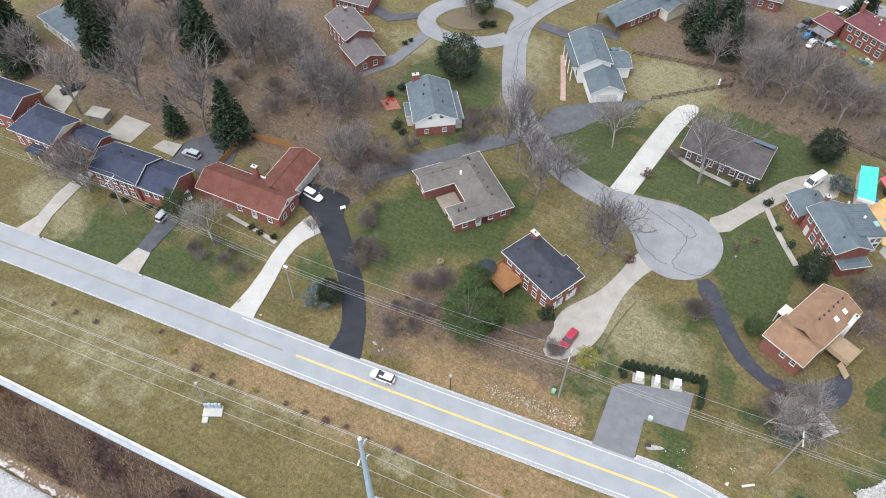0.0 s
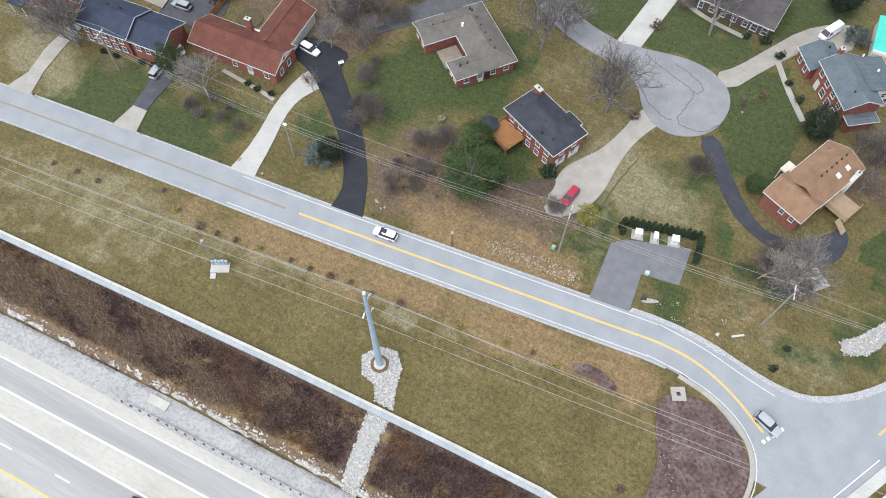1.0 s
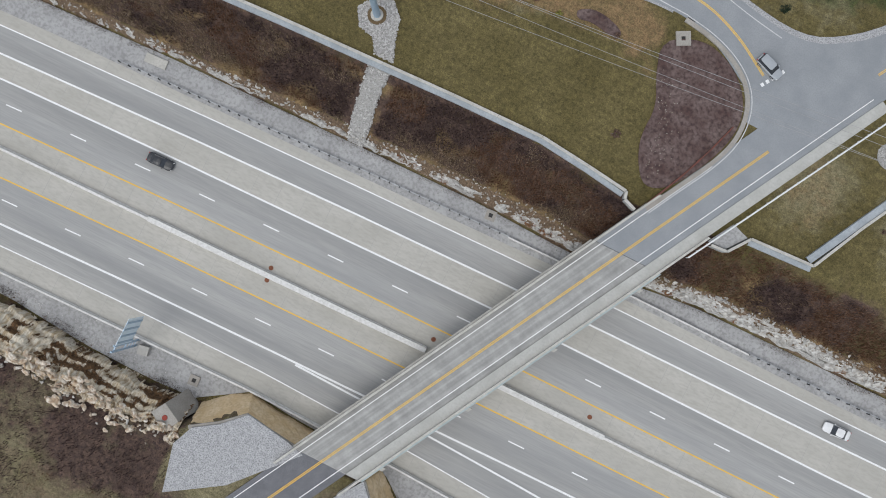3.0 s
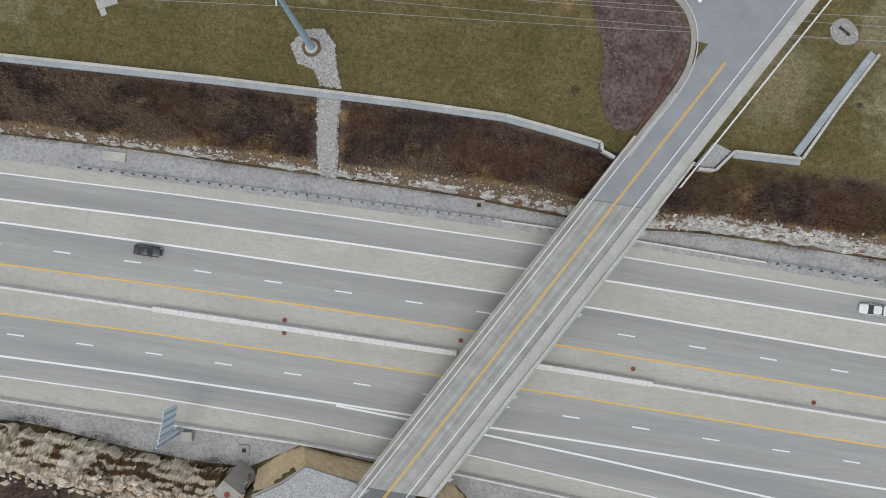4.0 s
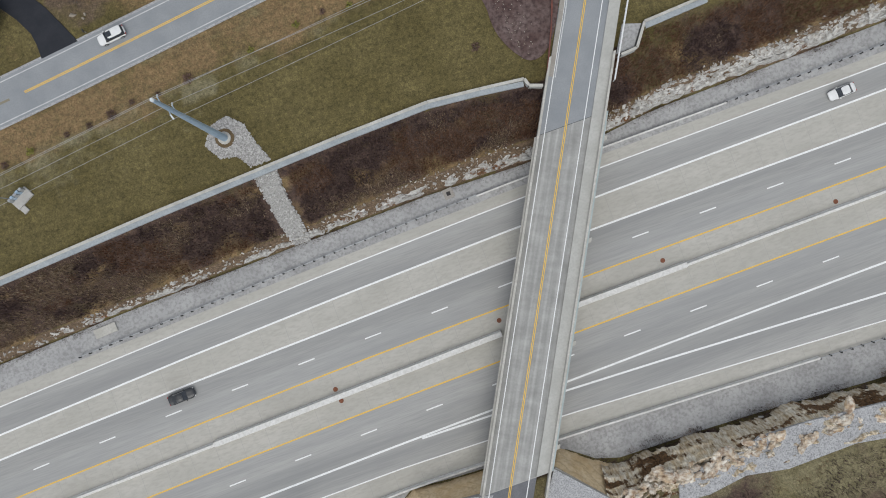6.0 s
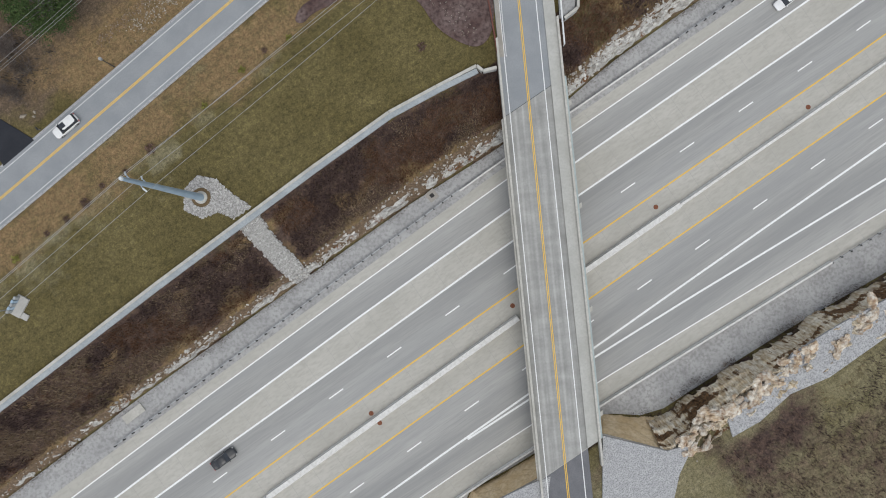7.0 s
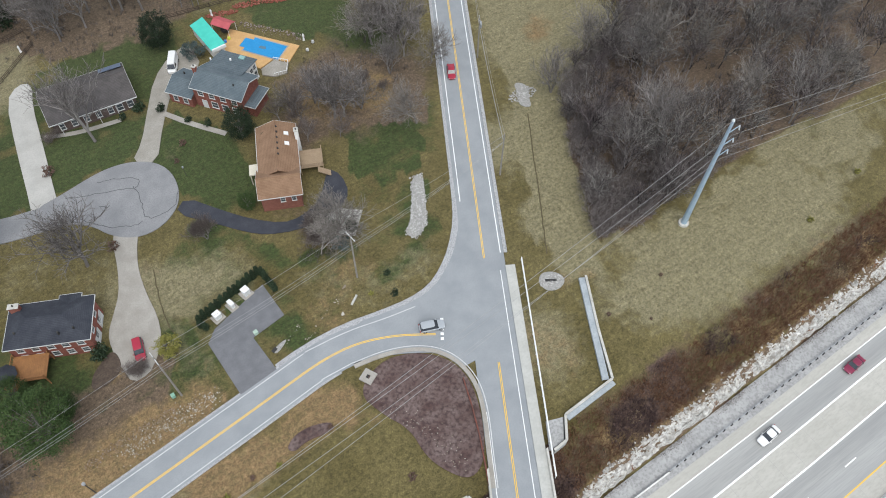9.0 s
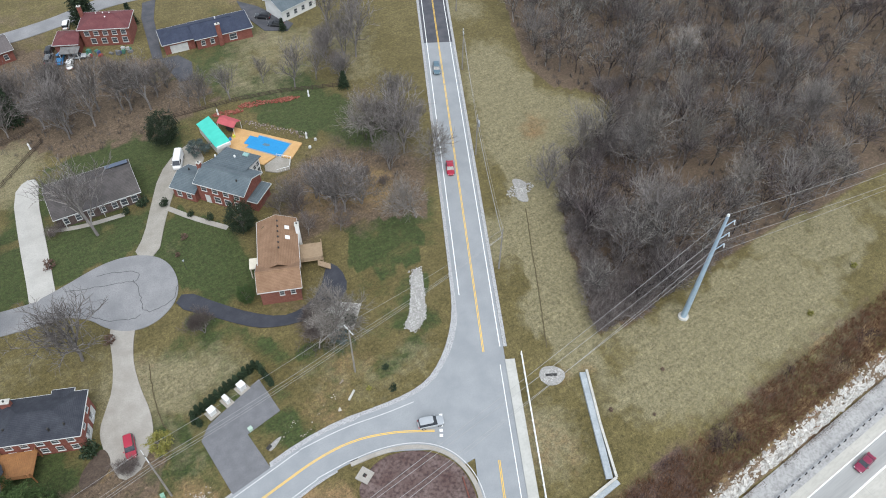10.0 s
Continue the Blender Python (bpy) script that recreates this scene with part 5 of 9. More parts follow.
def window(h, x, y, z, w, ht, face, name="window", door=False):
    """A window on the wall plane whose outward direction is face: 'x-', 'x+', 'y-' or 'y+'."""
    s = 1 if face[1] == "+" else -1
    win = new(name)
    win.parent = h
    win.matrix_local = pose(x, y, z, 0, 0, {"y-": 0, "x+": 90, "y+": 180, "x-": 270}[face])
    part("frame", boxes((-w / 2 - .09, -.09, -.09, -w / 2, .02, ht + .09), (w / 2, -.09, -.09, w / 2 + .09, .02, ht + .09), (-w / 2, -.09, -.09, w / 2, .02, 0),
                        (-w / 2, -.09, ht, w / 2, .02, ht + .09), (-w / 2, -.07, ht * .48, w / 2, .02, ht * .48 + .05)), TRIM, win, "white frame")
    part("pane", boxes((-w / 2, -.04, 0, w / 2, .02, ht)), TRIM if door else GLASS, win, "white door leaf" if door else "")
    if not door:
        part("sill", boxes((-w / 2 - .14, -.15, -.17, w / 2 + .14, 0, -.092)), TRIM, win)
    return win


def windows(h, face, plane, a0, a1, n, z, w=1.0, ht=1.35):
    for i in range(n):
        a = a0 + (a1 - a0) * (i + .5) / n
        window(h, *((a, plane) if face[0] == "y" else (plane, a)), z, w, ht, face)


def shutters(h, face, plane, a0, a1, n, z, mat, w=1.0, ht=1.35):
    for i in range(n):
        a = a0 + (a1 - a0) * (i + .5) / n
        for d in (-w / 2 - .3, w / 2 + .3):
            s = -1 if face[1] == "-" else 1
            lo, hi = sorted((plane, plane + s * .05))
            part("shutter", boxes((a + d - .2, lo, z, a + d + .2, hi, z + ht) if face[0] == "y" else (lo, a + d - .2, z, hi, a + d + .2, z + ht)), mat, h)


def chimney(h, x, y, z0, z1, w=.9, d=.6, mat=None):
    c = part("chimney", boxes((x - w / 2, y - d / 2, z0, x + w / 2, y + d / 2, z1)), mat or BRICK, h, "brick chimney")
    part("cap", boxes((x - w / 2 - .08, y - d / 2 - .08, z1, x + w / 2 + .08, y + d / 2 + .08, z1 + .12)), CONCRETE, c, "pale cap")
    part("flue", tube(bmesh.new(), (x, y, z1 + .12), (x, y, z1 + .45), .16, .14, 8), DARK, c)


def vent(h, x, y, z, mat=None, r=.17):
    part("roof_vent", tube(bmesh.new(), (x, y, z - .45), (x, y, z + .42), max(r, .19), max(r, .19) * .9, 8), mat or DARK, h)


def deck(h, x0, y0, x1, y1, z, mat, rail=True):
    d = part("deck", boxes((x0, y0, z - .2, x1, y1, z - .04)), mat, h, "wooden deck")
    n = int((x1 - x0) / .3)
    for i in range(n):
        a = x0 + (x1 - x0) * i / n
        part("plank", boxes((a + .01, y0, z - .04, a + (x1 - x0) / n - .01, y1, z)), mat, d)
    for x in (x0 + .1, x1 - .1):
        for y in (y0 + .1, y1 - .1):
            part("post", boxes((x - .08, y - .08, -.3, x + .08, y + .08, z + (1.0 if rail else 0))), mat, d)
    if rail:
        part("railing", boxes((x0, y0, z + .9, x1, y0 + .1, z + 1.0), (x0, y0, z + .9, x0 + .1, y1, z + 1.0), (x1 - .1, y0, z + .9, x1, y1, z + 1.0),
                              *[(x0 + (x1 - x0) * i / 14, y0 + .02, z, x0 + (x1 - x0) * i / 14 + .07, y0 + .07, z + .9) for i in range(15)],
                              *[(x0 + .02, y0 + (y1 - y0) * i / 10, z, x0 + .07, y0 + (y1 - y0) * i / 10 + .07, z + .9) for i in range(11)]), mat, d)
    return d


# brick house with a long grey roof round a small court
h = thing("house", -59.8, 98.8, 0, -39, "single-storey red brick house with grey-brown shingle roof", "house", "houses")
wing(h, 0, 7.2, 18.2, 16.3, 2.9, "x", "hh", .42, BRICK, R_GREY)
wing(h, 0, 0, 6.9, 11.8, 2.9, "y", "gn", .38, BRICK, R_GREY)
wing(h, 12.9, 2.4, 18.2, 11.8, 2.9, "y", "hn", .38, BRICK, R_GREY)
windows(h, "y-", .44, .8, 6.2, 2, 1.0)
windows(h, "x-", .44, 1.5, 15, 4, 1.0)
windows(h, "x+", 17.76, 3.4, 15.5, 4, 1.0)
window(h, 17.76, 8.2, 0, .95, 2.05, "x+", "door", True)
windows(h, "y-", 2.84, 13.6, 17.6, 2, 1.1, .9, 1.1)
deck(h, 7.2, 2.6, 12.6, 7.2, .5, WOOD_GREY, False)
vent(h, 5.8, 9.2, 4.4, WHITE, .3)
for i in range(6):
    vent(h, 3.0 + i * 2.3, 12.6, 4.5)
for x, y in ((3.4, 3.4), (3.5, 5.8), (2, 12.6), (15.6, 4.4), (15.6, 6)):
    vent(h, x, y, 4.2, None, .13)

# two-storey brick house with a dark roof, deck and pavilion
h = thing("house", -31.9, 85.8, 0, -24, "two-storey red brick house with charcoal hipped roof", "house", "houses")
wing(h, 0, 0, 14.5, 8.9, 5.3, "x", "hh", .5, BRICK, R_BLACK)
wing(h, 8.4, 5, 12.2, 9.7, 5.3, "y", "nh", .45, BRICK, R_BLACK)
for z in (.8, 3.4):
    windows(h, "y-", .44, 1.0, 13.6, 5, z, 1.1, 1.3)
    windows(h, "x+", 14.06, 1.2, 7.6, 2, z, 1.0, 1.3)
    windows(h, "y+", 8.46, 1.0, 8, 3, z)
for y in (2.2, 5.8):
    window(h, 14.06, y + .6, 0, 2.4, 2.1, "x+", "garage_door", True)
chimney(h, 1.6, 7.4, 3, 7.4, 1.7, .9)
for x, y in ((6.9, 5), (2.2, 2.4), (9.5, 1.4), (12, 2.0)):
    vent(h, x, y, 6.6, WHITE if x == 6.9 else None, .28 if x == 6.9 else .14)
deck(h, .4, -4.6, 6.4, .3, 2.3, WOOD)
for i in range(8):
    part("step", boxes((-.2 - i * .28, -3.2, 2.0 - i * .25 - .1, .3 - i * .28, -1.6, 2.0 - i * .25)), WOOD, h, "wooden step")

# white house with blue-grey roof
h = thing("house", -66.4, 111.0, 0, 37, "white-gabled brick house with blue-grey shingle roof", "house", "houses")
wing(h, 0, 0, 10.5, 14.4, 4.4, "y", "gg", .45, BRICK, R_BLUE, SIDING)
wing(h, 9.0, 1.5, 12.2, 12, 2.9, "y", "nn", .12, SIDING, R_BLUE)
wing(h, -1.4, 4.0, 3, 9, 3.2, "x", "gn", .4, SIDING, R_BLUE)
part("upper_wall", boxes((.43, .41, 2.5, 10.07, .45, 4.4)), SIDING, h, "white siding above the brick")
windows(h, "y-", .4, 2.6, 8.0, 2, 5.0, .8, .9)
windows(h, "y-", .4, 1, 9.5, 2, .9, .9, .9)
for y in (5.2, 7.8):
    window(h, -.97, y, .9, 1.0, 1.5, "x-")
chimney(h, 2.4, 14.4, 0, 7.2, 1.6, .9)
vent(h, 4.0, 11, 6.4), vent(h, 3.4, 8, 6.2), vent(h, 7.2, 9, 6.0), vent(h, 7.6, 5, 6.0)

# white two-storey house with garage wing
h = thing("house", -34.4, 143.1, 0, 33.5, "two-storey white house with blue-grey roof and garage wing", "house", "houses")
wing(h, -1.9, 7.4, 6.8, 21, 5.4, "y", "gg", .42, SIDING, R_BLUE)
wing(h, -.5, -.5, 8.6, 9, 2.9, "y", "gn", .5, SIDING, R_BLUE)
wing(h, 5, 8.4, 12.4, 15.4, 3.2, "x", "ng", .3, SIDING, R_BLUE)
window(h, 4.0, -.04, 0, 4.8, 2.2, "y-", "garage_door", True)
windows(h, "x-", -1.46, 8.5, 20, 4, 3.3)
windows(h, "x-", -1.46, 8.5, 20, 4, .8)
windows(h, "x+", 11.96, 9.2, 14.6, 4, .8, .9, 1.6)
for y in (9, 12, 15, 18):
    part("column", tube(bmesh.new(), (-3.2, y, -.2), (-3.2, y, 4.9), .14, .12, 8), WHITE, h, "white porch column")
part("porch_roof", boxes((-3.5, 8, 4.9, -1.4, 19, 5.1)), R_BLUE, h)
for i in range(4):
    vent(h, 3.6, 12 + i * 1.6, 6.6)

# brick house north-west with garage
h = thing("house", -107.8, 135.8, 0, -31, "two-storey brick house with purplish-grey roof and garage", "house", "houses")
wing(h, 0, 0, 12.4, 8.6, 4.8, "x", "gg", .45, BRICK_DARK, R_DUSK)
wing(h, 11, -1.2, 20.6, 7.4, 2.9, "x", "ng", .4, BRICK_DARK, R_DUSK)
windows(h, "y-", .44, 1, 11, 4, 3.0), windows(h, "y-", .44, 1, 11, 4, .7)
windows(h, "x+", 20.16, 0, 6, 2, 1.0)
chimney(h, 2.6, 5, 4, 7.6), vent(h, 6, 2.6, 6.0), vent(h, 9, 2.4, 5.9)

h = thing("house", -113.5, 146.2, 0, 6, "brick ranch house with purplish-grey roof", "house", "houses")
wing(h, 0, 0, 12, 8, 3, "x", "gg", .4, BRICK, R_DUSK)
windows(h, "y-", .44, 1, 11, 4, .9)

h = thing("house", -38.2, 172.2, 0, 62, "brick ranch house with blue-grey roof and carport", "house", "houses")
wing(h, 3.5, 0, 20, 8, 3, "x", "ng", .4, BRICK, R_BLUE)
wing(h, 16, -3, 24, 9.5, 3, "y", "gg", .4, CREAM, R_BLUE)
prism(bm := bmesh.new(), [(-.5, 0, 3), (3.6, 0, 3), (3.6, 4, 4.6), (-.5, 4, 4.6)], [(-.5, 0, 3.16), (3.6, 0, 3.16), (3.6, 4, 4.76), (-.5, 4, 4.76)])
part("carport_roof", bm, R_BLUE, h)
prism(bm := bmesh.new(), [(-.5, 8, 3), (3.6, 8, 3), (3.6, 4, 4.6), (-.5, 4, 4.6)], [(-.5, 8, 3.16), (3.6, 8, 3.16), (3.6, 4, 4.76), (-.5, 4, 4.76)])
part("carport_roof", bm, R_BLUE, h)
for y in (.4, 7.6):
    part("carport_post", boxes((-.3, y - .15, -.2, 0, y + .15, 3)), BRICK, h)
windows(h, "y-", .44, 5, 16, 4, .9)

SHEET_GREY = shade("grey_sheet_roofing", (.15, .145, .14), (.20, .195, .19), .8, (.11, .11, .105), 3.0, .5, .7)

# house with maroon roof
h = thing("house", 14.8, 200.7, 0, -27, "brick house with maroon shingle roof above a cluttered yard", "house", "houses")
wing(h, 0, 0, 13.8, 9.0, 5.2, "x", "hh", .42, BRICK, R_MAROON)
wing(h, -6.6, -3.3, .44, 3.8, 3.0, "x", "hn", .40, BRICK, R_MAROON)
windows(h, "y-", .44, 1, 13.2, 5, 3.3, 1.2, 1.2)
windows(h, "y-", .44, 2, 13.2, 4, .8, 1.3, 1.5)
windows(h, "y-", -2.86, -5.6, -.2, 2, .9)
chimney(h, .2, 7.0, 2, 8.4, .9, .8)
for x, y in ((4.6, 5.6), (6.4, 5.8), (8.2, 5.6), (7.4, 3.6)):
    vent(h, x, y, 6.6, WHITE, .14)
part("carport_roof", boxes((-4.4, -6.6, 2.4, .6, -3.2, 2.55)), SHEET_GREY, h, "flat grey sheet roof")
for x in (-4.2, .4):
    part("carport_post", boxes((x - .06, -6.5, -.2, x + .06, -6.38, 2.4)), WHITE, h)

# dark ranch house
h = thing("house", -9.6, 135.0, 0, -5, "dark brick ranch house with brown-black roof and white windows", "house", "houses")
wing(h, 0, 0, 18.8, 12.2, 2.9, "x", "gg", .42, BRICK_BROWN, R_BROWN)
windows(h, "y-", .44, 1, 14, 5, .7, 1.0, 1.5)
windows(h, "y-", .44, 13.6, 18.2, 2, .6, 1.2, 1.7)
prism(bm := bmesh.new(), [(13.4, 8.9, 4.78), (18.4, 8.9, 4.78), (18.4, 11.4, 3.72), (13.4, 11.4, 3.72)], [(13.4, 8.9, 4.86), (18.4, 8.9, 4.86), (18.4, 11.4, 3.8), (13.4, 11.4, 3.8)])
part("roof_panel", bm, PANEL_BLUE, h, "blue-grey solar panels")
for x in (2, 6, 10, 14):
    part("porch_post", boxes((x - .06, -.6, -.2, x + .06, -.48, 2.8)), TRIM, h)
vent(h, 9, 4.4, 4.7)

TURQ_PALE = shade("pale_green_glass", (.20, .34, .33), (.26, .40, .38), 1.0, rough=.3)

# two-storey brick house by the pool
h = thing("house", 18.7, 125.0, 0, -53, "two-storey red brick house with blue-grey roof", "house", "houses")
wing(h, -1.3, 1.8, 11.5, 10.2, 5.3, "x", "gg", .44, BRICK, R_BLUE)
wing(h, -7.4, .8, -.8, 8.8, 2.9, "x", "gn", .40, BRICK, R_BLUE)
wing(h, 10.9, 3.0, 13.6, 9.6, 2.9, "y", "hh", .30, BRICK, R_BLUE)
windows(h, "y-", 2.24, -.4, 10.6, 4, 3.5, 1.2, 1.2)
windows(h, "y-", 2.24, 2.6, 10.4, 3, .7, 1.5, 1.6)
window(h, 1.4, 2.24, 0, 1.1, 2.1, "y-", "door", True)
windows(h, "y-", 1.24, -6.6, -1.6, 2, .8)
chimney(h, -1.4, 5.6, 2, 8.2, .8, .8)
part("rear_wall", boxes((-.2, 9.7, -.3, 8.0, 14.6, 4.9)), SIDING, h, "white boarded rear wing")
prism(bm := bmesh.new(), [(-.6, 8.0, 6.35), (8.4, 8.0, 6.35), (8.4, 15.1, 5.0), (-.6, 15.1, 5.0)], [(-.6, 8.0, 6.5), (8.4, 8.0, 6.5), (8.4, 15.1, 5.15), (-.6, 15.1, 5.15)])
rear = part("roof", bm, R_BLUE, h, "low blue-grey metal roof with standing seams")
for k in range(14):
    x = -.4 + k * .66
    prism(bm := bmesh.new(), [(x, 8.0, 6.5), (x + .05, 8.0, 6.5), (x + .05, 15.1, 5.15), (x, 15.1, 5.15)], [(x, 8.0, 6.55), (x + .05, 8.0, 6.55), (x + .05, 15.1, 5.2), (x, 15.1, 5.2)])
    part("seam", bm, R_BLUE, rear)
prism(bm := bmesh.new(), [(8.0, 9.8, 4.9), (8.0, 14.6, 4.9), (8.0, 9.8, 5.95)], [(7.8, 9.8, 4.9), (7.8, 14.6, 4.9), (7.8, 9.8, 5.95)])
part("gable", bm, SIDING, h)
windows(h, "x+", 8.0, 10.2, 14.4, 3, .7, 1.0, 1.9)
windows(h, "x+", 8.0, 10.2, 14.4, 3, 3.2, 1.0, 1.2)
vent(h, 3.4, 12.2, 5.8, WHITE, .25), vent(h, -.6, 10.6, 6.1, WHITE, .2), vent(h, 8.4, 4.6, 6.7), vent(h, -5.4, 6.4, 4.2)
part("roof_light", boxes((4.6, 13.4, 5.3, 5.9, 14.4, 5.75)), TURQ_PALE, h, "pale green roof light")

# tan-roofed house
h = thing("house", 18.7, 92.0, 0, -23, "brick and wood house with tan shingle roof and deck", "house", "houses")
wing(h, .4, 5.0, 8.8, 18.7, 4.6, "y", "ng", .42, BRICK_DARK, R_TAN)
wing(h, 0, 0, 8.8, 7.6, 4.2, "x", "gg", .5, BRICK_DARK, R_TAN)
windows(h, "y-", .44, 3.6, 8, 2, 2.4, .8, 1.2)
windows(h, "x-", .84, 9, 17.6, 3, 2.2)
for i in range(6):
    vent(h, 4.9, 9.4 + i * 1.5, 6.3)
for y in (12.2, 15.0):
    prism(bm := bmesh.new(), [(6.3, y, 5.75), (7.2, y, 5.37), (7.2, y + .9, 5.37), (6.3, y + .9, 5.75)], [(6.3, y, 5.95), (7.2, y, 5.57), (7.2, y + .9, 5.57), (6.3, y + .9, 5.95)])
    part("skylight", bm, WHITE, h, "pale roof light")
chimney(h, 8.9, 14.6, 0, 7.2, .8, 1.0, SIDING)
deck(h, 8.6, 8.6, 13.4, 13.4, 2.0, WOOD_TAN)
for i in range(8):
    part("step", boxes((12.2 + i * .3, 7.2, 1.8 - i * .22 - .1, 12.6 + i * .3, 8.6, 1.8 - i * .22)), WOOD_TAN, h, "wooden step")
part("porch_canopy", boxes((-1.6, 7.6, 2.9, .8, 10.4, 3.1)), CREAM, h, "cream porch canopy")
for x, y in ((-1.4, 7.8), (-1.4, 10.2)):
    part("porch_post", boxes((x - .1, y - .1, -.2, x + .1, y + .1, 2.9)), CREAM, h)

# red-roofed house
h = thing("house", -98.6, 71.6, 0, 3, "brick house with rust-red roof and cream gables", "house", "houses")
wing(h, 0, 0, 21.4, 8.6, 3.2, "x", "gg", .5, BRICK, R_RED, CREAM)
wing(h, 12.0, 6.0, 20.0, 19.4, 3.2, "y", "ng", .45, CREAM, R_RED, CREAM)
windows(h, "y-", .44, 9, 20.6, 3, .8), window(h, 14.6, .44, 0, 1.0, 2.1, "y-", "door", True)
windows(h, "x+", 20.96, 1.2, 7, 2, .9), window(h, 21.0, 4.2, 3.6, .9, 1.1, "x+")
for y in (9.4, 13.4):
    window(h, 19.56, y + .8, 0, 2.7, 2.2, "x+", "garage_door", True)
chimney(h, 10.6, 8.2, 2, 6.9, 1.2, .8)
part("parapet_wall", boxes((9.6, 8.6, -.2, 12.4, 9.0, 3.6)), SIDING, h, "white garden wall")

# navy-roofed brick row
h = thing("house", -120.8, 63.4, 0, 5, "two-storey brick house with navy roof and white gable strip", "house", "houses")
wing(h, 0, 0, 12.6, 9.4, 5.3, "x", "gg", .45, BRICK, R_NAVY, SIDING)
wing(h, 12.2, .4, 20.8, 9.6, 4.6, "x", "gg", .45, BRICK, R_NAVY)
for z in (.7, 3.3):
    windows(h, "y-", .44, .8, 11.6, 5, z, 1.0, 1.4)
    shutters(h, "y-", .44, .8, 11.6, 5, z, DARK)
windows(h, "y-", .84, 13, 20.2, 3, 2.4), shutters(h, "y-", .84, 13, 20.2, 3, 2.4, DARK)
vent(h, 5, 6, 7.2), vent(h, 8, 6, 7.2)

h = thing("house", -147.0, 64.4, 0, 3, "brick house with navy roof and attached garage", "house", "houses")
wing(h, 0, 0, 13.4, 9.6, 4.8, "x", "hg", .42, BRICK, R_NAVY, CREAM)
wing(h, 12.6, 4, 21, 10.4, 2.8, "x", "ng", .4, BRICK, R_NAVY)
windows(h, "y-", .44, 1, 12, 4, 1.0), windows(h, "y-", .44, 1, 12, 4, 3.2, 1.0, 1.1)
part("porch_roof", boxes((6.4, -2.4, 2.7, 10.4, .4, 2.9)), R_NAVY, h)
for x in (6.7, 10.1):
    part("porch_post", boxes((x - .1, -2.2, -.2, x + .1, -2.0, 2.7)), TRIM, h)

h = thing("house", -165.0, 66.0, 0, 5, "brick house with navy roof and white-framed windows", "house", "houses")
wing(h, 0, 0, 16, 10.5, 4.8, "x", "gg", .42, BRICK, R_NAVY)
windows(h, "y-", .44, 1, 15, 5, 1.0), windows(h, "x+", 15.56, 1, 9.6, 3, 2.0)

h = thing("house", -177.0, 100.4, 0, -13, "house with pale blue-grey roof among evergreens", "house", "houses")
wing(h, 0, 0, 17, 10, 3.4, "x", "hh", .4, SIDING, R_BLUE)
windows(h, "y-", .44, 1, 16, 4, .9)
part("roof_panel", boxes((9.2, 5.4, 5.0, 10.6, 6.6, 5.6)), PANEL_BLUE, h, "blue roof light box")

h = thing("house", 32.2, 183.6, 0, -9, "brick ranch house with navy roof and white garage door", "house", "houses")
wing(h, 8.6, 0, 25, 9.6, 3, "x", "nh", .42, BRICK, R_NAVY)
wing(h, 0, 1, 9.2, 9.4, 3, "x", "hn", .4, BRICK, R_NAVY)
window(h, 4.4, 1.44, 0, 4.6, 2.2, "y-", "garage_door", True)
windows(h, "y-", .44, 9.6, 14.6, 2, .9), windows(h, "y-", .44, 17.4, 21, 1, .7, 1.9, 1.6)
chimney(h, 15.6, -.1, 0, 6.6, 1.2, .8)
vent(h, 16, 6, 4.8, WHITE, .16)

h = thing("house", 66.6, 181.6, 0, 12, "white house with pale roof at the end of a drive", "house", "houses")
wing(h, 0, 0, 13, 9, 3.4, "x", "gg", .4, SIDING, R_BLUE)
windows(h, "y-", .44, 1, 12, 4, .9)
h = thing("house", -12.5, 203.6, 0, 4, "brick house with grey roof behind bare trees", "house", "houses")
wing(h, 0, 0, 11, 9, 3.2, "x", "gg", .42, BRICK, R_DUSK)
windows(h, "y-", .44, 1, 10, 3, .9)


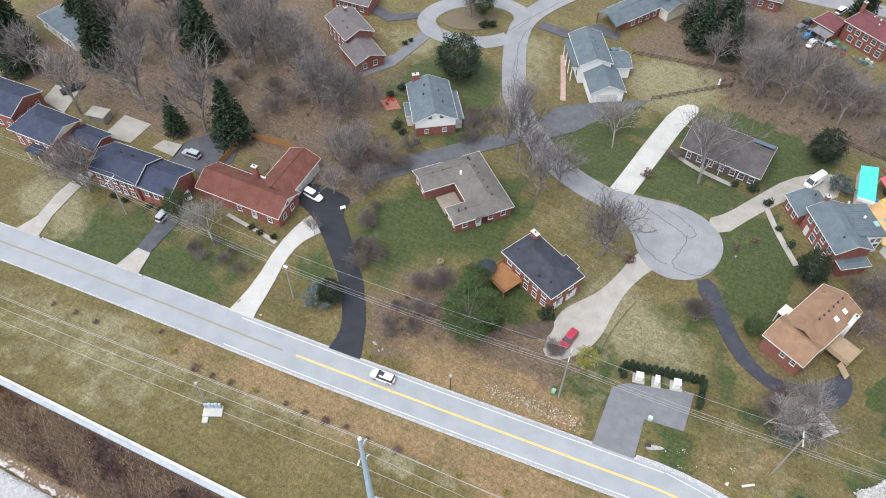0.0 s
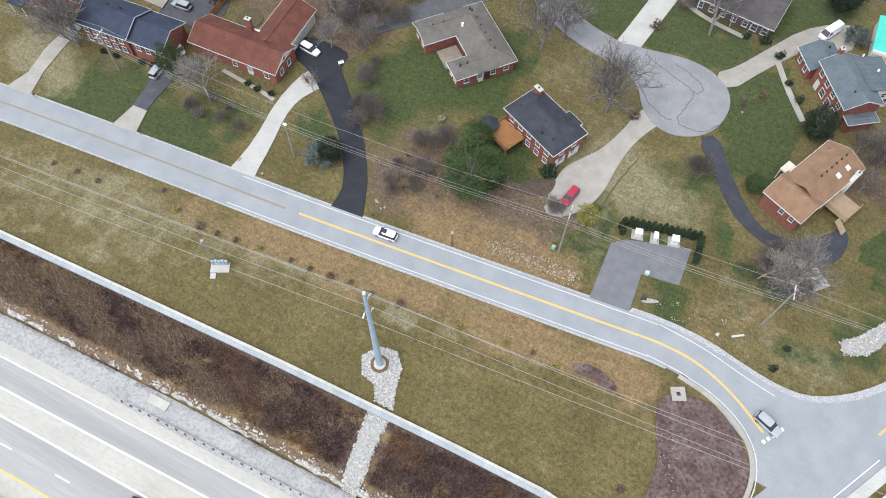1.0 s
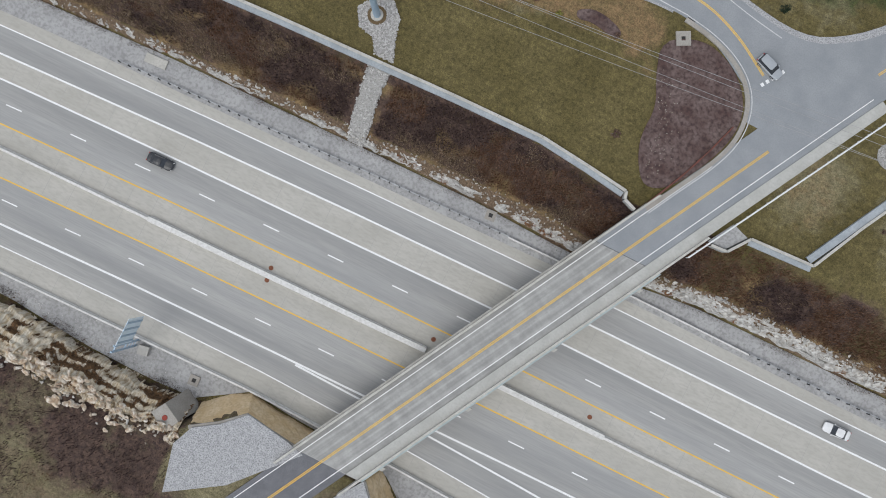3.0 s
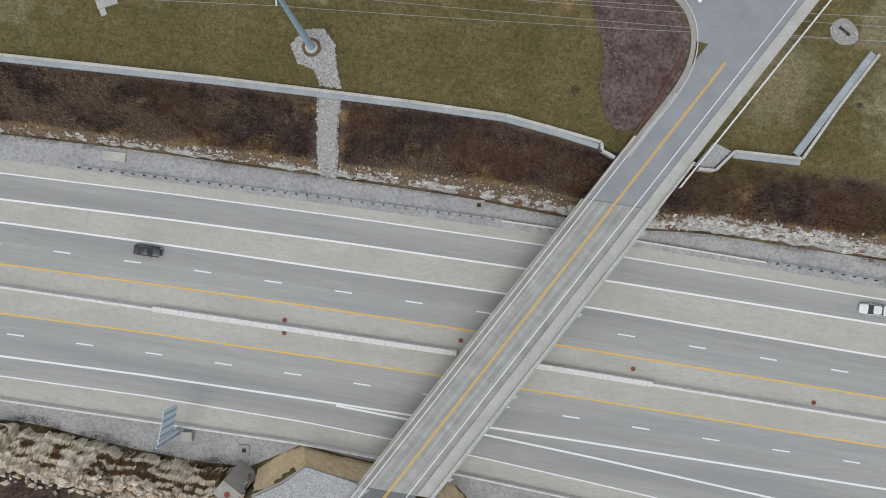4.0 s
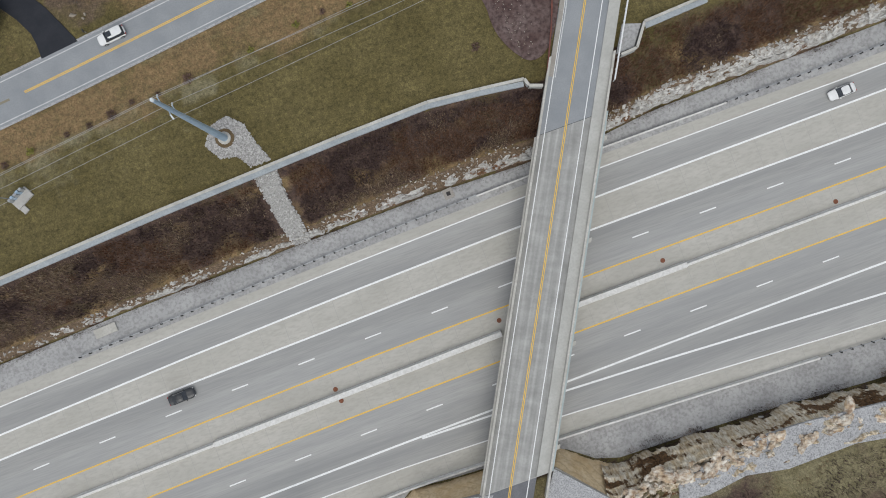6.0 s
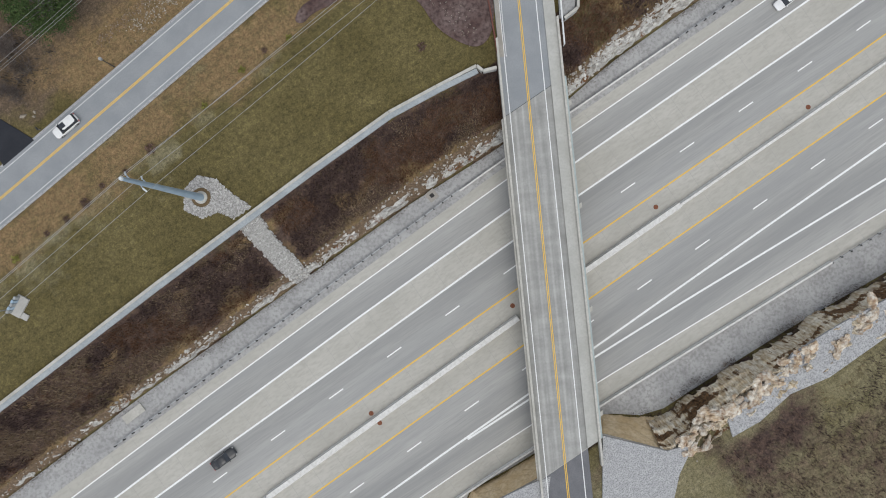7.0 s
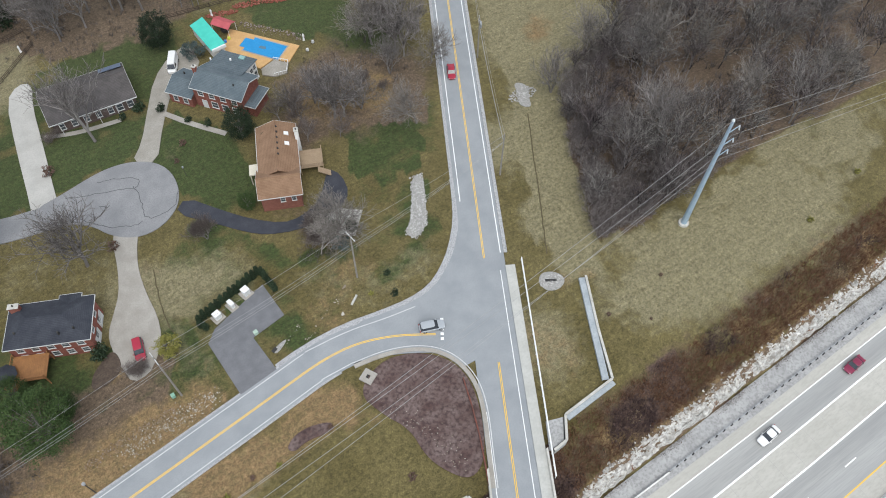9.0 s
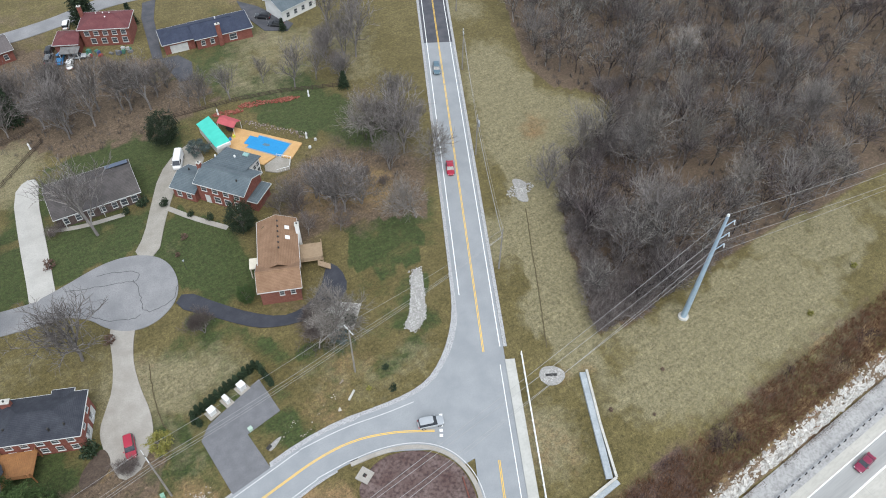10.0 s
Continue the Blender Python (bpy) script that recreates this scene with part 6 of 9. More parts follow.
# ---- trees and shrubs ----
def islands(name, c1, c2, c3, rough=.85, patch=0.0):
    """Bark or foliage whose pieces differ one by one."""
    m = bpy.data.materials.new(name)
    m.use_nodes = True
    n, l = m.node_tree.nodes, m.node_tree.links
    b = n["Principled BSDF"]
    b.inputs["Roughness"].default_value, b.inputs["Specular IOR Level"].default_value = rough, .2
    g = n.new("ShaderNodeNewGeometry")
    r = n.new("ShaderNodeValToRGB")
    r.color_ramp.elements[0].color, r.color_ramp.elements[1].color = (*c1, 1), (*c3, 1)
    e = r.color_ramp.elements.new(.5)
    e.color = (*c2, 1)
    l.new(g.outputs["Random Per Island"], r.inputs[0])
    o = n.new("ShaderNodeObjectInfo")
    mr = n.new("ShaderNodeMapRange")
    mr.inputs[3].default_value, mr.inputs[4].default_value = .8, 1.2
    l.new(o.outputs["Random"], mr.inputs[0])
    h = n.new("ShaderNodeHueSaturation")
    l.new(mr.outputs[0], h.inputs["Value"]), l.new(r.outputs[0], h.inputs["Color"])
    out = h.outputs[0]
    if patch:
        t = n.new("ShaderNodeTexNoise")
        t.inputs["Scale"].default_value, t.inputs["Detail"].default_value = patch, 4
        l.new(g.outputs["Position"], t.inputs["Vector"])
        r2 = n.new("ShaderNodeValToRGB")
        r2.color_ramp.elements[0].position, r2.color_ramp.elements[1].position = .36, .64
        r2.color_ramp.elements[0].color, r2.color_ramp.elements[1].color = (.55, .48, .50, 1), (1.25, 1.27, 1.2, 1)
        l.new(t.outputs["Fac"], r2.inputs[0])
        mx = n.new("ShaderNodeMix")
        mx.data_type, mx.blend_type = "RGBA", "MULTIPLY"
        mx.inputs[0].default_value = 1.0
        l.new(out, mx.inputs[6]), l.new(r2.outputs[0], mx.inputs[7])
        out = mx.outputs[2]
    l.new(out, b.inputs["Base Color"])
    return m


BARK = islands("grey_brown_bark", (.080, .070, .066), (.150, .134, .127), (.255, .236, .226))
BARK_LIMB = islands("grey_limb_bark", (.110, .098, .091), (.185, .168, .158), (.27, .25, .236))
BARK_PALE = islands("pale_bark", (.12, .105, .095), (.20, .18, .163), (.31, .285, .26))
BARK_RED = islands("reddish_twigs", (.078, .062, .057), (.130, .106, .097), (.195, .166, .152))
NEEDLE = islands("dark_needles", (.018, .032, .018), (.028, .045, .024), (.042, .060, .032))
PINE = islands("pine_green", (.026, .046, .015), (.040, .066, .021), (.062, .094, .031))
HOLLY = islands("glossy_green", (.013, .024, .012), (.022, .036, .018), (.036, .052, .028), .55)
YELLOWGREEN = islands("olive_green", (.16, .155, .035), (.21, .20, .055), (.27, .245, .075))
BARK_WOOD = islands("woodland_bark", (.030, .027, .028), (.085, .077, .076), (.26, .246, .238), .9, .08)
BLUEGREEN = islands("blue_spruce", (.05, .075, .07), (.075, .10, .095), (.11, .135, .13))


def frustum(V, F, a, b, r0, r1, sides):
    d = b - a
    d = d / (np.linalg.norm(d) + 1e-9)
    u = np.cross(d, (0.31, 0.95, 0.02))
    u = u / (np.linalg.norm(u) + 1e-9)
    v = np.cross(d, u)
    k = len(V)
    for p, r in ((a, r0), (b, r1)):
        for i in range(sides):
            t = 2 * math.pi * i / sides
            V.append(tuple(p + r * (math.cos(t) * u + math.sin(t) * v)))
    for i in range(sides):
        j = (i + 1) % sides
        F.append((k + i, k + j, k + sides + j, k + sides + i))


def grow(rnd, V, F, p, d, length, rad, level, last, TV, TF, up, forks=(5, 4, 4, 3, 3)):
    """Grow a limb in two bent lengths and, from it, finer limbs; the first two levels belong to the trunk."""
    big = level <= 2
    vv, ff = (TV, TF) if big else (V, F)
    sides = 6 if level == 0 else 4 if level == 1 else 3
    n = 2 if level < last else 1
    pts = [p]
    for i in range(n):
        d = d + np.array([rnd.gauss(0, .10), rnd.gauss(0, .10), up * .10 + rnd.gauss(0, .06)])
        d = d / np.linalg.norm(d)
        q = pts[-1] + d * length / n
        frustum(vv, ff, pts[-1], q, rad * (1 - .4 * i / n), rad * (1 - .4 * (i + 1) / n), sides)
        pts.append(q)
    if level >= last:
        return
    kids = forks[min(level, 4)] + rnd.choice((0, 0, 1))
    for k in range(kids):
        t = .35 + .65 * (k + .6) / kids if level else .36 + .64 * (k + .8) / kids
        base = pts[0] + (pts[-1] - pts[0]) * t if t < .99 else pts[-1]
        ang = rnd.uniform(.42, .88) * (.8 if level == 0 else 1) if t < .95 else rnd.uniform(.1, .4)
        phi = k * 2.4 + rnd.uniform(-.5, .5)
        u = np.cross(d, (.2, .3, .9))
        u = u / (np.linalg.norm(u) + 1e-9)
        v = np.cross(d, u)
        nd = math.cos(ang) * d + math.sin(ang) * (math.cos(phi) * u + math.sin(phi) * v)
        nd = nd + np.array([0, 0, up * .25])
        nd = nd / np.linalg.norm(nd)
        grow(rnd, V, F, base, nd, length * (rnd.uniform(.72, .98) if level == 0 else rnd.uniform(.58, .8)), max(rad * (.64 if level else .62), .019), level + 1, last, TV, TF, up, forks)


def data_mesh(name, V, F, material):
    me = bpy.data.meshes.new(name)
    me.from_pydata(V, [], F)
    me.materials.append(material)
    return me


def bare_tree(seed, height, rad, last, bark, up, label, stems=1, forks=(5, 4, 4, 3, 3)):
    rnd = random.Random(seed)
    t = new("tree")
    tagged(t, label, "tree", "bare trees")
    V, F, TV, TF = [], [], [], []
    for s in range(stems):
        d = np.array([rnd.gauss(0, .05), rnd.gauss(0, .05), 1.0]) if stems == 1 else np.array([math.cos(s * 2.1) * .35, math.sin(s * 2.1) * .35, 1.0])
        grow(rnd, V, F, np.array([0, 0, -.4]), d / np.linalg.norm(d), height * .42, rad, 0, last, TV, TF, up, forks)
    new("trunk", data_mesh("trunk", TV, TF, BARK_PALE if bark is BARK_PALE else BARK_LIMB)).parent = t
    new("crown", data_mesh("crown", V, F, bark)).parent = t
    return t


def leafs(rnd, V, F, p, r, n, size, flat=.6):
    for _ in range(n):
        c = np.array([rnd.gauss(0, r * .5), rnd.gauss(0, r * .5), rnd.gauss(0, r * .5 * flat)]) + p
        a = np.array([rnd.gauss(0, 1), rnd.gauss(0, 1), rnd.gauss(0, .7)])
        a = a / (np.linalg.norm(a) + 1e-9) * size * rnd.uniform(.6, 1.3)
        b = np.cross(a, (rnd.gauss(0, 1), rnd.gauss(0, 1), rnd.gauss(0, 1)))
        b = b / (np.linalg.norm(b) + 1e-9) * size * .45
        k = len(V)
        V.extend((tuple(c - a), tuple(c + b), tuple(c + a), tuple(c - b)))
        F.append((k, k + 1, k + 2, k + 3))


def conifer(seed, height, width, mat, label, whorls=26, tip=1.0):
    rnd = random.Random(seed)
    t = tagged(new("evergreen_tree"), label, "tree", "evergreens")
    V, F, TV, TF = [], [], [], []
    frustum(TV, TF, np.array([0, 0, -.3]), np.array([0, 0, height * .95]), width * .07, .04, 7)
    for i in range(whorls):
        f = (i + .5) / whorls
        z = height * (.06 + .93 * f)
        reach = width * .5 * (1 - f) ** (.8 * tip) * rnd.uniform(.8, 1.15)
        m = max(5, int(13 * (1 - f * .6)))
        for k in range(m):
            phi = k * 2 * math.pi / m + i * .9 + rnd.uniform(-.2, .2)
            L = reach * rnd.uniform(.75, 1.15)
            for s in range(4):
                g = (s + 1) / 4
                p = np.array([math.cos(phi) * L * g, math.sin(phi) * L * g, z - L * g * .18])
                leafs(rnd, V, F, p, .22 + .1 * L, 5, .10 + .02 * height, .5)
    new("trunk", data_mesh("trunk", TV, TF, BARK)).parent = t
    new("crown", data_mesh("crown", V, F, mat)).parent = t
    return t


def round_evergreen(seed, height, width, mat, label, clumps=150, low=.12, size=.2, name="evergreen_tree", cat="tree", group="evergreens", per=26):
    rnd = random.Random(seed)
    t = tagged(new(name), label, cat, group)
    V, F, TV, TF = [], [], [], []
    frustum(TV, TF, np.array([0, 0, -.3]), np.array([0, 0, height * .6]), width * .04, width * .015, 6)
    for i in range(clumps):
        a, b = rnd.uniform(0, 2 * math.pi), rnd.uniform(-1, 1)
        rr = rnd.uniform(.55, 1) ** .5 * rnd.uniform(.85, 1.1)
        q = math.sqrt(1 - b * b)
        p = np.array([math.cos(a) * q * rr * width * .46, math.sin(a) * q * rr * width * .46, height * (low + (1 - low) * (.5 + .46 * b * rr))])
        if i % 9 == 0:
            frustum(TV, TF, np.array([0, 0, height * .3]), p, width * .012, .02, 4)
        p = p * (1 + .26 * noise.noise(Vector(p) * (5.5 / width) + Vector((seed, 0, 0))))
        leafs(rnd, V, F, p, width * .075 + .1, per, size, .7)
    new("trunk", data_mesh("trunk", TV, TF, BARK)).parent = t
    new("crown", data_mesh("crown", V, F, mat)).parent = t
    return t


def put(ob, spots, label=""):
    """Stand ob on the first spot and copies on the others: (x, y, scale, turn)."""
    for i, (x, y, s, r) in enumerate(spots):
        m = pose(x, y, land(x, y), 0, 0, r) @ Matrix.Diagonal((s, s, s * (.92 + .16 * ((i * 37) % 10) / 10), 1))
        if i == 0:
            ob.matrix_world = m
            first = m
        else:
            o = copy_thing(ob, m @ Matrix.Diagonal((1 / ob.scale[0], 1 / ob.scale[1], 1 / ob.scale[2], 1)))


rt = random.Random(11)


def scatter(cx, cy, rx, ry, n, s0, s1):
    out = []
    for _ in range(n):
        a, q = rt.uniform(0, 6.283), math.sqrt(rt.random())
        out.append((cx + rx * q * math.cos(a), cy + ry * q * math.sin(a), rt.uniform(s0, s1), rt.uniform(0, 360)))
    return out


T1 = bare_tree(1, 16.5, .30, 5, BARK, .85, "tall bare winter tree with grey-brown twigs", forks=(5, 4, 3, 3, 2))
T2 = bare_tree(2, 14.5, .30, 5, BARK, .5, "spreading bare winter tree with fine grey twigs", forks=(6, 4, 3, 3, 2))
T3 = bare_tree(3, 12, .22, 5, BARK_PALE, .4, "bare pale-barked tree with crooked limbs")
T4 = bare_tree(4, 9, .16, 5, BARK_RED, .8, "dense bare ornamental tree with reddish-brown twigs")
T5 = bare_tree(5, 13, .20, 5, BARK, .75, "many-stemmed bare tree with upright limbs", 3, (4, 4, 3, 2, 2))
T6 = bare_tree(6, 5, .07, 4, BARK_RED, .6, "leafless thicket shrub with tangled twigs", 4)
yards = scatter(-140, 112, 26, 9, 6, .7, .95) + scatter(-90, 110, 6, 7, 4, .6, .85) + scatter(-112, 122, 12, 6, 4, .6, .85) + scatter(-152, 126, 26, 14, 8, .7, 1.0)
south_yards = scatter(-4, 176, 9, 8, 6, .6, .85) + scatter(-20, 193, 10, 8, 7, .8, 1.1)
near = scatter(70, 160, 5, 12, 5, .6, .9)
FENCE_ROW = [(29.9, 160.1, .5, 0), (32.4, 159, .56, 40), (33.8, 158.9, .46, 90), (39.8, 156.9, .6, 200), (50, 159, .45, 130), (56.1, 152.6, .75, 20), (62.5, 152.8, .55, 70), (67.6, 148, .5, 300)]
BACK_YARD = [(10.1, 170.8, .85, 0), (17.2, 166.9, .95, 70), (-5.4, 181.3, .9, 140), (4.2, 177.8, .8, 210), (24.5, 168.4, .7, 20), (28, 170.8, .6, 110), (21.4, 164.4, .9, 250), (.9, 164.1, .8, 330)]
POOL_SIDE = [(43.5, 106.9, .95, 0), (49.9, 106.1, .7, 40), (36.2, 112.9, .6, 80), (42.1, 113.3, .75, 120), (62.6, 123, .95, 160), (61, 112.2, .7, 200), (66.9, 115.4, .8, 240), (74.2, 120.6, .6, 280), (72.9, 129.3, .8, 320),
             (76.3, 156, .95, 30), (80.3, 166, 1.0, 60), (74.9, 169.9, .95, 90)]
WEST_YARD = [(-116.6, 115.8, .9, 0), (-110.3, 124.6, .9, 50), (-120, 127.8, .95, 100), (-142.4, 101.8, .9, 150), (-134.4, 103.5, .85, 200), (-86.4, 109.6, .85, 250), (-71.4, 95.9, .7, 300), (-73.2, 87, .55, 20), (-93.6, 110.5, .9, 70)]
put(T1, [(-45.9, 128.3, .85, 300), (-36.6, 113.4, .8, 210), (-77.0, 95.0, .7, 20), (-33.4, 107.9, .95, 20), (-41.8, 115.5, 1.0, 130), (-111, 89, 1.35, 60), (-2.8, 129.1, 1.15, 200), (65.7, 117.7, 1.0, 10), (-46, 118, .8, 70)] + [(-129.1, 88.3, 1.2, 15), (-141.9, 79.7, 1.1, 200), (-116.3, 119.6, .9, 80), (7.6, 165.7, .9, 40), (15.4, 168.4, .85, 110), (1.9, 165.9, .95, 250)] + yards[:11] + FENCE_ROW + BACK_YARD[::3] + POOL_SIDE[9:] + WEST_YARD[::2])
put(T2, [(-14.8, 99.1, 1.15, 0), (45.5, 106.1, .9, 30), (-30, 113, .8, 260), (-77, 161, .8, 30)] + [(-91.3, 109.3, .95, 10), (-162.8, 84.7, 1.0, 60)] + yards[11:22] + south_yards[:8] + BACK_YARD[1::3] + POOL_SIDE[0:9:2] + WEST_YARD[1::2])
put(T3, [(-87, 62.8, .95, 45), (-23.9, 130.7, .95, 10), (28.5, 79, 1.0, 170), (31.5, 82.5, .75, 60), (64, 125, 1.0, 80), (24, 77, .7, 250), (58, 95.8, 1.0, 60), (71, 110, .9, 140)])
put(T4, [(-121.9, 63.6, 1.25, 90), (-66, 88, .5, 0), (-70, 75, .55, 40), (37, 109.6, .9, 80), (42, 101.5, .8, 190), (33, 112.6, .7, 20), (35.5, 104, .7, 300)] + scatter(-84, 112, 6, 7, 4, .7, .95) + scatter(-71, 97, 4, 7, 4, .6, .85) + south_yards[8:12])
put(T5, [(-121, 61.6, 1.05, 0), (-126, 62.6, .8, 120), (-74, 99, .75, 40), (-66.0, 92, .55, 10), (88.5, 87, .8, 0)] + yards[22:] + south_yards[12:] + BACK_YARD[2::3] + POOL_SIDE[1:9:2] + near)
put(T6, scatter(-57.0, 75, 2.6, 4, 6, .6, .9) + scatter(-42.5, 66, 5, 5, 6, .5, .75) + scatter(-62.0, 83, 1.6, 5, 4, .5, .75) + scatter(-40, 76, 7, 3, 6, .5, .8) + scatter(-14.5, 72.6, 1.6, 1.0, 3, .4, .6)
    + scatter(-66, 102, 4, 5, 5, .6, .9) + scatter(-83, 60.5, 8, 3.5, 7, .4, .6) + scatter(26, 80.0, 3, 3.5, 4, .7, 1.0) + scatter(50, 110, 8, 6, 5, .5, .8)
    + scatter(-107, 104, 18, 8, 6, .8, 1.2) + scatter(69, 138, 3, 18, 8, .5, .85) + scatter(-9.5, 134, 1.5, 2, 2, .5, .6) + scatter(-53.5, 122, 4, 8, 7, .6, 1.0))

T7 = bare_tree(7, 6.4, .10, 5, BARK_RED, 1.1, "dense upright bare ornamental tree on the lawn", 3)
put(T7, [(7.0, 92.4, 1.0, 0)])
C1 = conifer(21, 19, 10.5, NEEDLE, "tall dark spruce with drooping boughs", 34)
put(C1, [(-103.4, 90.2, 1.02, 0), (-116.7, 85.6, .58, 80), (-129.6, 112.4, 1.1, 50), (-174, 90, 1.05, 100), (-166, 106, .95, 150), (-159, 107, .8, 10), (-181, 94, .9, 70), (-17, 178, .8, 30), (-12, 184, .95, 80), (-9, 178, .7, 10), (-137, 116, .9, 20), (19, 212, .8, 60), (-20, 186, .9, 200), (-167.4, 84.1, .9, 40), (-150.9, 97.1, 1.0, 160)])
C2 = conifer(22, 4.2, 2.2, NEEDLE, "small dark cone-shaped evergreen", 12)
put(C2, [(67, 145.8, 1.35, 0), (-34, 204, 1.6, 0), (30, 205, 1.6, 30), (65, 178.6, 1.0, 50)])
M1 = round_evergreen(23, 13.5, 11.5, HOLLY, "big dense dark evergreen with glossy leaves", 330, .04, .28)
put(M1, [(-67.4, 136.0, 1.0, 0), (24.2, 113.0, .58, 90), (20.1, 149.6, .68, 40), (27.6, 106.6, .42, 10), (-57.6, 62.6, .45, 30), (27.6, 80.4, .30, 50), (31.8, 78.6, .22, 120)])
P1 = round_evergreen(24, 13, 9, PINE, "soft green pine with open crown", 300, .06, .15, per=44)
put(P1, [(-30.4, 68.6, 1.3, 0), (-33.0, 77.5, .7, 200), (-97.4, 65.0, .72, 60), (17.0, 94.4, .42, 20), (-27, 71.5, .6, 130), (-74, 163, .9, 20)])
G1 = round_evergreen(25, 4.6, 4.8, YELLOWGREEN, "rounded yellow-green shrub tree beside the drive", 70, .05, .18)
put(G1, [(-8.4, 73.6, 1.0, 0)])
B1 = round_evergreen(26, 4.0, 5.6, BLUEGREEN, "blue-green spruce with spreading boughs", 70, .05, .2)
put(B1, [(-59.3, 61.8, 1.25, 0), (25.4, 141.8, 1.0, 90), (28.0, 76.4, .7, 40)])
S1 = round_evergreen(27, 1.1, 1.3, HOLLY, "small clipped dark evergreen shrub", 30, .05, .14, "shrub", "shrub", "shrubs", 12)
put(S1, [(32.3, 66.1, 1.0, 0), (31.2, 61.4, 1.1, 40), (-19.0, 79.4, 2.4, 20), (-96, 70.4, 1.0, 20), (8.4, 132.4, 2.0, 0), (4.5, 132.0, 1.3, 60), (16.2, 123.6, 1.2, 20), (12.4, 129.8, 1.5, 30), (19.4, 120.2, 1.3, 60), (-65, 110, 1.2, 0),
         (-79.2, 121.5, 1.6, 0), (-78.0, 125, 1.6, 40), (-72, 112.2, 2.0, 70), (-69.6, 111, 1.6, 10), (-77.2, 70.2, 1.1, 0), (-80.4, 69.8, 1.2, 0), (-83, 70.2, 1.2, 30), (-103, 64.6, 1.4, 0), (-106, 64.2, 1.2, 0), (-115, 62.8, 1.2, 0), (-112, 63.2, 1.2, 0), (-69.5, 160, 1.8, 0), (-71.5, 158.6, 2.0, 30), (-86.5, 141.5, 1.2, 0), (-85.8, 143.4, 1.0, 0)])
S2 = round_evergreen(28, .8, 1.0, YELLOWGREEN, "small yellow-green shrub in the grass", 24, .05, .12, "shrub", "shrub", "shrubs", 10)
put(S2, [(27.5, 63.9, 1.0, 0), (-77.3, 38.7, 1.4, 0), (-58.9, 39.4, 1.3, 40), (-19.2, 42.8, 1.1, 20), (-10.8, 44.2, 1.2, 0), (-1.5, 44.2, 1.1, 30), (110, 30, 1.3, 0), (128, 33, 1.3, 20)])
BR = islands("dead_brown_leaves", (.10, .06, .045), (.14, .09, .07), (.18, .12, .095))
S3 = round_evergreen(29, .8, 1.1, BR, "small bare purplish-brown shrub in the grass", 24, .05, .11, "shrub", "shrub", "shrubs", 10)
put(S3, [(-67.6, 38.2, 1.0, 0), (-63.7, 38.7, 1.1, 0), (-52.4, 40.0, .9, 0), (-48.4, 40.1, 1.0, 0), (-44.3, 40.5, 1.5, 0), (-30.5, 41.8, 1.6, 0), (-94.7, 36.7, 1.1, 0), (-99.7, 36.5, 1.0, 0), (-105.0, 35.9, 1.0, 0), (-82.2, 41.0, .9, 0),
         (-71.3, 37.9, 1.6, 0), (-40.5, 41.4, .9, 0), (-36, 41.2, .8, 0), (15.7, 30.7, 1.3, 0), (8.6, 45.2, 1.0, 0), (-6, 44.8, .9, 0), (12.6, 118, 1.4, 0), (-13.8, 125.5, 2.2, 0), (9.6, 114, 1.0, 0), (-9.1, 100.3, 2.0, 0), (62, 36, .8, 0), (76, 37, .7, 0), (68, 31, .6, 0)])

STRAWLEAF = islands("straw_blades", (.20, .165, .095), (.28, .235, .145), (.36, .31, .20))
S4 = round_evergreen(30, 1.3, 1.5, STRAWLEAF, "tan tuft of dry ornamental grass in the yard", 36, .02, .2, "ornamental_grass", "grass", "grass tufts", 14)
put(S4, [(-43.2, 81.2, 1.0, 0), (-44.0, 75.0, 1.15, 40), (-38, 84, .7, 10)])

# hedge round the cabinets: a row of small cone-shaped evergreens
HG = conifer(31, 2.7, 1.2, NEEDLE, "small evergreen of a clipped dark hedge", 9, .7)
tagged(HG, "", "hedge", "hedge evergreens")
row = [(-1.6 + i * 1.02, 76.0 + i * .27 + (.2 if i % 2 else 0), 1.0, i * 70) for i in range(14)] + [(12.4 + i * .12, 79.0 - i * 1.1, .95, i * 50) for i in range(5)] + [(-1.8 + i * .6, 75.0 - i * .9, .95, i * 50) for i in range(2)]
put(HG, row)

# ---- the woods east of the road ----
def wood_spots(n, gap, seed):
    rnd, out = random.Random(seed), []
    for _ in range(n * 30):
        x, y = rnd.uniform(72, 255), rnd.uniform(48, 250)
        if inside(x, y, WOOD_EDGE) and all((x - a) ** 2 + (y - b) ** 2 > gap * gap for a, b, _, _ in out):
            out.append((x, y, rnd.uniform(.8, 1.25), rnd.uniform(0, 360)))
            if len(out) >= n:
                break
    return out


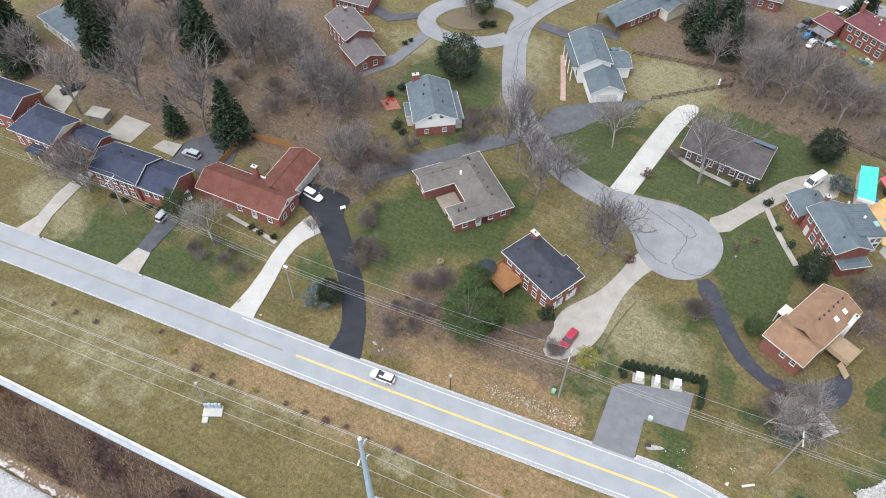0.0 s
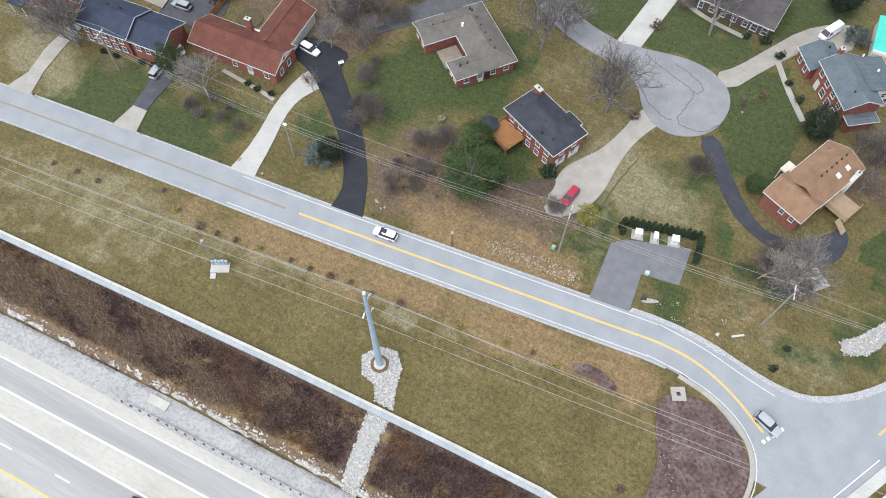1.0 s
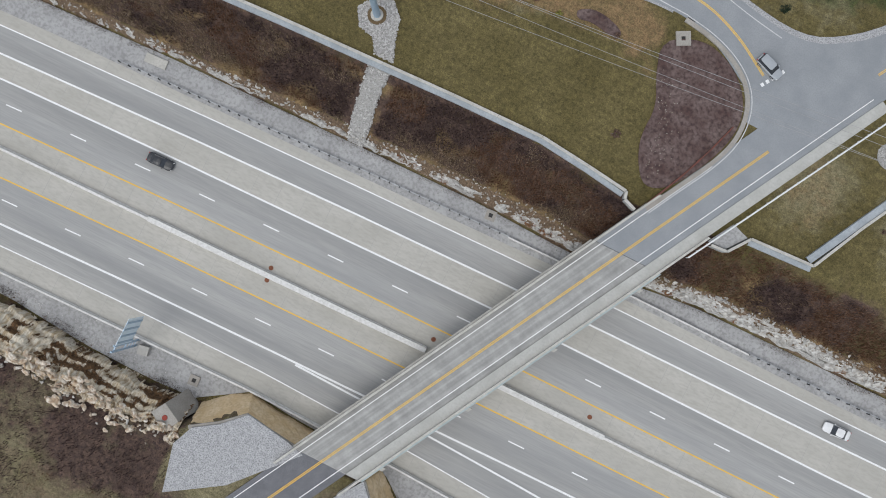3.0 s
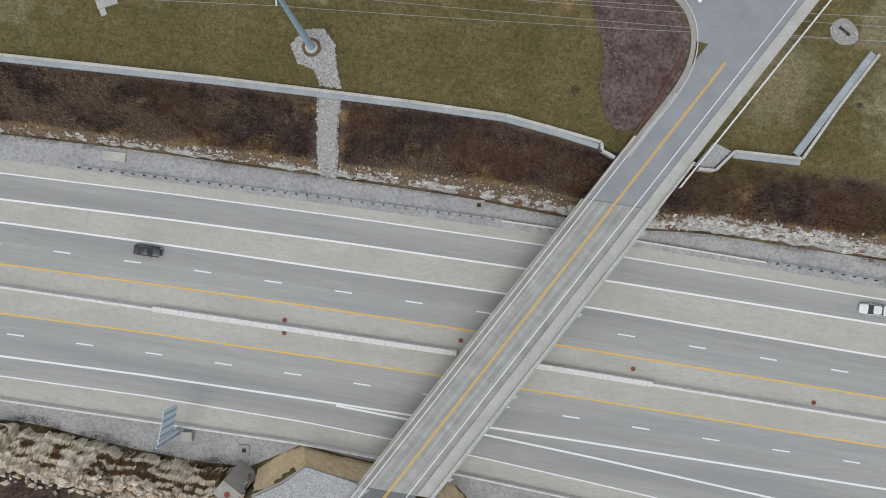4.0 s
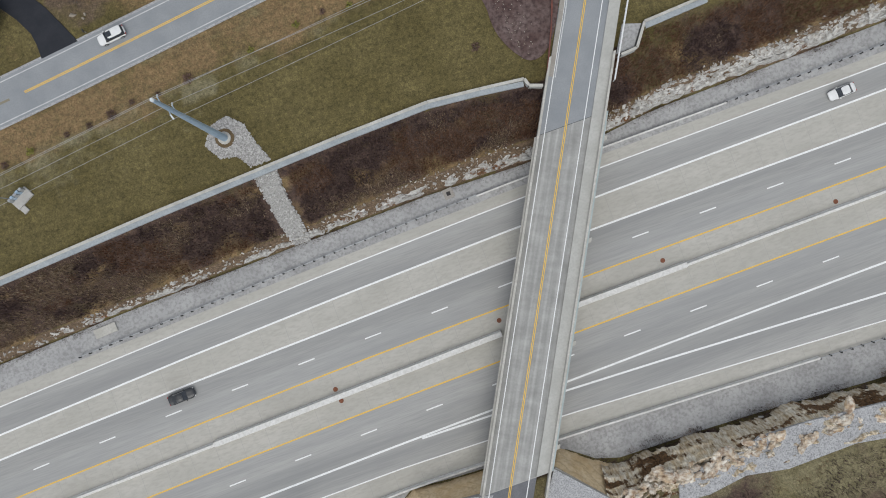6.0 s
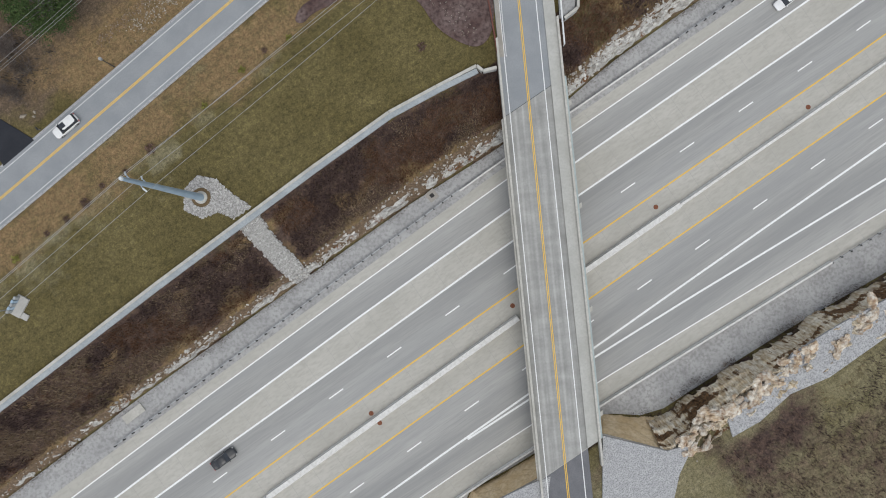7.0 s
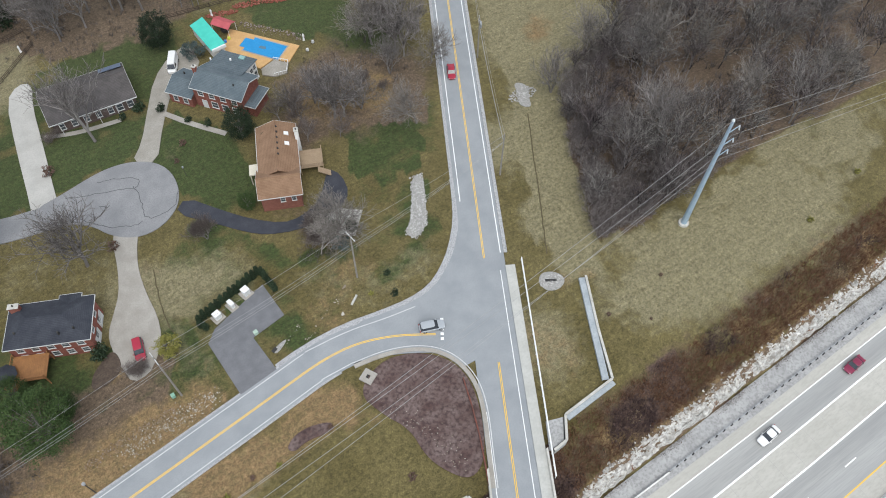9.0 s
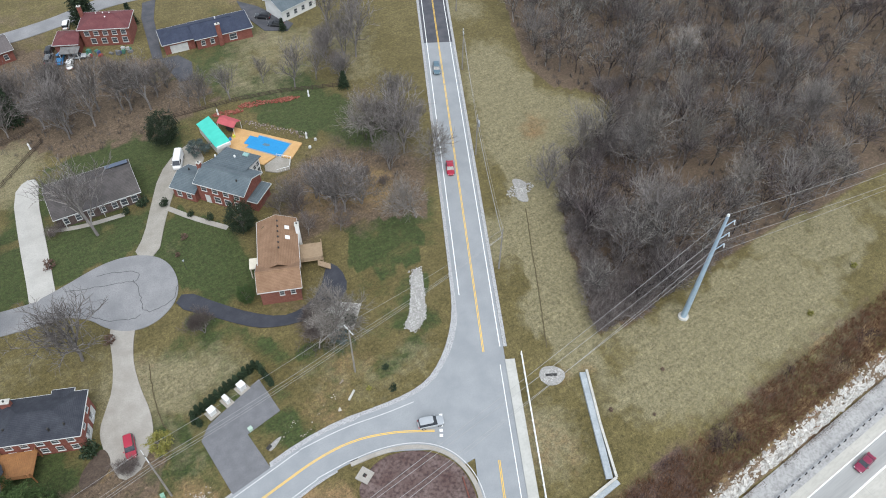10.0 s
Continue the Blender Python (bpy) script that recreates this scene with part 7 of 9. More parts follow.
def wood_mass():
    """The inner wood, where no tree can be told from the next: one mesh."""
    rnd = random.Random(77)
    kinds = []
    for seed, hgt in ((51, 13), (52, 11), (53, 12), (54, 7)):
        V, F, TV, TF = [], [], [], []
        grow(random.Random(seed), V, F, np.array([0, 0, -.3]), np.array([0, 0, 1.0]), hgt * .42, .15, 0, 4, TV, TF, .6)
        k = len(TV)
        kinds.append((np.array(TV + V), [tuple(f) for f in TF] + [tuple(i + k for i in f) for f in F]))
    AV, AF, base = [], [], 0
    for i, (x, y, s, r) in enumerate(wood_spots(520, 4.2, 5)):
        v, f = kinds[i % 4]
        c, sn = math.cos(radians(r)) * s, math.sin(radians(r)) * s
        AV.append(np.stack([v[:, 0] * c - v[:, 1] * sn + x, v[:, 0] * sn + v[:, 1] * c + y, v[:, 2] * s], 1))
        AF += [tuple(j + base for j in q) for q in f]
        base += len(v)
    me = data_mesh("woodland", np.concatenate(AV).tolist(), AF, BARK_WOOD)
    tagged(new("woodland", me), "dense leafless winter woodland with grey-brown twigs", "woods", kind="stuff")


def undergrowth():
    """Tangled shrubs along the wood's southern and western edge: one mesh."""
    rnd = random.Random(78)
    kinds = []
    for seed in (71, 72, 73):
        V, F, TV, TF = [], [], [], []
        for k in range(4):
            d = np.array([math.cos(k * 1.6 + seed) * .5, math.sin(k * 1.6 + seed) * .5, 1.0])
            grow(random.Random(seed * 9 + k), V, F, np.array([.3 * d[0], .3 * d[1], -.2]), d / np.linalg.norm(d), 1.5, .05, 0, 3, TV, TF, .5, (4, 3, 3))
        k = len(TV)
        kinds.append((np.array(TV + V), [tuple(f) for f in TF] + [tuple(i + k for i in f) for f in F]))
    AV, AF, base, n = [], [], 0, 0
    edge = WOOD_EDGE[4:19]
    while n < 330:
        a, b = rnd.choice(list(zip(edge, edge[1:])))
        p = a.lerp(b, rnd.random()) + Vector((rnd.gauss(0, 4.0), rnd.gauss(0, 4.0)))
        if n % 3 == 0:
            p = Vector((rnd.uniform(74, 98), rnd.uniform(49, 74)))
        if not inside(p.x, p.y, WOOD_EDGE):
            continue
        v, f = kinds[n % 3]
        s, r = rnd.uniform(.7, 1.5), rnd.uniform(0, 6.28)
        c, sn = math.cos(r) * s, math.sin(r) * s
        AV.append(np.stack([v[:, 0] * c - v[:, 1] * sn + p.x, v[:, 0] * sn + v[:, 1] * c + p.y, v[:, 2] * s], 1))
        AF += [tuple(j + base for j in q) for q in f]
        base, n = base + len(v), n + 1
    me = data_mesh("undergrowth", np.concatenate(AV).tolist(), AF, islands("mauve_thicket_twigs", (.085, .071, .068), (.150, .128, .122), (.245, .220, .210)))
    tagged(new("undergrowth", me), "tangled mauve-brown leafless shrubs along the wood", "undergrowth", kind="stuff")


wood_mass()
undergrowth()
put(bare_tree(61, 13, .2, 5, BARK, .6, "bare tree at the edge of the winter wood"), wood_spots(34, 9, 8))
put(bare_tree(62, 12, .22, 5, BARK_PALE, .5, "pale-limbed bare tree among the darker wood"), wood_spots(40, 11, 18))


# ---- poles, wires and roadside fittings ----
WIRE = shade("pale_wire", (.34, .335, .33), (.28, .28, .28), 1.0, rough=.5)
POLE = shade("grey_pole_wood", (.27, .25, .225), (.21, .195, .175), 1.0, (.15, .14, .12), 5.0, .5, .9)
INSUL = shade("grey_insulator", (.64, .68, .70), (.56, .60, .63), 2.0, rough=.4)


def steel_pole(x, y, h, turn, arms, label, reach=1.5, drop=1.5):
    p = thing("steel_pole", x, y, 0, turn, label, "pole", "steel transmission poles")
    bm = bmesh.new()
    tube(bm, (0, 0, 0), (0, 0, h), .62, .26, 12)
    part("shaft", bm, STEEL_BLUE, p, "tapered pale blue steel shaft")
    part("base", tube(bmesh.new(), (0, 0, -.3), (0, 0, .35), 1.05, 1.05, 16), CONCRETE, p, "round concrete foot")
    for side, z in arms:
        a = part("arm", tube(bmesh.new(), (side * .25, 0, z), (side * reach, 0, z + .35), .10, .07, 6), STEEL_BLUE, p)
        part("insulator", tube(bmesh.new(), (side * reach, 0, z + .35), (side * (reach + .5), 0, z - drop), .12, .12, 8), INSUL, a, "pale insulator string")
    part("cap", tube(bmesh.new(), (0, 0, h), (0, 0, h + .35), .3, .2, 8), INSUL, p)
    return p


steel_pole(-28.1, 30.7, 29.6, 96, ((1, 26.6), (-1, 24.4), (1, 21.5)), "tall pale blue steel pole on a stone collar", 1.0, .2)
steel_pole(88.2, 43.6, 29.6, 0, ((1, 26.4), (1, 23.2), (1, 20.2)), "tall pale blue steel pole in the grass", 2.9, 1.0)


def wire(a, b, sag, r=.028):
    bm = bmesh.new()
    a, b = Vector(a), Vector(b)
    n, side, rows = 14, Vector((b - a).to_2d().orthogonal().normalized().to_3d()), []
    for i in range(n + 1):
        p = a.lerp(b, i / n) - Vector((0, 0, sag * 4 * (i / n) * (1 - i / n)))
        rows.append([bm.verts.new(p + r * q) for q in (side, Vector((0, 0, 1)), -side, Vector((0, 0, -1)))])
    for p, q in zip(rows, rows[1:]):
        for i in range(4):
            bm.faces.new((p[i], p[(i + 1) % 4], q[(i + 1) % 4], q[i]))
    return single("power_line", bm, WIRE, "thin pale overhead wire between poles", "wire", "overhead wires")


for d1, d2, z1, z2 in ((0, 0, 29.9, 29.9), (1.5, 2.0, 26.4, 24.9), (-1.5, 2.0, 24.2, 21.7), (1.5, 2.0, 21.3, 18.7)):
    wire((-28.1 - d1 * .1, 30.7 + d1, z1), (88.2 + d2, 43.6, z2), 2.2)
    wire((-28.1 - d1 * .1, 30.7 + d1, z1), (-170, 17 + d1, z1), 2.6)
    wire((88.2 + d2, 43.6, z2), (235, 20 + d1, z1), 2.8)


def utility_pole(x, y, h, turn, label, arm=True, transformer=False, lean=0):
    p = thing("utility_pole", x, y, 0, turn, label, "pole", "wooden utility poles")
    part("shaft", tube(bmesh.new(), (0, 0, -.3), (0, 0, h), .19, .12, 8), POLE, p, "grey weathered shaft")
    if arm:
        a = part("crossarm", boxes((-.06, -1.3, h - .6, .06, 1.3, h - .46)), TRIM if not transformer else POLE, p, "pale crossarm")
        for d in (-1.2, -.4, .4, 1.2):
            part("insulator", tube(bmesh.new(), (0, d, h - .46), (0, d, h - .2), .06, .05, 6), INSUL, a)
    if transformer:
        for d in (-.45, 0, .45):
            part("transformer", tube(bmesh.new(), (.35, d, h - 2.3), (.35, d, h - 1.3), .22, .22, 10), STEEL, p, "grey transformer can")
    return p


utility_pole(-10.0, 64.6, 15.3, 8, "tall wooden utility pole with pale crossarm")
utility_pole(27.2, 68.6, 14.2, 8, "tall wooden utility pole with pale crossarm")
utility_pole(-64.6, 59.6, 10.2, 5, "slim wooden pole with a lamp head beside the drive", False)
utility_pole(-109.2, 60.5, 11.0, 5, "wooden utility pole on the lawn")
utility_pole(64.7, 73.9, 12.4, 0, "wooden utility pole on the grass verge", False)
utility_pole(81.1, 105.5, 11.3, -30, "wooden utility pole with transformer cans", True, True)
utility_pole(97.7, 135.3, 12.2, -30, "wooden utility pole with pale crossarm")
utility_pole(112.5, 160, 12, -30, "wooden utility pole with pale crossarm")
part("lamp_head", boxes((-64.95, 59.4, 10.1, -64.2, 59.8, 10.35)), WHITE, None).parent = None
tagged(bpy.data.objects["lamp_head"], "small white street lamp head on a pole", "lamp")
bpy.data.objects["lamp_head"].name = "street_lamp"
for off, z in ((1.2, 14.9), (-.4, 13.0), (-.9, 12.8), (-1.2, 12.6)):
    wire((-10, 64.6 + off, z), (27.2, 68.6 + off, z - .9), .7, .022)
    wire((-10, 64.6 + off, z), (-66, 60.5 + off, z - 3), 1.0, .022)
    wire((-66, 60.5 + off, z - 3), (-109.2, 60.5 + off, z - 3.6), .9, .022)
    wire((-109.2, 60.5 + off, z - 3.6), (-165, 56 + off, z - 3.6), 1.0, .022)
    wire((27.2, 68.6 + off, z - .9), (64.7, 73.9, z - 2.6), .8, .022)
    wire((81.1, 105.5, z - 3.6), (97.7, 135.3 + off * .6, z - 2.8), .8, .02)
    wire((64.7, 73.9, z - 2.6), (81.1, 105.5, z - 3.6), .8, .02)

# roadside lamp post
p = thing("lamp_post", -27.9, 56.6, 0, 0, "dark thin lamp post by the road", "lamp post")
part("shaft", tube(bmesh.new(), (0, 0, -.2), (0, 0, 4.6), .09, .07, 8), DARK, p)
part("head", tube(bmesh.new(), (0, 0, 4.6), (0, 0, 5.1), .22, .28, 8), STEEL, p, "pale lamp head")

# equipment rack on its slab
e = thing("equipment_rack", -63.0, 33.0, 0, 28, "metering equipment on a white concrete slab", "equipment")
part("slab", boxes((-1.7, -1.3, -.2, 1.7, .7, .22)), CONCRETE_WHITE, e, "white concrete slab")
part("step", boxes((-1.6, -2.5, -.2, -.6, -1.35, .12)), CONCRETE_WHITE, e)
for i in range(5):
    part("cabinet", boxes((-1.5 + i * .62, .15, .22, -1.0 + i * .62, .55, 1.5 + .15 * (i % 2))), STEEL_BLUE if i % 2 else STEEL, e, "pale blue-grey cabinet")
part("mast", tube(bmesh.new(), (-1.3, .9, -.2), (-1.3, .9, 8.0), .09, .06, 8), STEEL, e, "thin steel mast")
part("mast_head", boxes((-1.55, .65, 7.8, -1.05, 1.15, 8.2)), STEEL, e)

# utility cabinets by the hedge
for x, y, w, d, hh, t in ((1.5, 75.0, 1.2, 1.0, 1.5, 15), (4.6, 75.8, .65, 1.3, 1.4, 15), (8.0, 76.8, 1.2, 1.1, 1.6, 15)):
    c = thing("utility_cabinet", x, y, 0, t, "white metal utility cabinet on a concrete base", "cabinet", "utility cabinets")
    part("base", boxes((-w / 2 - .5, -d / 2 - .5, -.2, w / 2 + .5, d / 2 + .5, .12)), CONCRETE_TAN, c)
    part("body", boxes((-w / 2, -d / 2, .12, w / 2, d / 2, hh)), WHITE, c)
    part("lid", boxes((-w / 2 - .08, -d / 2 - .08, hh, w / 2 + .08, d / 2 + .08, hh + .1)), WHITE, c)
    part("door", boxes((-w / 2 + .1, -d / 2 - .03, .3, w / 2 - .1, -d / 2 - .002, hh - .15)), TRIM, c)
bm = boxes((-.35, -.3, 0, .35, .3, .8), (-.4, -.35, .8, .4, .35, .87))
single("pedestal_box", bm, shade("pale_green_box", (.40, .50, .42), (.34, .44, .37), 1.0), "pale green utility pedestal by the pad", "cabinet", "", pose(5.9, 68.2, 0, 0, 0, 10))
single("pedestal_box", boxes((-.3, -.3, 0, .3, .3, .8), (-.34, -.34, .8, .34, .34, .87)), shade("green_box", (.25, .42, .32), (.2, .36, .27), 1.0), "green utility pedestal beside the pole", "cabinet", "", pose(-11.2, 65.0, 0))


def drain_box(x, y, z, turn, label, w=2.0):
    d = thing("drain_box", x, y, z, turn, label, "drain", "drain boxes")
    part("slab", boxes((-w / 2, -w / 2, -.3, -.35, w / 2, .15), (.35, -w / 2, -.3, w / 2, w / 2, .15), (-.35, -w / 2, -.3, .35, -.35, .15), (-.35, .35, -.3, .35, w / 2, .15)), CONCRETE_TAN, d, "pale concrete surround")
    part("grate", boxes((-.35, -.35, -.25, .35, .35, -.05)), DARK, d, "dark iron grate")


drain_box(18.6, 49.8, .05, 28, "concrete drain inlet at the road corner", 2.4)
drain_box(3.6, 10.2, HZ + .05, 5, "concrete drain inlet at the foot of the rock", 1.8)
drain_box(-29.4, -38.4, HZ + .05, 5, "concrete drain inlet behind the barrier", 1.8)
single("concrete_pad", boxes((-2.0, -.8, -.2, 2.0, .8, .25)), CONCRETE, "pale concrete pad in the verge", "pad", "", pose(-60.4, 8.0, HZ, 0, 0, 3))
single("concrete_pad", boxes((-.9, -.8, -.2, .9, .8, .9)), CONCRETE_WHITE, "white concrete sign foundation block", "pad", "", pose(-39.4, -37.6, HZ, 0, 0, 10))
single("inlet_grate", boxes((-.7, -.25, 0, .7, .25, .03)), DARK, "dark street grate in the gutter", "drain", "", pose(18.4, 53.0, .05, 0, 0, -8))
single("drain_grate", boxes((-1.1, -.25, 0, 1.1, .25, .12)), DARK, "dark drain grate in stones", "drain", "", pose(57.6, 47.7, .02, 0, 0, -30))
single("pipe_mouth", boxes((-.5, -.3, 0, .5, .3, .25)), DARK, "dark culvert mouth among stones", "drain", "", pose(7.2, 63.4, .02, 0, 0, 20))
single("concrete_log", boxes((-1.1, -.18, 0, 1.1, .18, .3)), CONCRETE, "pale concrete post lying in the grass", "block", "", pose(24.2, 64.5, -.05, 0, 0, 35))
# rusty barrier rail on the mulch bed
bm = bmesh.new()
pts = [Vector(p) for p in ((32.2, 40.2), (30.6, 35.2), (28.6, 30.0), (26.6, 25.6), (25.2, 22.6))]
line_strip(bm, pts[:2] + pts[2:], -.12, .12, .75, .35)
for p in resample(pts, 1.9):
    box(bm, p.x - .08, p.y - .08, -.2, p.x + .08, p.y + .08, .8)
single("barrier_rail", bm, shade("rusted_steel", (.17, .06, .045), (.11, .05, .04), 1.0, rough=.8), "rust-brown weathered guardrail beside the road", "guardrail")

# back of a highway sign
s = thing("highway_sign", -40.9, -37.0, HZ, 90, "tall highway sign on steel posts beside the shoulder", "sign")
part("panel", boxes((.8, -.06, 4.0, 5.6, .0, 10.0)), shade("sign_aluminium", (.62, .70, .75), (.56, .65, .71), 1.0, rough=.5), s, "pale aluminium sign panel")
for x in (1.1, 2.3, 3.5, 4.7):
    part("stiffener", boxes((x, -.16, 4.0, x + .3, -.064, 10.0)), STEEL_BLUE, s)
for x in (-.5, .6):
    part("post", boxes((x - .13, .05, -.1, x + .13, .35, 9.8)), STEEL_BLUE, s)
for z in (5.0, 9.0):
    part("beam", boxes((-.6, .04, z, 5.4, .24, z + .25)), STEEL_BLUE, s)
for z in (1.2, 2.4, 3.6):
    part("brace", boxes((-.4, .1, z, .5, .2, z + .12)), STEEL_BLUE, s)


# ---- fences ----
FENCE_BROWN = shade("dark_fence_wood", (.085, .062, .048), (.06, .045, .036), 1.0, (.04, .03, .025), 4.0, .5, .9)

def fence(pts, h, mat, label, gap=2.4, rails=(.3, .7, 1.1), solid=False):
    f = thing("fence", 0, 0, 0, 0, label, "fence", "fences")
    line = []
    for a, b in zip(pts, pts[1:]):
        a, b = Vector(a), Vector(b)
        n = max(1, int((b - a).length / gap))
        line += [a.lerp(b, i / n) for i in range(n)]
    line.append(Vector(pts[-1]))
    for p in line:
        part("post", boxes((p.x - .06, p.y - .06, -.2, p.x + .06, p.y + .06, h + .08)), mat, f)
    for a, b in zip(line, line[1:]):
        if solid:
            part("board_panel", ribbon(bmesh.new(), offset([a, b], -.025), offset([a, b], .025), h, h + .1), mat, f)
        else:
            bm = bmesh.new()
            for z in rails:
                ribbon(bm, offset([a, b], -.03), offset([a, b], .03), z + .07, .14)
            part("rail", bm, mat, f)


fence([(-100.6, 80.5), (-101.4, 92.2), (-90.4, 94.2), (-84.4, 92.6)], 1.9, WOOD, "orange wooden privacy fence behind the house", 2.4, (), True)
fence([(-31.5, 166.8), (-5.5, 172.1), (-5.0, 166.3)], 1.3, FENCE_BROWN, "dark wooden rail fence round the back yard")
fence([(-21.2, 151.4), (-5.2, 166.0)], 1.3, FENCE_BROWN, "dark wooden rail fence round the back yard")
fence([(20, 158.6), (40.9, 155.6), (52.2, 152.6), (67.0, 146.2)], 1.4, FENCE_BROWN, "dark wooden rail fence behind the pool garden")


# ---- pool garden ----
TURQ = shade("turquoise_metal", (.075, .52, .42), (.06, .46, .37), .6, rough=.45)
PINKRED = shade("faded_red_canopy", (.45, .10, .11), (.36, .075, .085), .6, rough=.7)
PDECK = shade("tan_pool_deck", (.58, .36, .16), (.50, .30, .13), .6, (.42, .26, .12), 4.0, .4, .85)
COVER = shade("blue_pool_cover", (.022, .235, .50), (.03, .26, .54), .6, (.015, .19, .43), 3.0, .5, .55)
area("pool_deck", [(31.4, 139.0), (36.3, 146.2), (47.8, 131.8), (43.2, 128.1), (40.5, 130.9), (36.6, 129.8)], .1, PDECK, "tan paved deck round the swimming pool", "deck", 0, .3)
pl = thing("swimming_pool", 40.1, 135.9, .1, -54, "swimming pool under a bright blue cover", "pool")
part("cover", slab(bmesh.new(), [(-5.3, -1.5), (-3.9, -1.5), (-3.9, -2.4), (5.3, -2.4), (5.3, 2.4), (-3.2, 2.4), (-3.2, 1.6), (-5.3, 1.6)], .06, .1), COVER, pl, "bright blue cover")
part("coping", boxes((-4.2, -2.75, -.05, 5.65, -2.42, .03), (5.32, -2.4, -.05, 5.65, 2.75, .03), (-3.5, 2.42, -.05, 5.3, 2.75, .03)), CONCRETE_TAN, pl, "pale coping")
part("puddle", slab(bmesh.new(), [(-.9, -.3), (.2, -.6), (1.1, -.1), (.7, .5), (-.5, .4)], .075, .01), shade("wet_litter", (.10, .17, .19), (.05, .20, .36), 1.5, (.16, .14, .09), 4.0, .6, .3), pl, "shallow puddle with leaf litter")
sh = thing("shed", 30.3, 143.8, 0, 4, "white shed with turquoise metal roof by the pool", "shed")
part("wall", boxes((-1.5, -5.2, -.2, 1.5, 5.2, 2.6)), SIDING, sh)
prism(bm := bmesh.new(), [(-1.75, -5.6, 2.5), (1.75, -5.6, 3.3), (1.75, 5.6, 3.3), (-1.75, 5.6, 2.5)], [(-1.75, -5.6, 2.62), (1.75, -5.6, 3.42), (1.75, 5.6, 3.42), (-1.75, 5.6, 2.62)])
part("roof", bm, TURQ, sh, "bright turquoise metal roof")
part("roof_end", boxes((-1.75, -5.95, 2.4, 1.75, -5.62, 3.2)), WHITE, sh, "white roof end")
cn = thing("canopy", 35.2, 146.1, 0, -57, "faded red canopy over the pool seating", "canopy")
for k in (-1, 1):
    prism(bm := bmesh.new(), [(-2.5, 0, 3.1), (2.5, 0, 3.1), (2.5, k * 1.6, 2.4), (-2.5, k * 1.6, 2.4)], [(-2.5, 0, 3.16), (2.5, 0, 3.16), (2.5, k * 1.6, 2.46), (-2.5, k * 1.6, 2.46)])
    part("sheet", bm, PINKRED, cn)
    for x in (-2.3, 2.3):
        part("post", tube(bmesh.new(), (x, k * 1.5, -.1), (x, k * 1.5, 2.45), .05, .05, 6), WHITE, cn)
part("table", tube(bmesh.new(), (0, 0, .1), (0, 0, .75), .9, 1.0, 10), DARK, cn)
for x, y, c in ((33.6, 142.4, (.05, .2, .5)), (34.8, 142.9, (.6, .62, .08)), (48.6, 129.2, (.6, .6, .58)), (51, 131, (.5, .5, .48))):
    single("plastic_tub", tube(bmesh.new(), (0, 0, 0), (0, 0, .5), .4, .32, 10), shade("plastic", c, tuple(v * .8 for v in c), 1.0, rough=.5), "small coloured plastic pool toy tub", "tub", "", pose(x, y, .1))
for x, y in ((57.5, 147.5), (34.8, 153), (49.6, 133.0), (-8, 165.5)):
    st = bmesh.new()
    tube(st, (0, 0, -.1), (0, 0, .5), .3, .22, 8), tube(st, (0, 0, .5), (0, 0, 1.5), .16, .24, 8), tube(st, (0, 0, 1.5), (0, 0, 1.9), .2, .05, 8)
    single("statue", st, WHITE, "white garden statue on a plinth", "statue", "garden statues", pose(x, y, 0))

pr = thing("patio_railing", 0, 0, 0, 0, "white railing round the patio by the pool", "railing")
for a, b in zip([(40.4, 130.6), (42.9, 127.9), (41.1, 125.0)], [(42.9, 127.9), (41.1, 125.0), (38.2, 125.6)]):
    n = max(2, int(math.dist(a, b) / .9))
    part("rail", tube(bmesh.new(), (*a, 1.0), (*b, 1.0), .06, .06, 6), WHITE, pr)
    for i in range(n):
        q = Vector(a).lerp(Vector(b), i / n)
        part("baluster", tube(bmesh.new(), (*q, .1), (*q, 1.0), .045, .045, 5), WHITE, pr)

# pavilion on the wooden deck, patio chairs
g = thing("pavilion", -33.4, 82.6, 0, -24, "dark octagonal garden pavilion beside the deck", "pavilion")
bm = bmesh.new()
tube(bm, (0, 0, 3.3), (0, 0, 4.6), 2.1, .12, 8)
part("roof", bm, R_BLACK, g, "dark octagonal roof")
part("floor", tube(bmesh.new(), (0, 0, -.2), (0, 0, 1.6), 1.8, 1.8, 8), WOOD, g)
for i in range(8):
    a = i * math.pi / 4 + .39
    part("post", tube(bmesh.new(), (1.7 * math.cos(a), 1.7 * math.sin(a), 1.6), (1.7 * math.cos(a), 1.7 * math.sin(a), 3.35), .07, .07, 6), DARK, g)
area("patio", [(-80.4, 118.6), (-77.0, 116.2), (-74.4, 118.6), (-77.6, 121.2)], .12, shade("red_patio", (.35, .15, .11), (.28, .12, .09), 1.0), "red brick patio beside the house", "patio", 0, .3)


def chair(x, y, turn, mat, label):
    c = thing("garden_chair", x, y, .12, turn, label, "chair", "garden chairs")
    part("seat", boxes((-.3, -.3, .38, .3, .3, .45)), mat, c)
    part("backrest", boxes((-.3, .26, .45, .3, .33, 1.0)), mat, c)
    for a in (-.27, .27):
        for b in (-.27, .27):
            part("leg", boxes((a - .03, b - .03, 0, a + .03, b + .03, .38)), mat, c)


for i, (x, y) in enumerate(((-78.6, 119.6), (-77.6, 120.2), (-78.0, 118.2))):
    chair(x, y, i * 80, shade("red_chair", (.45, .03, .03), (.35, .03, .03), 1.0, rough=.5), "bright red garden chair on the patio")


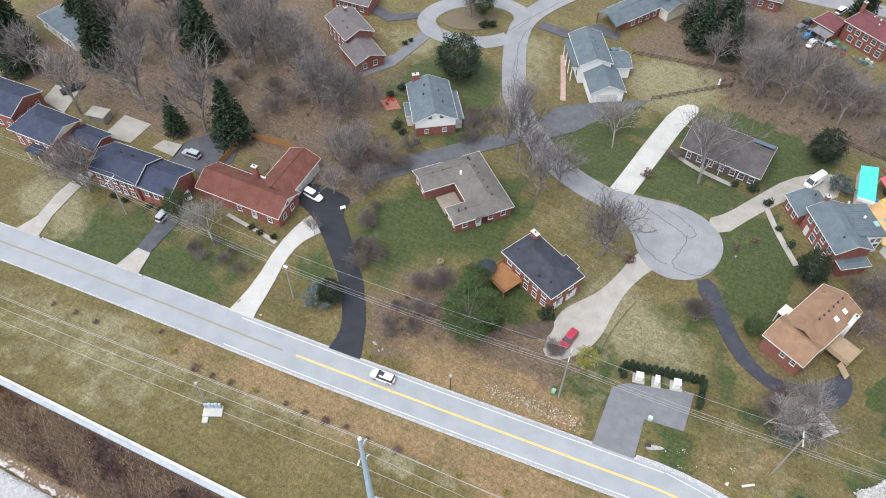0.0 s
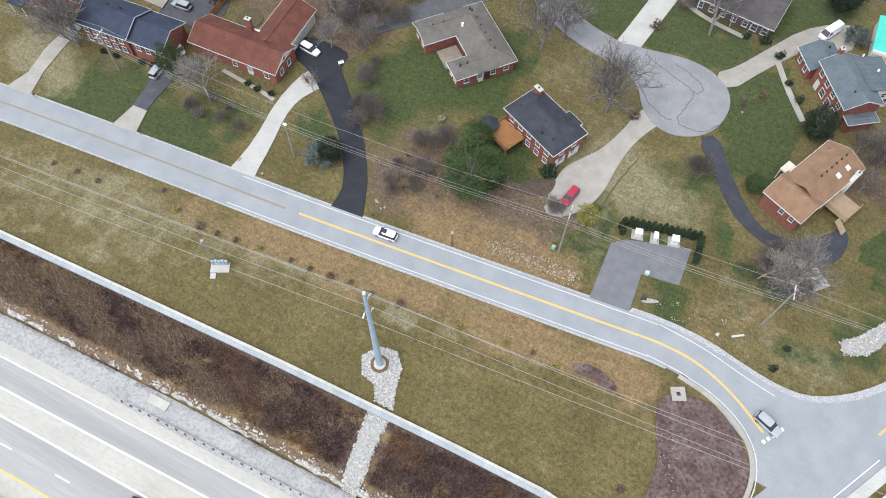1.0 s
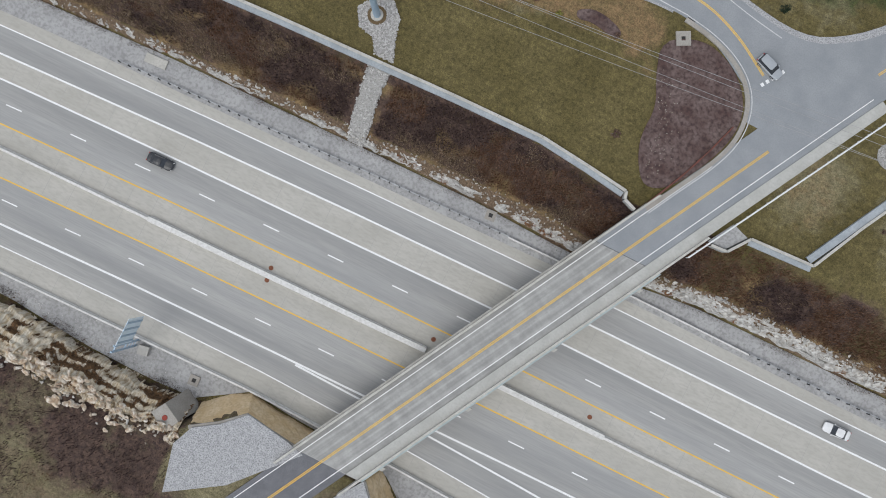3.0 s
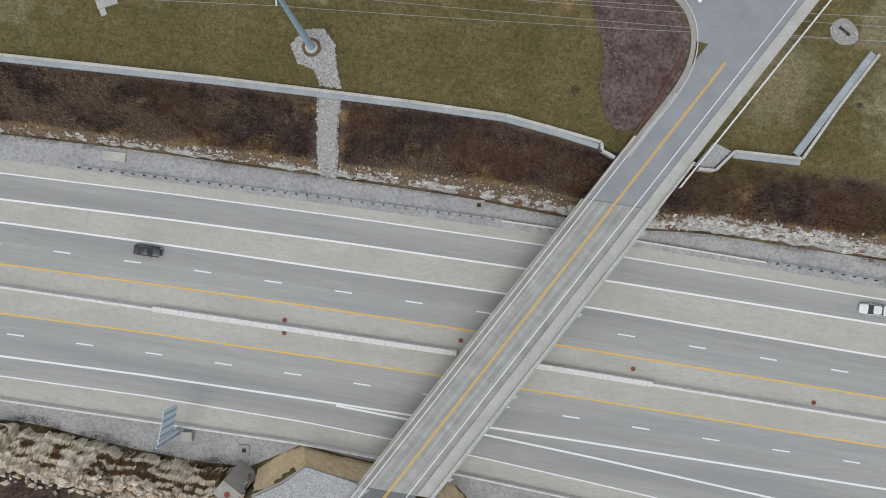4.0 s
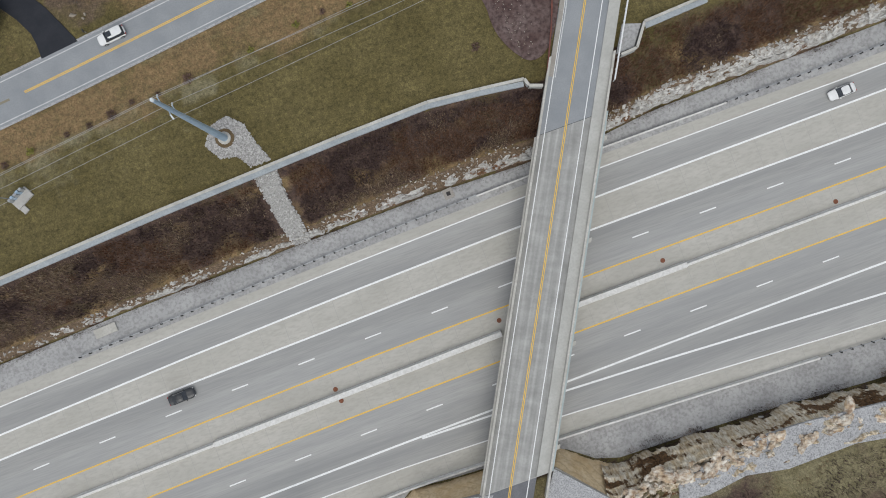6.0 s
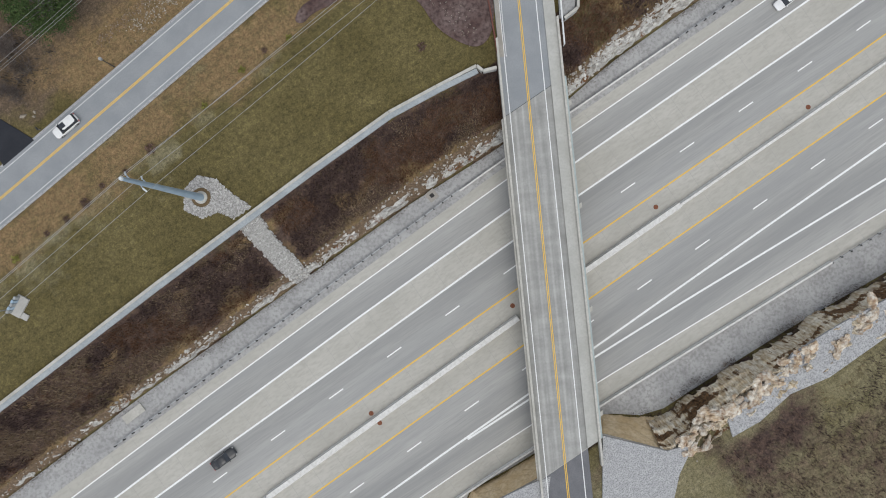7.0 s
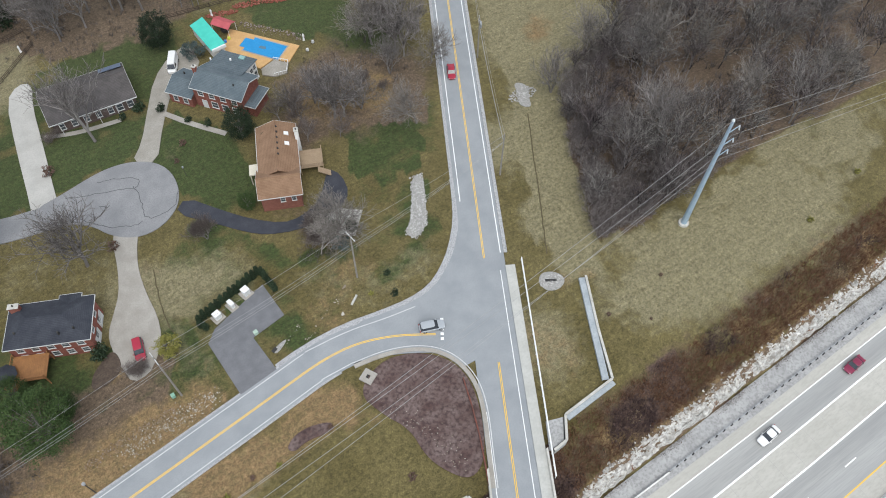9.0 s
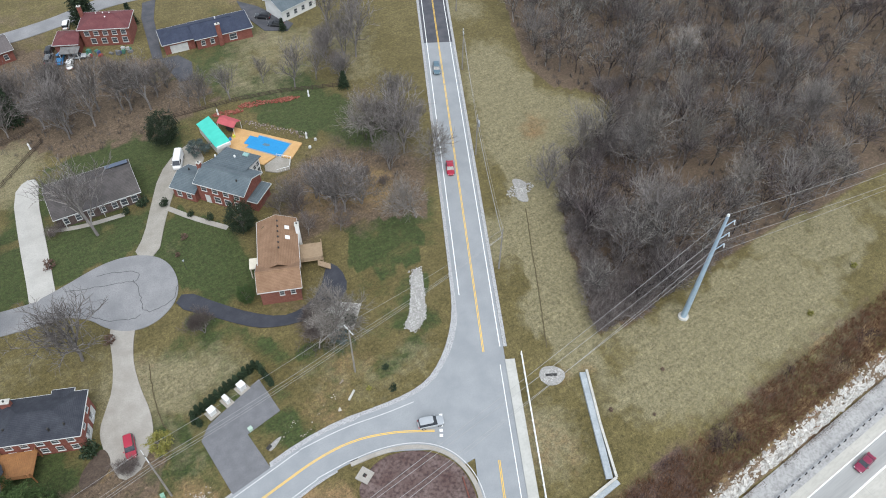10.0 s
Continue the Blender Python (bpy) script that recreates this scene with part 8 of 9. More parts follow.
# ---- vehicles ----
TYRE = shade("tyre_rubber", (.02, .02, .02), (.03, .03, .03), 3.0, rough=.85)
RIM = shade("alloy_rim", (.45, .45, .46), (.38, .38, .39), 3.0, rough=.4, metal=.6)
CARGLASS = shade("dark_car_glass", (.02, .024, .03), (.035, .04, .048), 2.0, rough=.08, spec=.7)
LAMP = shade("headlight_plastic", (.7, .7, .68), (.6, .6, .6), 3.0, rough=.2)
TAIL = shade("tail_light_red", (.35, .02, .02), (.28, .02, .02), 3.0, rough=.3)
PAINTS = {}


def paint(name, c):
    if name not in PAINTS:
        PAINTS[name] = shade("car_paint_" + name, c, tuple(v * .9 for v in c), 1.0, rough=.28, spec=.6)
    return PAINTS[name]


def hull(bm, sections):
    """A skin over cross-sections, each a list of points of the same number."""
    rings = [[bm.verts.new(p) for p in s] for s in sections]
    n = len(rings[0])
    for a, b in zip(rings, rings[1:]):
        for i in range(n):
            j = (i + 1) % n
            bm.faces.new((a[i], a[j], b[j], b[i]))
    bm.faces.new(rings[0][::-1]), bm.faces.new(rings[-1])
    bmesh.ops.recalc_face_normals(bm, faces=bm.faces)
    return bm


def car(x, y, turn, col, label, kind="suv", z=0.0, sunroof=False):
    L, W, H = {"suv": (4.7, 1.88, 1.68), "sedan": (4.8, 1.84, 1.45), "van": (5.6, 2.1, 2.5), "truck": (5.7, 2.0, 1.9)}[kind]
    c = thing("van" if kind == "van" else "car", x, y, z, turn, label, "van" if kind == "van" else "car", "cars")
    mat = paint(*col)
    belt = H * .56

    def sec(px, w, z0, z1):
        w /= 2
        m = z0 + (z1 - z0) * .55
        return [(px, -w * .93, z0), (px, w * .93, z0), (px, w, m), (px, w * .97, z1 - .10), (px, w * .84, z1), (px, w * .4, z1 + .03), (px, -w * .4, z1 + .03), (px, -w * .84, z1), (px, -w * .97, z1 - .10), (px, -w, m)]
    part("body", hull(bmesh.new(), [sec(-L / 2, W * .66, .45, belt * .80), sec(-L / 2 + .08, W * .82, .36, belt * .9), sec(-L / 2 + .28, W * .94, .28, belt), sec(-L * .2, W, .25, belt * 1.02), sec(L * .2, W, .25, belt),
                                    sec(L / 2 - .6, W * .96, .26, belt * .90), sec(L / 2 - .25, W * .88, .3, belt * .82), sec(L / 2 - .07, W * .74, .34, belt * .74), sec(L / 2, W * .55, .4, belt * .66)]), mat, c, col[0] + " painted body")
    f0, f1, r0, r1 = {"suv": (L * .24, L * .08, -L * .47, -L * .42), "sedan": (L * .22, L * .06, -L * .36, -L * .2), "van": (L * .4, L * .28, -L * .49, -L * .48), "truck": (L * .2, L * .06, -L * .08, -L * .05)}[kind]
    wt = W * .74

    def quad(px, w, pz):
        return [(px, -w / 2, pz), (px, w / 2, pz)]
    bm = bmesh.new()
    prism(bm, [(f0, -W * .45, belt - .03), (f0, W * .45, belt - .03), (r0, W * .45, belt - .03), (r0, -W * .45, belt - .03)], [(f1, -wt / 2, H - .05), (f1, wt / 2, H - .05), (r1, wt / 2, H - .05), (r1, -wt / 2, H - .05)])
    cabin = part("cabin", bm, mat if kind == "van" else CARGLASS, c, "" if kind == "van" else "dark glass cabin")
    def cap(px, w, zz):
        return [(px, -w / 2, zz - .10), (px, w / 2, zz - .10), (px, w * .46, zz), (px, w * .2, zz + .035), (px, -w * .2, zz + .035), (px, -w * .46, zz)]
    part("roof", hull(bmesh.new(), [cap(r1 - .06, wt * .9, H - .05), cap(r1 + .15, wt + .06, H - .005), cap((r1 + f1) / 2, wt + .08, H + .015), cap(f1 - .15, wt + .06, H - .005), cap(f1 + .08, wt * .9, H - .06)]), mat, c, col[0] + " roof")
    if sunroof:
        part("sunroof", boxes((-.35, -wt * .32, H + .03, .55, wt * .32, H + .06)), CARGLASS, c, "dark sunroof")
    if kind == "van":
        prism(bm := bmesh.new(), [(f0 + .01, -W * .42, belt + .02), (f0 + .01, W * .42, belt + .02), (f1 + .06, wt * .48, H - .22), (f1 + .06, -wt * .48, H - .22)],
              [(f0 + .07, -W * .42, belt + .02), (f0 + .07, W * .42, belt + .02), (f1 + .12, wt * .48, H - .22), (f1 + .12, -wt * .48, H - .22)])
        part("windscreen", bm, CARGLASS, c, "dark windscreen")
        for k in (-1, 1):
            prism(bm := bmesh.new(), [(f0 - .15, k * W * .452, belt + .05), (f1 - .05, k * wt * .505, H - .35), (f1 - .9, k * wt * .505, H - .35), (f1 - .9, k * W * .452, belt + .05)],
                  [(f0 - .15, k * W * .47, belt + .05), (f1 - .05, k * wt * .525, H - .35), (f1 - .9, k * wt * .525, H - .35), (f1 - .9, k * W * .47, belt + .05)])
            part("side_window", bm, CARGLASS, c, "dark side window")
    if kind == "truck":
        part("bed", boxes((-L / 2 + .15, -W * .4, belt * .9, -L * .09, W * .4, belt + .03)), DARK, c, "dark open load bed")
    for px in (-L * .31, L * .31):
        for s in (-1, 1):
            w = part("wheel", tube(bmesh.new(), (px, s * (W / 2 - .22), .33), (px, s * (W / 2 + .01), .33), .33, .33, 14), TYRE, c)
            part("rim", tube(bmesh.new(), (px, s * (W / 2 + .012), .33), (px, s * (W / 2 + .03), .33), .2, .19, 10), RIM, w)
    for s in (-1, 1):
        part("headlight", boxes((L / 2 - .30, s * W * .33 - .14, belt * .60, L / 2 - .08, s * W * .33 + .14, belt * .76)), LAMP, c)
        part("tail_light", boxes((-L / 2 - .01, s * W * .36 - .14, belt * .7, -L / 2 + .12, s * W * .36 + .14, belt * .9)), TAIL, c)
        part("mirror", boxes((f0 - .35, s * (W / 2 + .08) - .09, belt, f0 - .2, s * (W / 2 + .08) + .09, belt + .14)), mat, c)
    return c


WH, SI, BK, RD, GY, MA, BL = ("white", (.75, .75, .74)), ("silver", (.36, .38, .40)), ("black", (.018, .02, .024)), ("red", (.35, .02, .045)), ("grey", (.13, .14, .15)), ("maroon", (.20, .015, .05)), ("blue", (.09, .15, .19))
TEAL = ("bright blue", (.03, .19, .42))
car(-76.5, 83.9, -7, WH, "white SUV parked on the black drive", "suv", .025)
car(-101.4, 63.9, 95, SI, "silver SUV parked on the narrow drive", "suv", .02)
car(-108.5, 81.2, 184, SI, "silver SUV with roof rails in the yard", "suv", .02)
car(-101.6, 71.0, 150, WH, "white car parked beside the house", "sedan", .02)
car(-12.9, 76.4, 260, RD, "red SUV parked on the concrete drive", "suv", .02)
car(20.1, 141.2, 243, WH, "white box van parked in the turning space", "van", .02)
car(-150, 85.1, 68, BK, "black pickup parked on a concrete pad", "truck", .02)
car(-113.5, 156, 170, SI, "silver sedan parked on a far drive", "sedan", 0)
car(-36, 165, 50, BL, "blue car parked beside the white house", "sedan", 0)
car(33.2, 51.7, -20, SI, "silver-grey SUV waiting at the stop line", "suv", .04)
car(-39.8, 52.7, 186, WH, "white SUV with dark sunroof on the local road", "suv", .04, True)
car(-51.6, -7.2, 2, BK, "black sedan on the highway", "sedan", HZ + .02)
car(73.2, 3.7, 183, WH, "white sedan on the highway", "sedan", HZ + .02)
car(97, 4.4, 183, MA, "maroon sedan on the highway", "sedan", HZ + .02)
q = onroad(162, -1.6)
car(q.x, q.y, 241, RD, "red car on the straight road", "sedan", .04)
q = onroad(201, -1.6)
car(q.x, q.y, 241, BL, "teal-blue car on the straight road", "suv", .04)
for x, y, t, c, k, lb in ((62.8, 187.3, 140, BK, "suv", "black SUV parked on the far drive"), (64.3, 181.6, 140, BK, "sedan", "black sedan parked on the far drive"), (13.9, 213.6, 68, WH, "suv", "white SUV beside the maroon-roofed house")):
    car(x, y, t, c, lb, k, .02)
for x, y, t, c, k, lb in ((5.4, 199.6, 65, GY, "suv", "old grey car under a cover in the cluttered yard"), (8.0, 197.9, 70, TEAL, "truck", "old bright blue pickup in the cluttered yard"), (12.2, 196.6, -22, SI, "sedan", "old silver car in the cluttered yard"),
                          (9.4, 194.0, 75, WH, "sedan", "old white car in the cluttered yard"), (6.6, 203.4, 65, BK, "suv", "old dark car in the cluttered yard")):
    car(x, y, t, c, lb, k, 0)
rj = random.Random(4)
for i in range(16):
    w, d, hh = rj.uniform(.4, 1.4), rj.uniform(.4, 1.2), rj.uniform(.3, 1.2)
    c = rj.choice(((.55, .55, .53), (.3, .06, .05), (.08, .25, .18), (.1, .15, .3), (.2, .2, .2)))
    single("yard_junk", boxes((-w / 2, -d / 2, 0, w / 2, d / 2, hh), (-w / 2 + .08, -d / 2 + .08, hh, w / 2 - .08, d / 2 - .08, hh + .08)), shade("junk_paint", c, tuple(v * .7 for v in c), 1.5, rough=.7), "box of household junk in a cluttered yard", "junk", "yard junk",
           pose(u := rj.uniform(14.5, 25.5), 198.6 - (u - 14.5) * .5 + rj.uniform(-3.0, .2), 0, 0, 0, rj.uniform(0, 180)))


# ---- rock faces of the cut ----
def hull_block(seed, sx=1.0, sy=1.0, sz=1.0, n=13):
    """An angular broken block: the hull of points in a box."""
    rnd, bm = random.Random(seed), bmesh.new()
    for _ in range(n):
        p = [rnd.uniform(-1, 1) for _ in range(3)]
        k = rnd.randrange(3)
        p[k] = math.copysign(rnd.uniform(.75, 1), p[k])
        bm.verts.new((p[0] * sx, p[1] * sy, p[2] * sz))
    r = bmesh.ops.convex_hull(bm, input=bm.verts[:])
    bmesh.ops.delete(bm, geom=[v for v in bm.verts if not v.link_faces], context="VERTS")
    bmesh.ops.recalc_face_normals(bm, faces=bm.faces)
    return bm


def rock_mat(name, c1, c2, c3, s1, s2, bed=.3, rise=1.5):
    """Bedded limestone: pale and stained stone, with soil where the sheet's own mask says so."""
    m = shade(name, c1, c2, .8, c3, 1.6, .5, .92, .12, 3, stretch=(bed, rise, rise))
    n, l = m.node_tree.nodes, m.node_tree.links
    b = n["Principled BSDF"]
    cur = b.inputs["Base Color"].links[0].from_socket
    at = n.new("ShaderNodeAttribute")
    at.attribute_name = "soil"
    t = n.new("ShaderNodeTexNoise")
    t.inputs["Scale"].default_value, t.inputs["Detail"].default_value = 2.6, 6
    l.new(n.new("ShaderNodeNewGeometry").outputs["Position"], t.inputs["Vector"])
    r = n.new("ShaderNodeValToRGB")
    r.color_ramp.elements[0].position, r.color_ramp.elements[1].position = .35, .65
    r.color_ramp.elements[0].color, r.color_ramp.elements[1].color = (*s1, 1), (*s2, 1)
    l.new(t.outputs["Fac"], r.inputs[0])
    ad = n.new("ShaderNodeMath")
    l.new(at.outputs["Fac"], ad.inputs[0]), l.new(t.outputs["Fac"], ad.inputs[1])
    mr = n.new("ShaderNodeMapRange")
    mr.inputs[1].default_value, mr.inputs[2].default_value = .85, 1.1
    l.new(ad.outputs[0], mr.inputs[0])
    mx = n.new("ShaderNodeMix")
    mx.data_type = "RGBA"
    l.new(mr.outputs[0], mx.inputs[0]), l.new(cur, mx.inputs[6]), l.new(r.outputs[0], mx.inputs[7])
    l.new(mx.outputs[2], b.inputs["Base Color"])
    return m


ROCK_S = rock_mat("bedded_limestone", (.68, .63, .53), (.50, .40, .26), (.21, .135, .075), (.055, .033, .018), (.17, .095, .045), 2.0, .5)
ROCK_N = rock_mat("crumbling_limestone", (.54, .53, .505), (.37, .355, .33), (.11, .09, .07), (.075, .048, .03), (.19, .085, .036), 1.1)
ROCK_BLOCK = shade("broken_limestone_block", (.63, .60, .535), (.46, .35, .235), .7, (.19, .105, .055), 1.5, .8, .92, .16, 3, rand=.2)
ROCK_GREY = shade("broken_grey_limestone", (.56, .55, .525), (.40, .385, .355), .6, (.17, .135, .10), 1.4, .55, .92, .12, 3, rand=.25)


def boulder(seed):
    """A weathered lump: a ball beaten out of shape in folds."""
    bm = bmesh.new()
    bmesh.ops.create_icosphere(bm, subdivisions=3, radius=1)
    for v in bm.verts:
        q = v.co.copy()
        k = 1 + .42 * noise.fractal(q * 1.1 + Vector((seed, 0, 0)), 1.0, 2.0, 3) - .38 * abs(noise.noise(q * 2.3 + Vector((0, seed, 0)))) + .10 * noise.noise(q * 6 + Vector((0, 0, seed)))
        v.co = Vector((q.x * k * 1.15, q.y * k * .85, q.z * k * .62))
    return bm


BLOCKS_GREY = [mesh_of("rock_block", hull_block(500 + i, 1.0, .7, .55, 15), ROCK_GREY) for i in range(12)]
BLOCKS = [mesh_of("rock_block", boulder(3.7 * i + 1), ROCK_BLOCK) for i in range(12)]


def fractal(x, y, z, oct=4):
    return noise.fractal(Vector((x, y, z)), 1.0, 2.0, oct)


def rock_wall(x0, x1, ds, spot, label, material, blocks, seed, step=.27, kinds=None):
    """A broken rock face as one sheet. spot(x, d): its place, height and soil, d metres from the foot."""
    xs = list(np.arange(x0, x1, step))
    V, S = [], []
    for d in ds:
        for x in xs:
            px, py, pz, s = spot(x, d)
            V.append((px, py, pz))
            S.append(s)
    nx = len(xs)
    F = [(j * nx + i, j * nx + i + 1, (j + 1) * nx + i + 1, (j + 1) * nx + i) for j in range(len(ds) - 1) for i in range(nx - 1)]
    me = data_mesh("rock_cut", V, F, material)
    me.attributes.new("soil", "FLOAT", "POINT").data.foreach_set("value", S)
    w = tagged(new("rock_cut", me), label, "rock", kind="structure")
    rnd = random.Random(seed)
    for x, y, z, s in blocks:
        b = new("rock_block", (kinds or BLOCKS)[rnd.randrange(12)])
        b.parent = w
        b.matrix_world = pose(x, y, z, rnd.gauss(0, 14), rnd.gauss(0, 14), rnd.gauss(0, 30)) @ Matrix.Diagonal((s * rnd.uniform(.8, 1.5), s * rnd.uniform(.7, 1.2), s * rnd.uniform(.6, 1.1), 1))
    return w


rr = random.Random(9)


def foot_s(x):
    return lerp(x, SX, FOOT_S)


def foot_n(x):
    return lerp(x, FX, FOOT_N)


def chip(x, w, k):
    """A fixed random number, 0 to 1, for each stretch of w metres."""
    v = math.sin(math.floor(x / w) * 12.9898 + k * 78.233) * 43758.5453
    return v - math.floor(v)


def south_face(x, d):
    """Two ledges cut by upright joints, with lumpy stone along the rim."""
    wid = foot_s(x) - lerp(x, SX, RIM_S)
    f = d / wid * 4.2
    xj = x + .5 * fractal(x * .3, f * .4, 12.0)
    w = f + .5 * (chip(xj, 1.7, 1) - .5) + .8 * (chip(xj, 5.3, 2) - .5) + .25 * fractal(x * .5, f * .6, 9.0) + .10 * fractal(x * 2.1, f * 2.5, 1.0)
    w += .22 * (chip(xj + f * .2, .8, 3) - .5)
    lift = .9 * (chip(xj, 3.9, 5) - .5)
    z = lerp(w, (-.2, .0, .16, .75, .9, 1.7, 1.86, 2.5, 2.66, 4.2, 6.0), (HZ - .2, HZ, -5.0, -4.7, -3.4 + lift, -3.0 + lift, -1.9 + lift * .6, -1.6 + lift * .6, -.75, -.5, -.6))
    z += .16 * fractal(x * 1.1, f * 1.6, 5.0) + .10 * fractal(x * 2.6, f * 3.1, 2.0)
    top = max(0.0, min(1.0, (f - 2.3) / .7))
    lump = fractal(x * .42, f * .6, 13.0)
    z += top * (1.3 * lump + .35 * abs(fractal(x * 1.3, f * 1.6, 3.0)) - (.05 if x > 0 else .22))
    soil = .30 * math.exp(-((w - .62) / .16) ** 2) + .30 * math.exp(-((w - 1.6) / .16) ** 2) + .95 * fractal(x * .22, f * .7, 21.0) + .25 * fractal(x * 1.5, f * 2.6, 31.0) - .45 * top * lump
    soil += sum(.5 * math.exp(-((w - c) / .09) ** 2) for c in (.82, 1.78, 2.58)) + (.35 if (xj / 1.7) % 1 < .10 else 0) + (.4 if chip(xj, 2.9, 8) > .80 and .7 < w < 2.6 else 0)
    sk = .42 * d * math.exp(-max(0.0, x - 12.5) / 3.0) if x > 0 else -.2 * d * math.exp(-max(0.0, -27.2 - x) / 3.0)
    soil += .75 * fractal(x * .085, 1.0, 61.0, 2)
    return x - sk, foot_s(x) - d + .9 * fractal(x * .16, 2.0, 44.0, 3), z, soil + (.04 if x > 0 else .08)


def north_face(x, d):
    y = foot_n(x) + d + .45 * fractal(x * .35, 2.0, 9.0, 3) * max(0.0, 1 - d / 1.6)
    wid = lerp(x, FX, TOP_N) - foot_n(x)
    f = d / wid
    edge = math.sin(math.pi * max(0.0, min(1.0, (f - .06) / (.72 if x < 25 else .82))))
    keep = (.12 if x > 25 else -.1 if x > -62 else -.28) + .9 * fractal(x * .12, 3.0, 7.0, 2)
    rough = .75 * fractal(x * .55, d * .9, 6.0) + .35 * abs(fractal(x * 1.3, d * 1.5, 8.0)) + .16 * fractal(x * 2.6, d * 2.8, 3.0)
    z = land(x, y) + (.12 if x > 25 else .02) + edge * (.55 * keep + rough) - .35 * (1 - edge)
    if f < .3:
        z += .7 * f / .3 * max(0.0, .5 + keep)
    return x, y, z, (.16 if x > 25 else .26) + .6 * fractal(x * .5, d * .8, 17.0) - .4 * keep - .55 * rough + .5 * max(0.0, f - .7)


for x0, x1 in ((-122, -27.2), (12.5, 150)):
    spots = []
    while len(spots) < 80:
        x = rr.uniform(max(x0, -80), min(x1, 85))
        wid = foot_s(x) - lerp(x, SX, RIM_S)
        d = rr.uniform(wid * .6, wid + 1.3)
        px, py, pz, so = south_face(x, d)
        if so > .45 or pz < -.8:
            continue
        spots.append((px, py, pz + .05, rr.uniform(.2, .6)))
    for cx, cy, n in ((38.5, -45.8, 12), (31.5, -46.4, 16), (43.4, -48.4, 5), (20.5, -45.6, 16), (26.6, -47.4, 14), (51, -46.8, 12), (60, -48, 10), (70, -49, 10), (15.6, -46.6, 9), (16.6, -48.6, 5),
                      (-54.0, -45.6, 12), (-48.0, -45.8, 14), (-43.5, -45.6, 12), (-39.0, -46.2, 12), (-34.4, -46.4, 10), (-46.5, -49.2, 7), (-36, -48.6, 6), (-62, -46.2, 12), (-70, -47.4, 10), (-41, -48.8, 5)):
        for _ in range(n if x0 < cx < x1 else 0):
            spots.append((cx + rr.gauss(0, 1.5), cy + rr.gauss(0, .7), -.45 + rr.uniform(.0, .5), rr.uniform(.35, 1.15) if cx > 0 else rr.uniform(.16, .62)))
    rock_wall(x0, x1, list(np.arange(-.1, 6.1, .14)), south_face, "jagged stepped limestone cut with brown soil on its ledges", ROCK_S, spots, 31 + int(x1))
for x0, x1, n in ((-125, 20, 210), (31, 150, 330)):
    spots = []
    while len(spots) < n:
        x = rr.uniform(x0, min(x1, 110))
        d = rr.uniform(.5, lerp(x, FX, TOP_N) - foot_n(x) + .7)
        px, py, pz, so = north_face(x, d)
        if so < .42:
            spots.append((px, py, pz + .02, rr.uniform(.18, .45) if x < 25 else rr.uniform(.22, .72)))
    rock_wall(x0, x1, list(np.arange(-.1, 4.3, .2)), north_face, "broken pale limestone band at the foot of the cut slope", ROCK_N, spots, 57 + int(x1), kinds=BLOCKS_GREY)


def stones(name, spots, material, label, kind="stuff"):
    """Many loose stones in one mesh: (x, y, z, size)."""
    kinds = []
    for i in range(7):
        b = hull_block(100 + i, 1, 1, .8, 10)
        b.verts.index_update()
        kinds.append((np.array([v.co[:] for v in b.verts]), [tuple(v.index for v in f.verts) for f in b.faces]))
        b.free()
    rnd, AV, AF, base = random.Random(3), [], [], 0
    for i, (x, y, z, s) in enumerate(spots):
        v, f = kinds[i % 7]
        a = rnd.uniform(0, 6.28)
        sx, sy, sz = s * rnd.uniform(.8, 1.5), s * rnd.uniform(.7, 1.1), s * rnd.uniform(.5, .9)
        px, py = v[:, 0] * sx, v[:, 1] * sy
        AV.append(np.stack([px * math.cos(a) - py * math.sin(a) + x, px * math.sin(a) + py * math.cos(a) + y, v[:, 2] * sz + z], 1))
        AF += [tuple(j + base for j in q) for q in f]
        base += len(v)
    tagged(new(name, data_mesh(name, np.concatenate(AV).tolist(), AF, material)), label, "stones", kind=kind)


ROCK_WHITE = islands("weathered_limestone", (.20, .16, .12), (.40, .375, .335), (.58, .56, .52), .92)
RUBBLE = islands("limestone_rubble", (.22, .21, .20), (.33, .32, .305), (.47, .46, .44), .95)
spots = []
for _ in range(2000):
    x = rr.uniform(-120, 135)
    if 20 < x < 32:
        continue
    fn, tn = lerp(x, FX, FOOT_N), lerp(x, FX, TOP_N)
    dens = .35 if x < -60 else .6 if x < 0 else .9
    if rr.random() > dens:
        continue
    f = rr.betavariate(1.6, 1.6)
    y = fn + (tn - fn) * (f * 1.3 + .1) + rr.uniform(-.2, .2)
    spots.append((x, y, land(x, y) + .25, rr.uniform(.07, .22) * (1.0 if x < 20 else 1.35)))
for _ in range(420):
    x = rr.uniform(-115, 120)
    if -27 < x < 14:
        continue
    y = lerp(x, SX, RIM_S) - rr.gauss(0, 1.2)
    spots.append((x, y, land(x, y) + .2, rr.uniform(.12, .4)))
stones("rock_band", spots, ROCK_WHITE, "broken pale limestone band along the foot of the cut")
spots = []
for _ in range(2400):
    f, g = rr.random(), rr.random()
    i = min(len(SL) - 2, int(f * (len(SL) - 1)))
    p = SL[i].lerp(SR[i], g * 1.16 - .08)
    spots.append((p.x, p.y + rr.uniform(-.5, .5), land(p.x, p.y) + .18, rr.uniform(.10, .24)))
poly = [Vector(p) for p in ((-31.6, 30.6), (-29.6, 33.4), (-26.6, 34), (-24.4, 31.8), (-23.6, 28.6), (-22.2, 24.8), (-25.6, 24.8), (-27.2, 27.2), (-29.8, 27.7))]
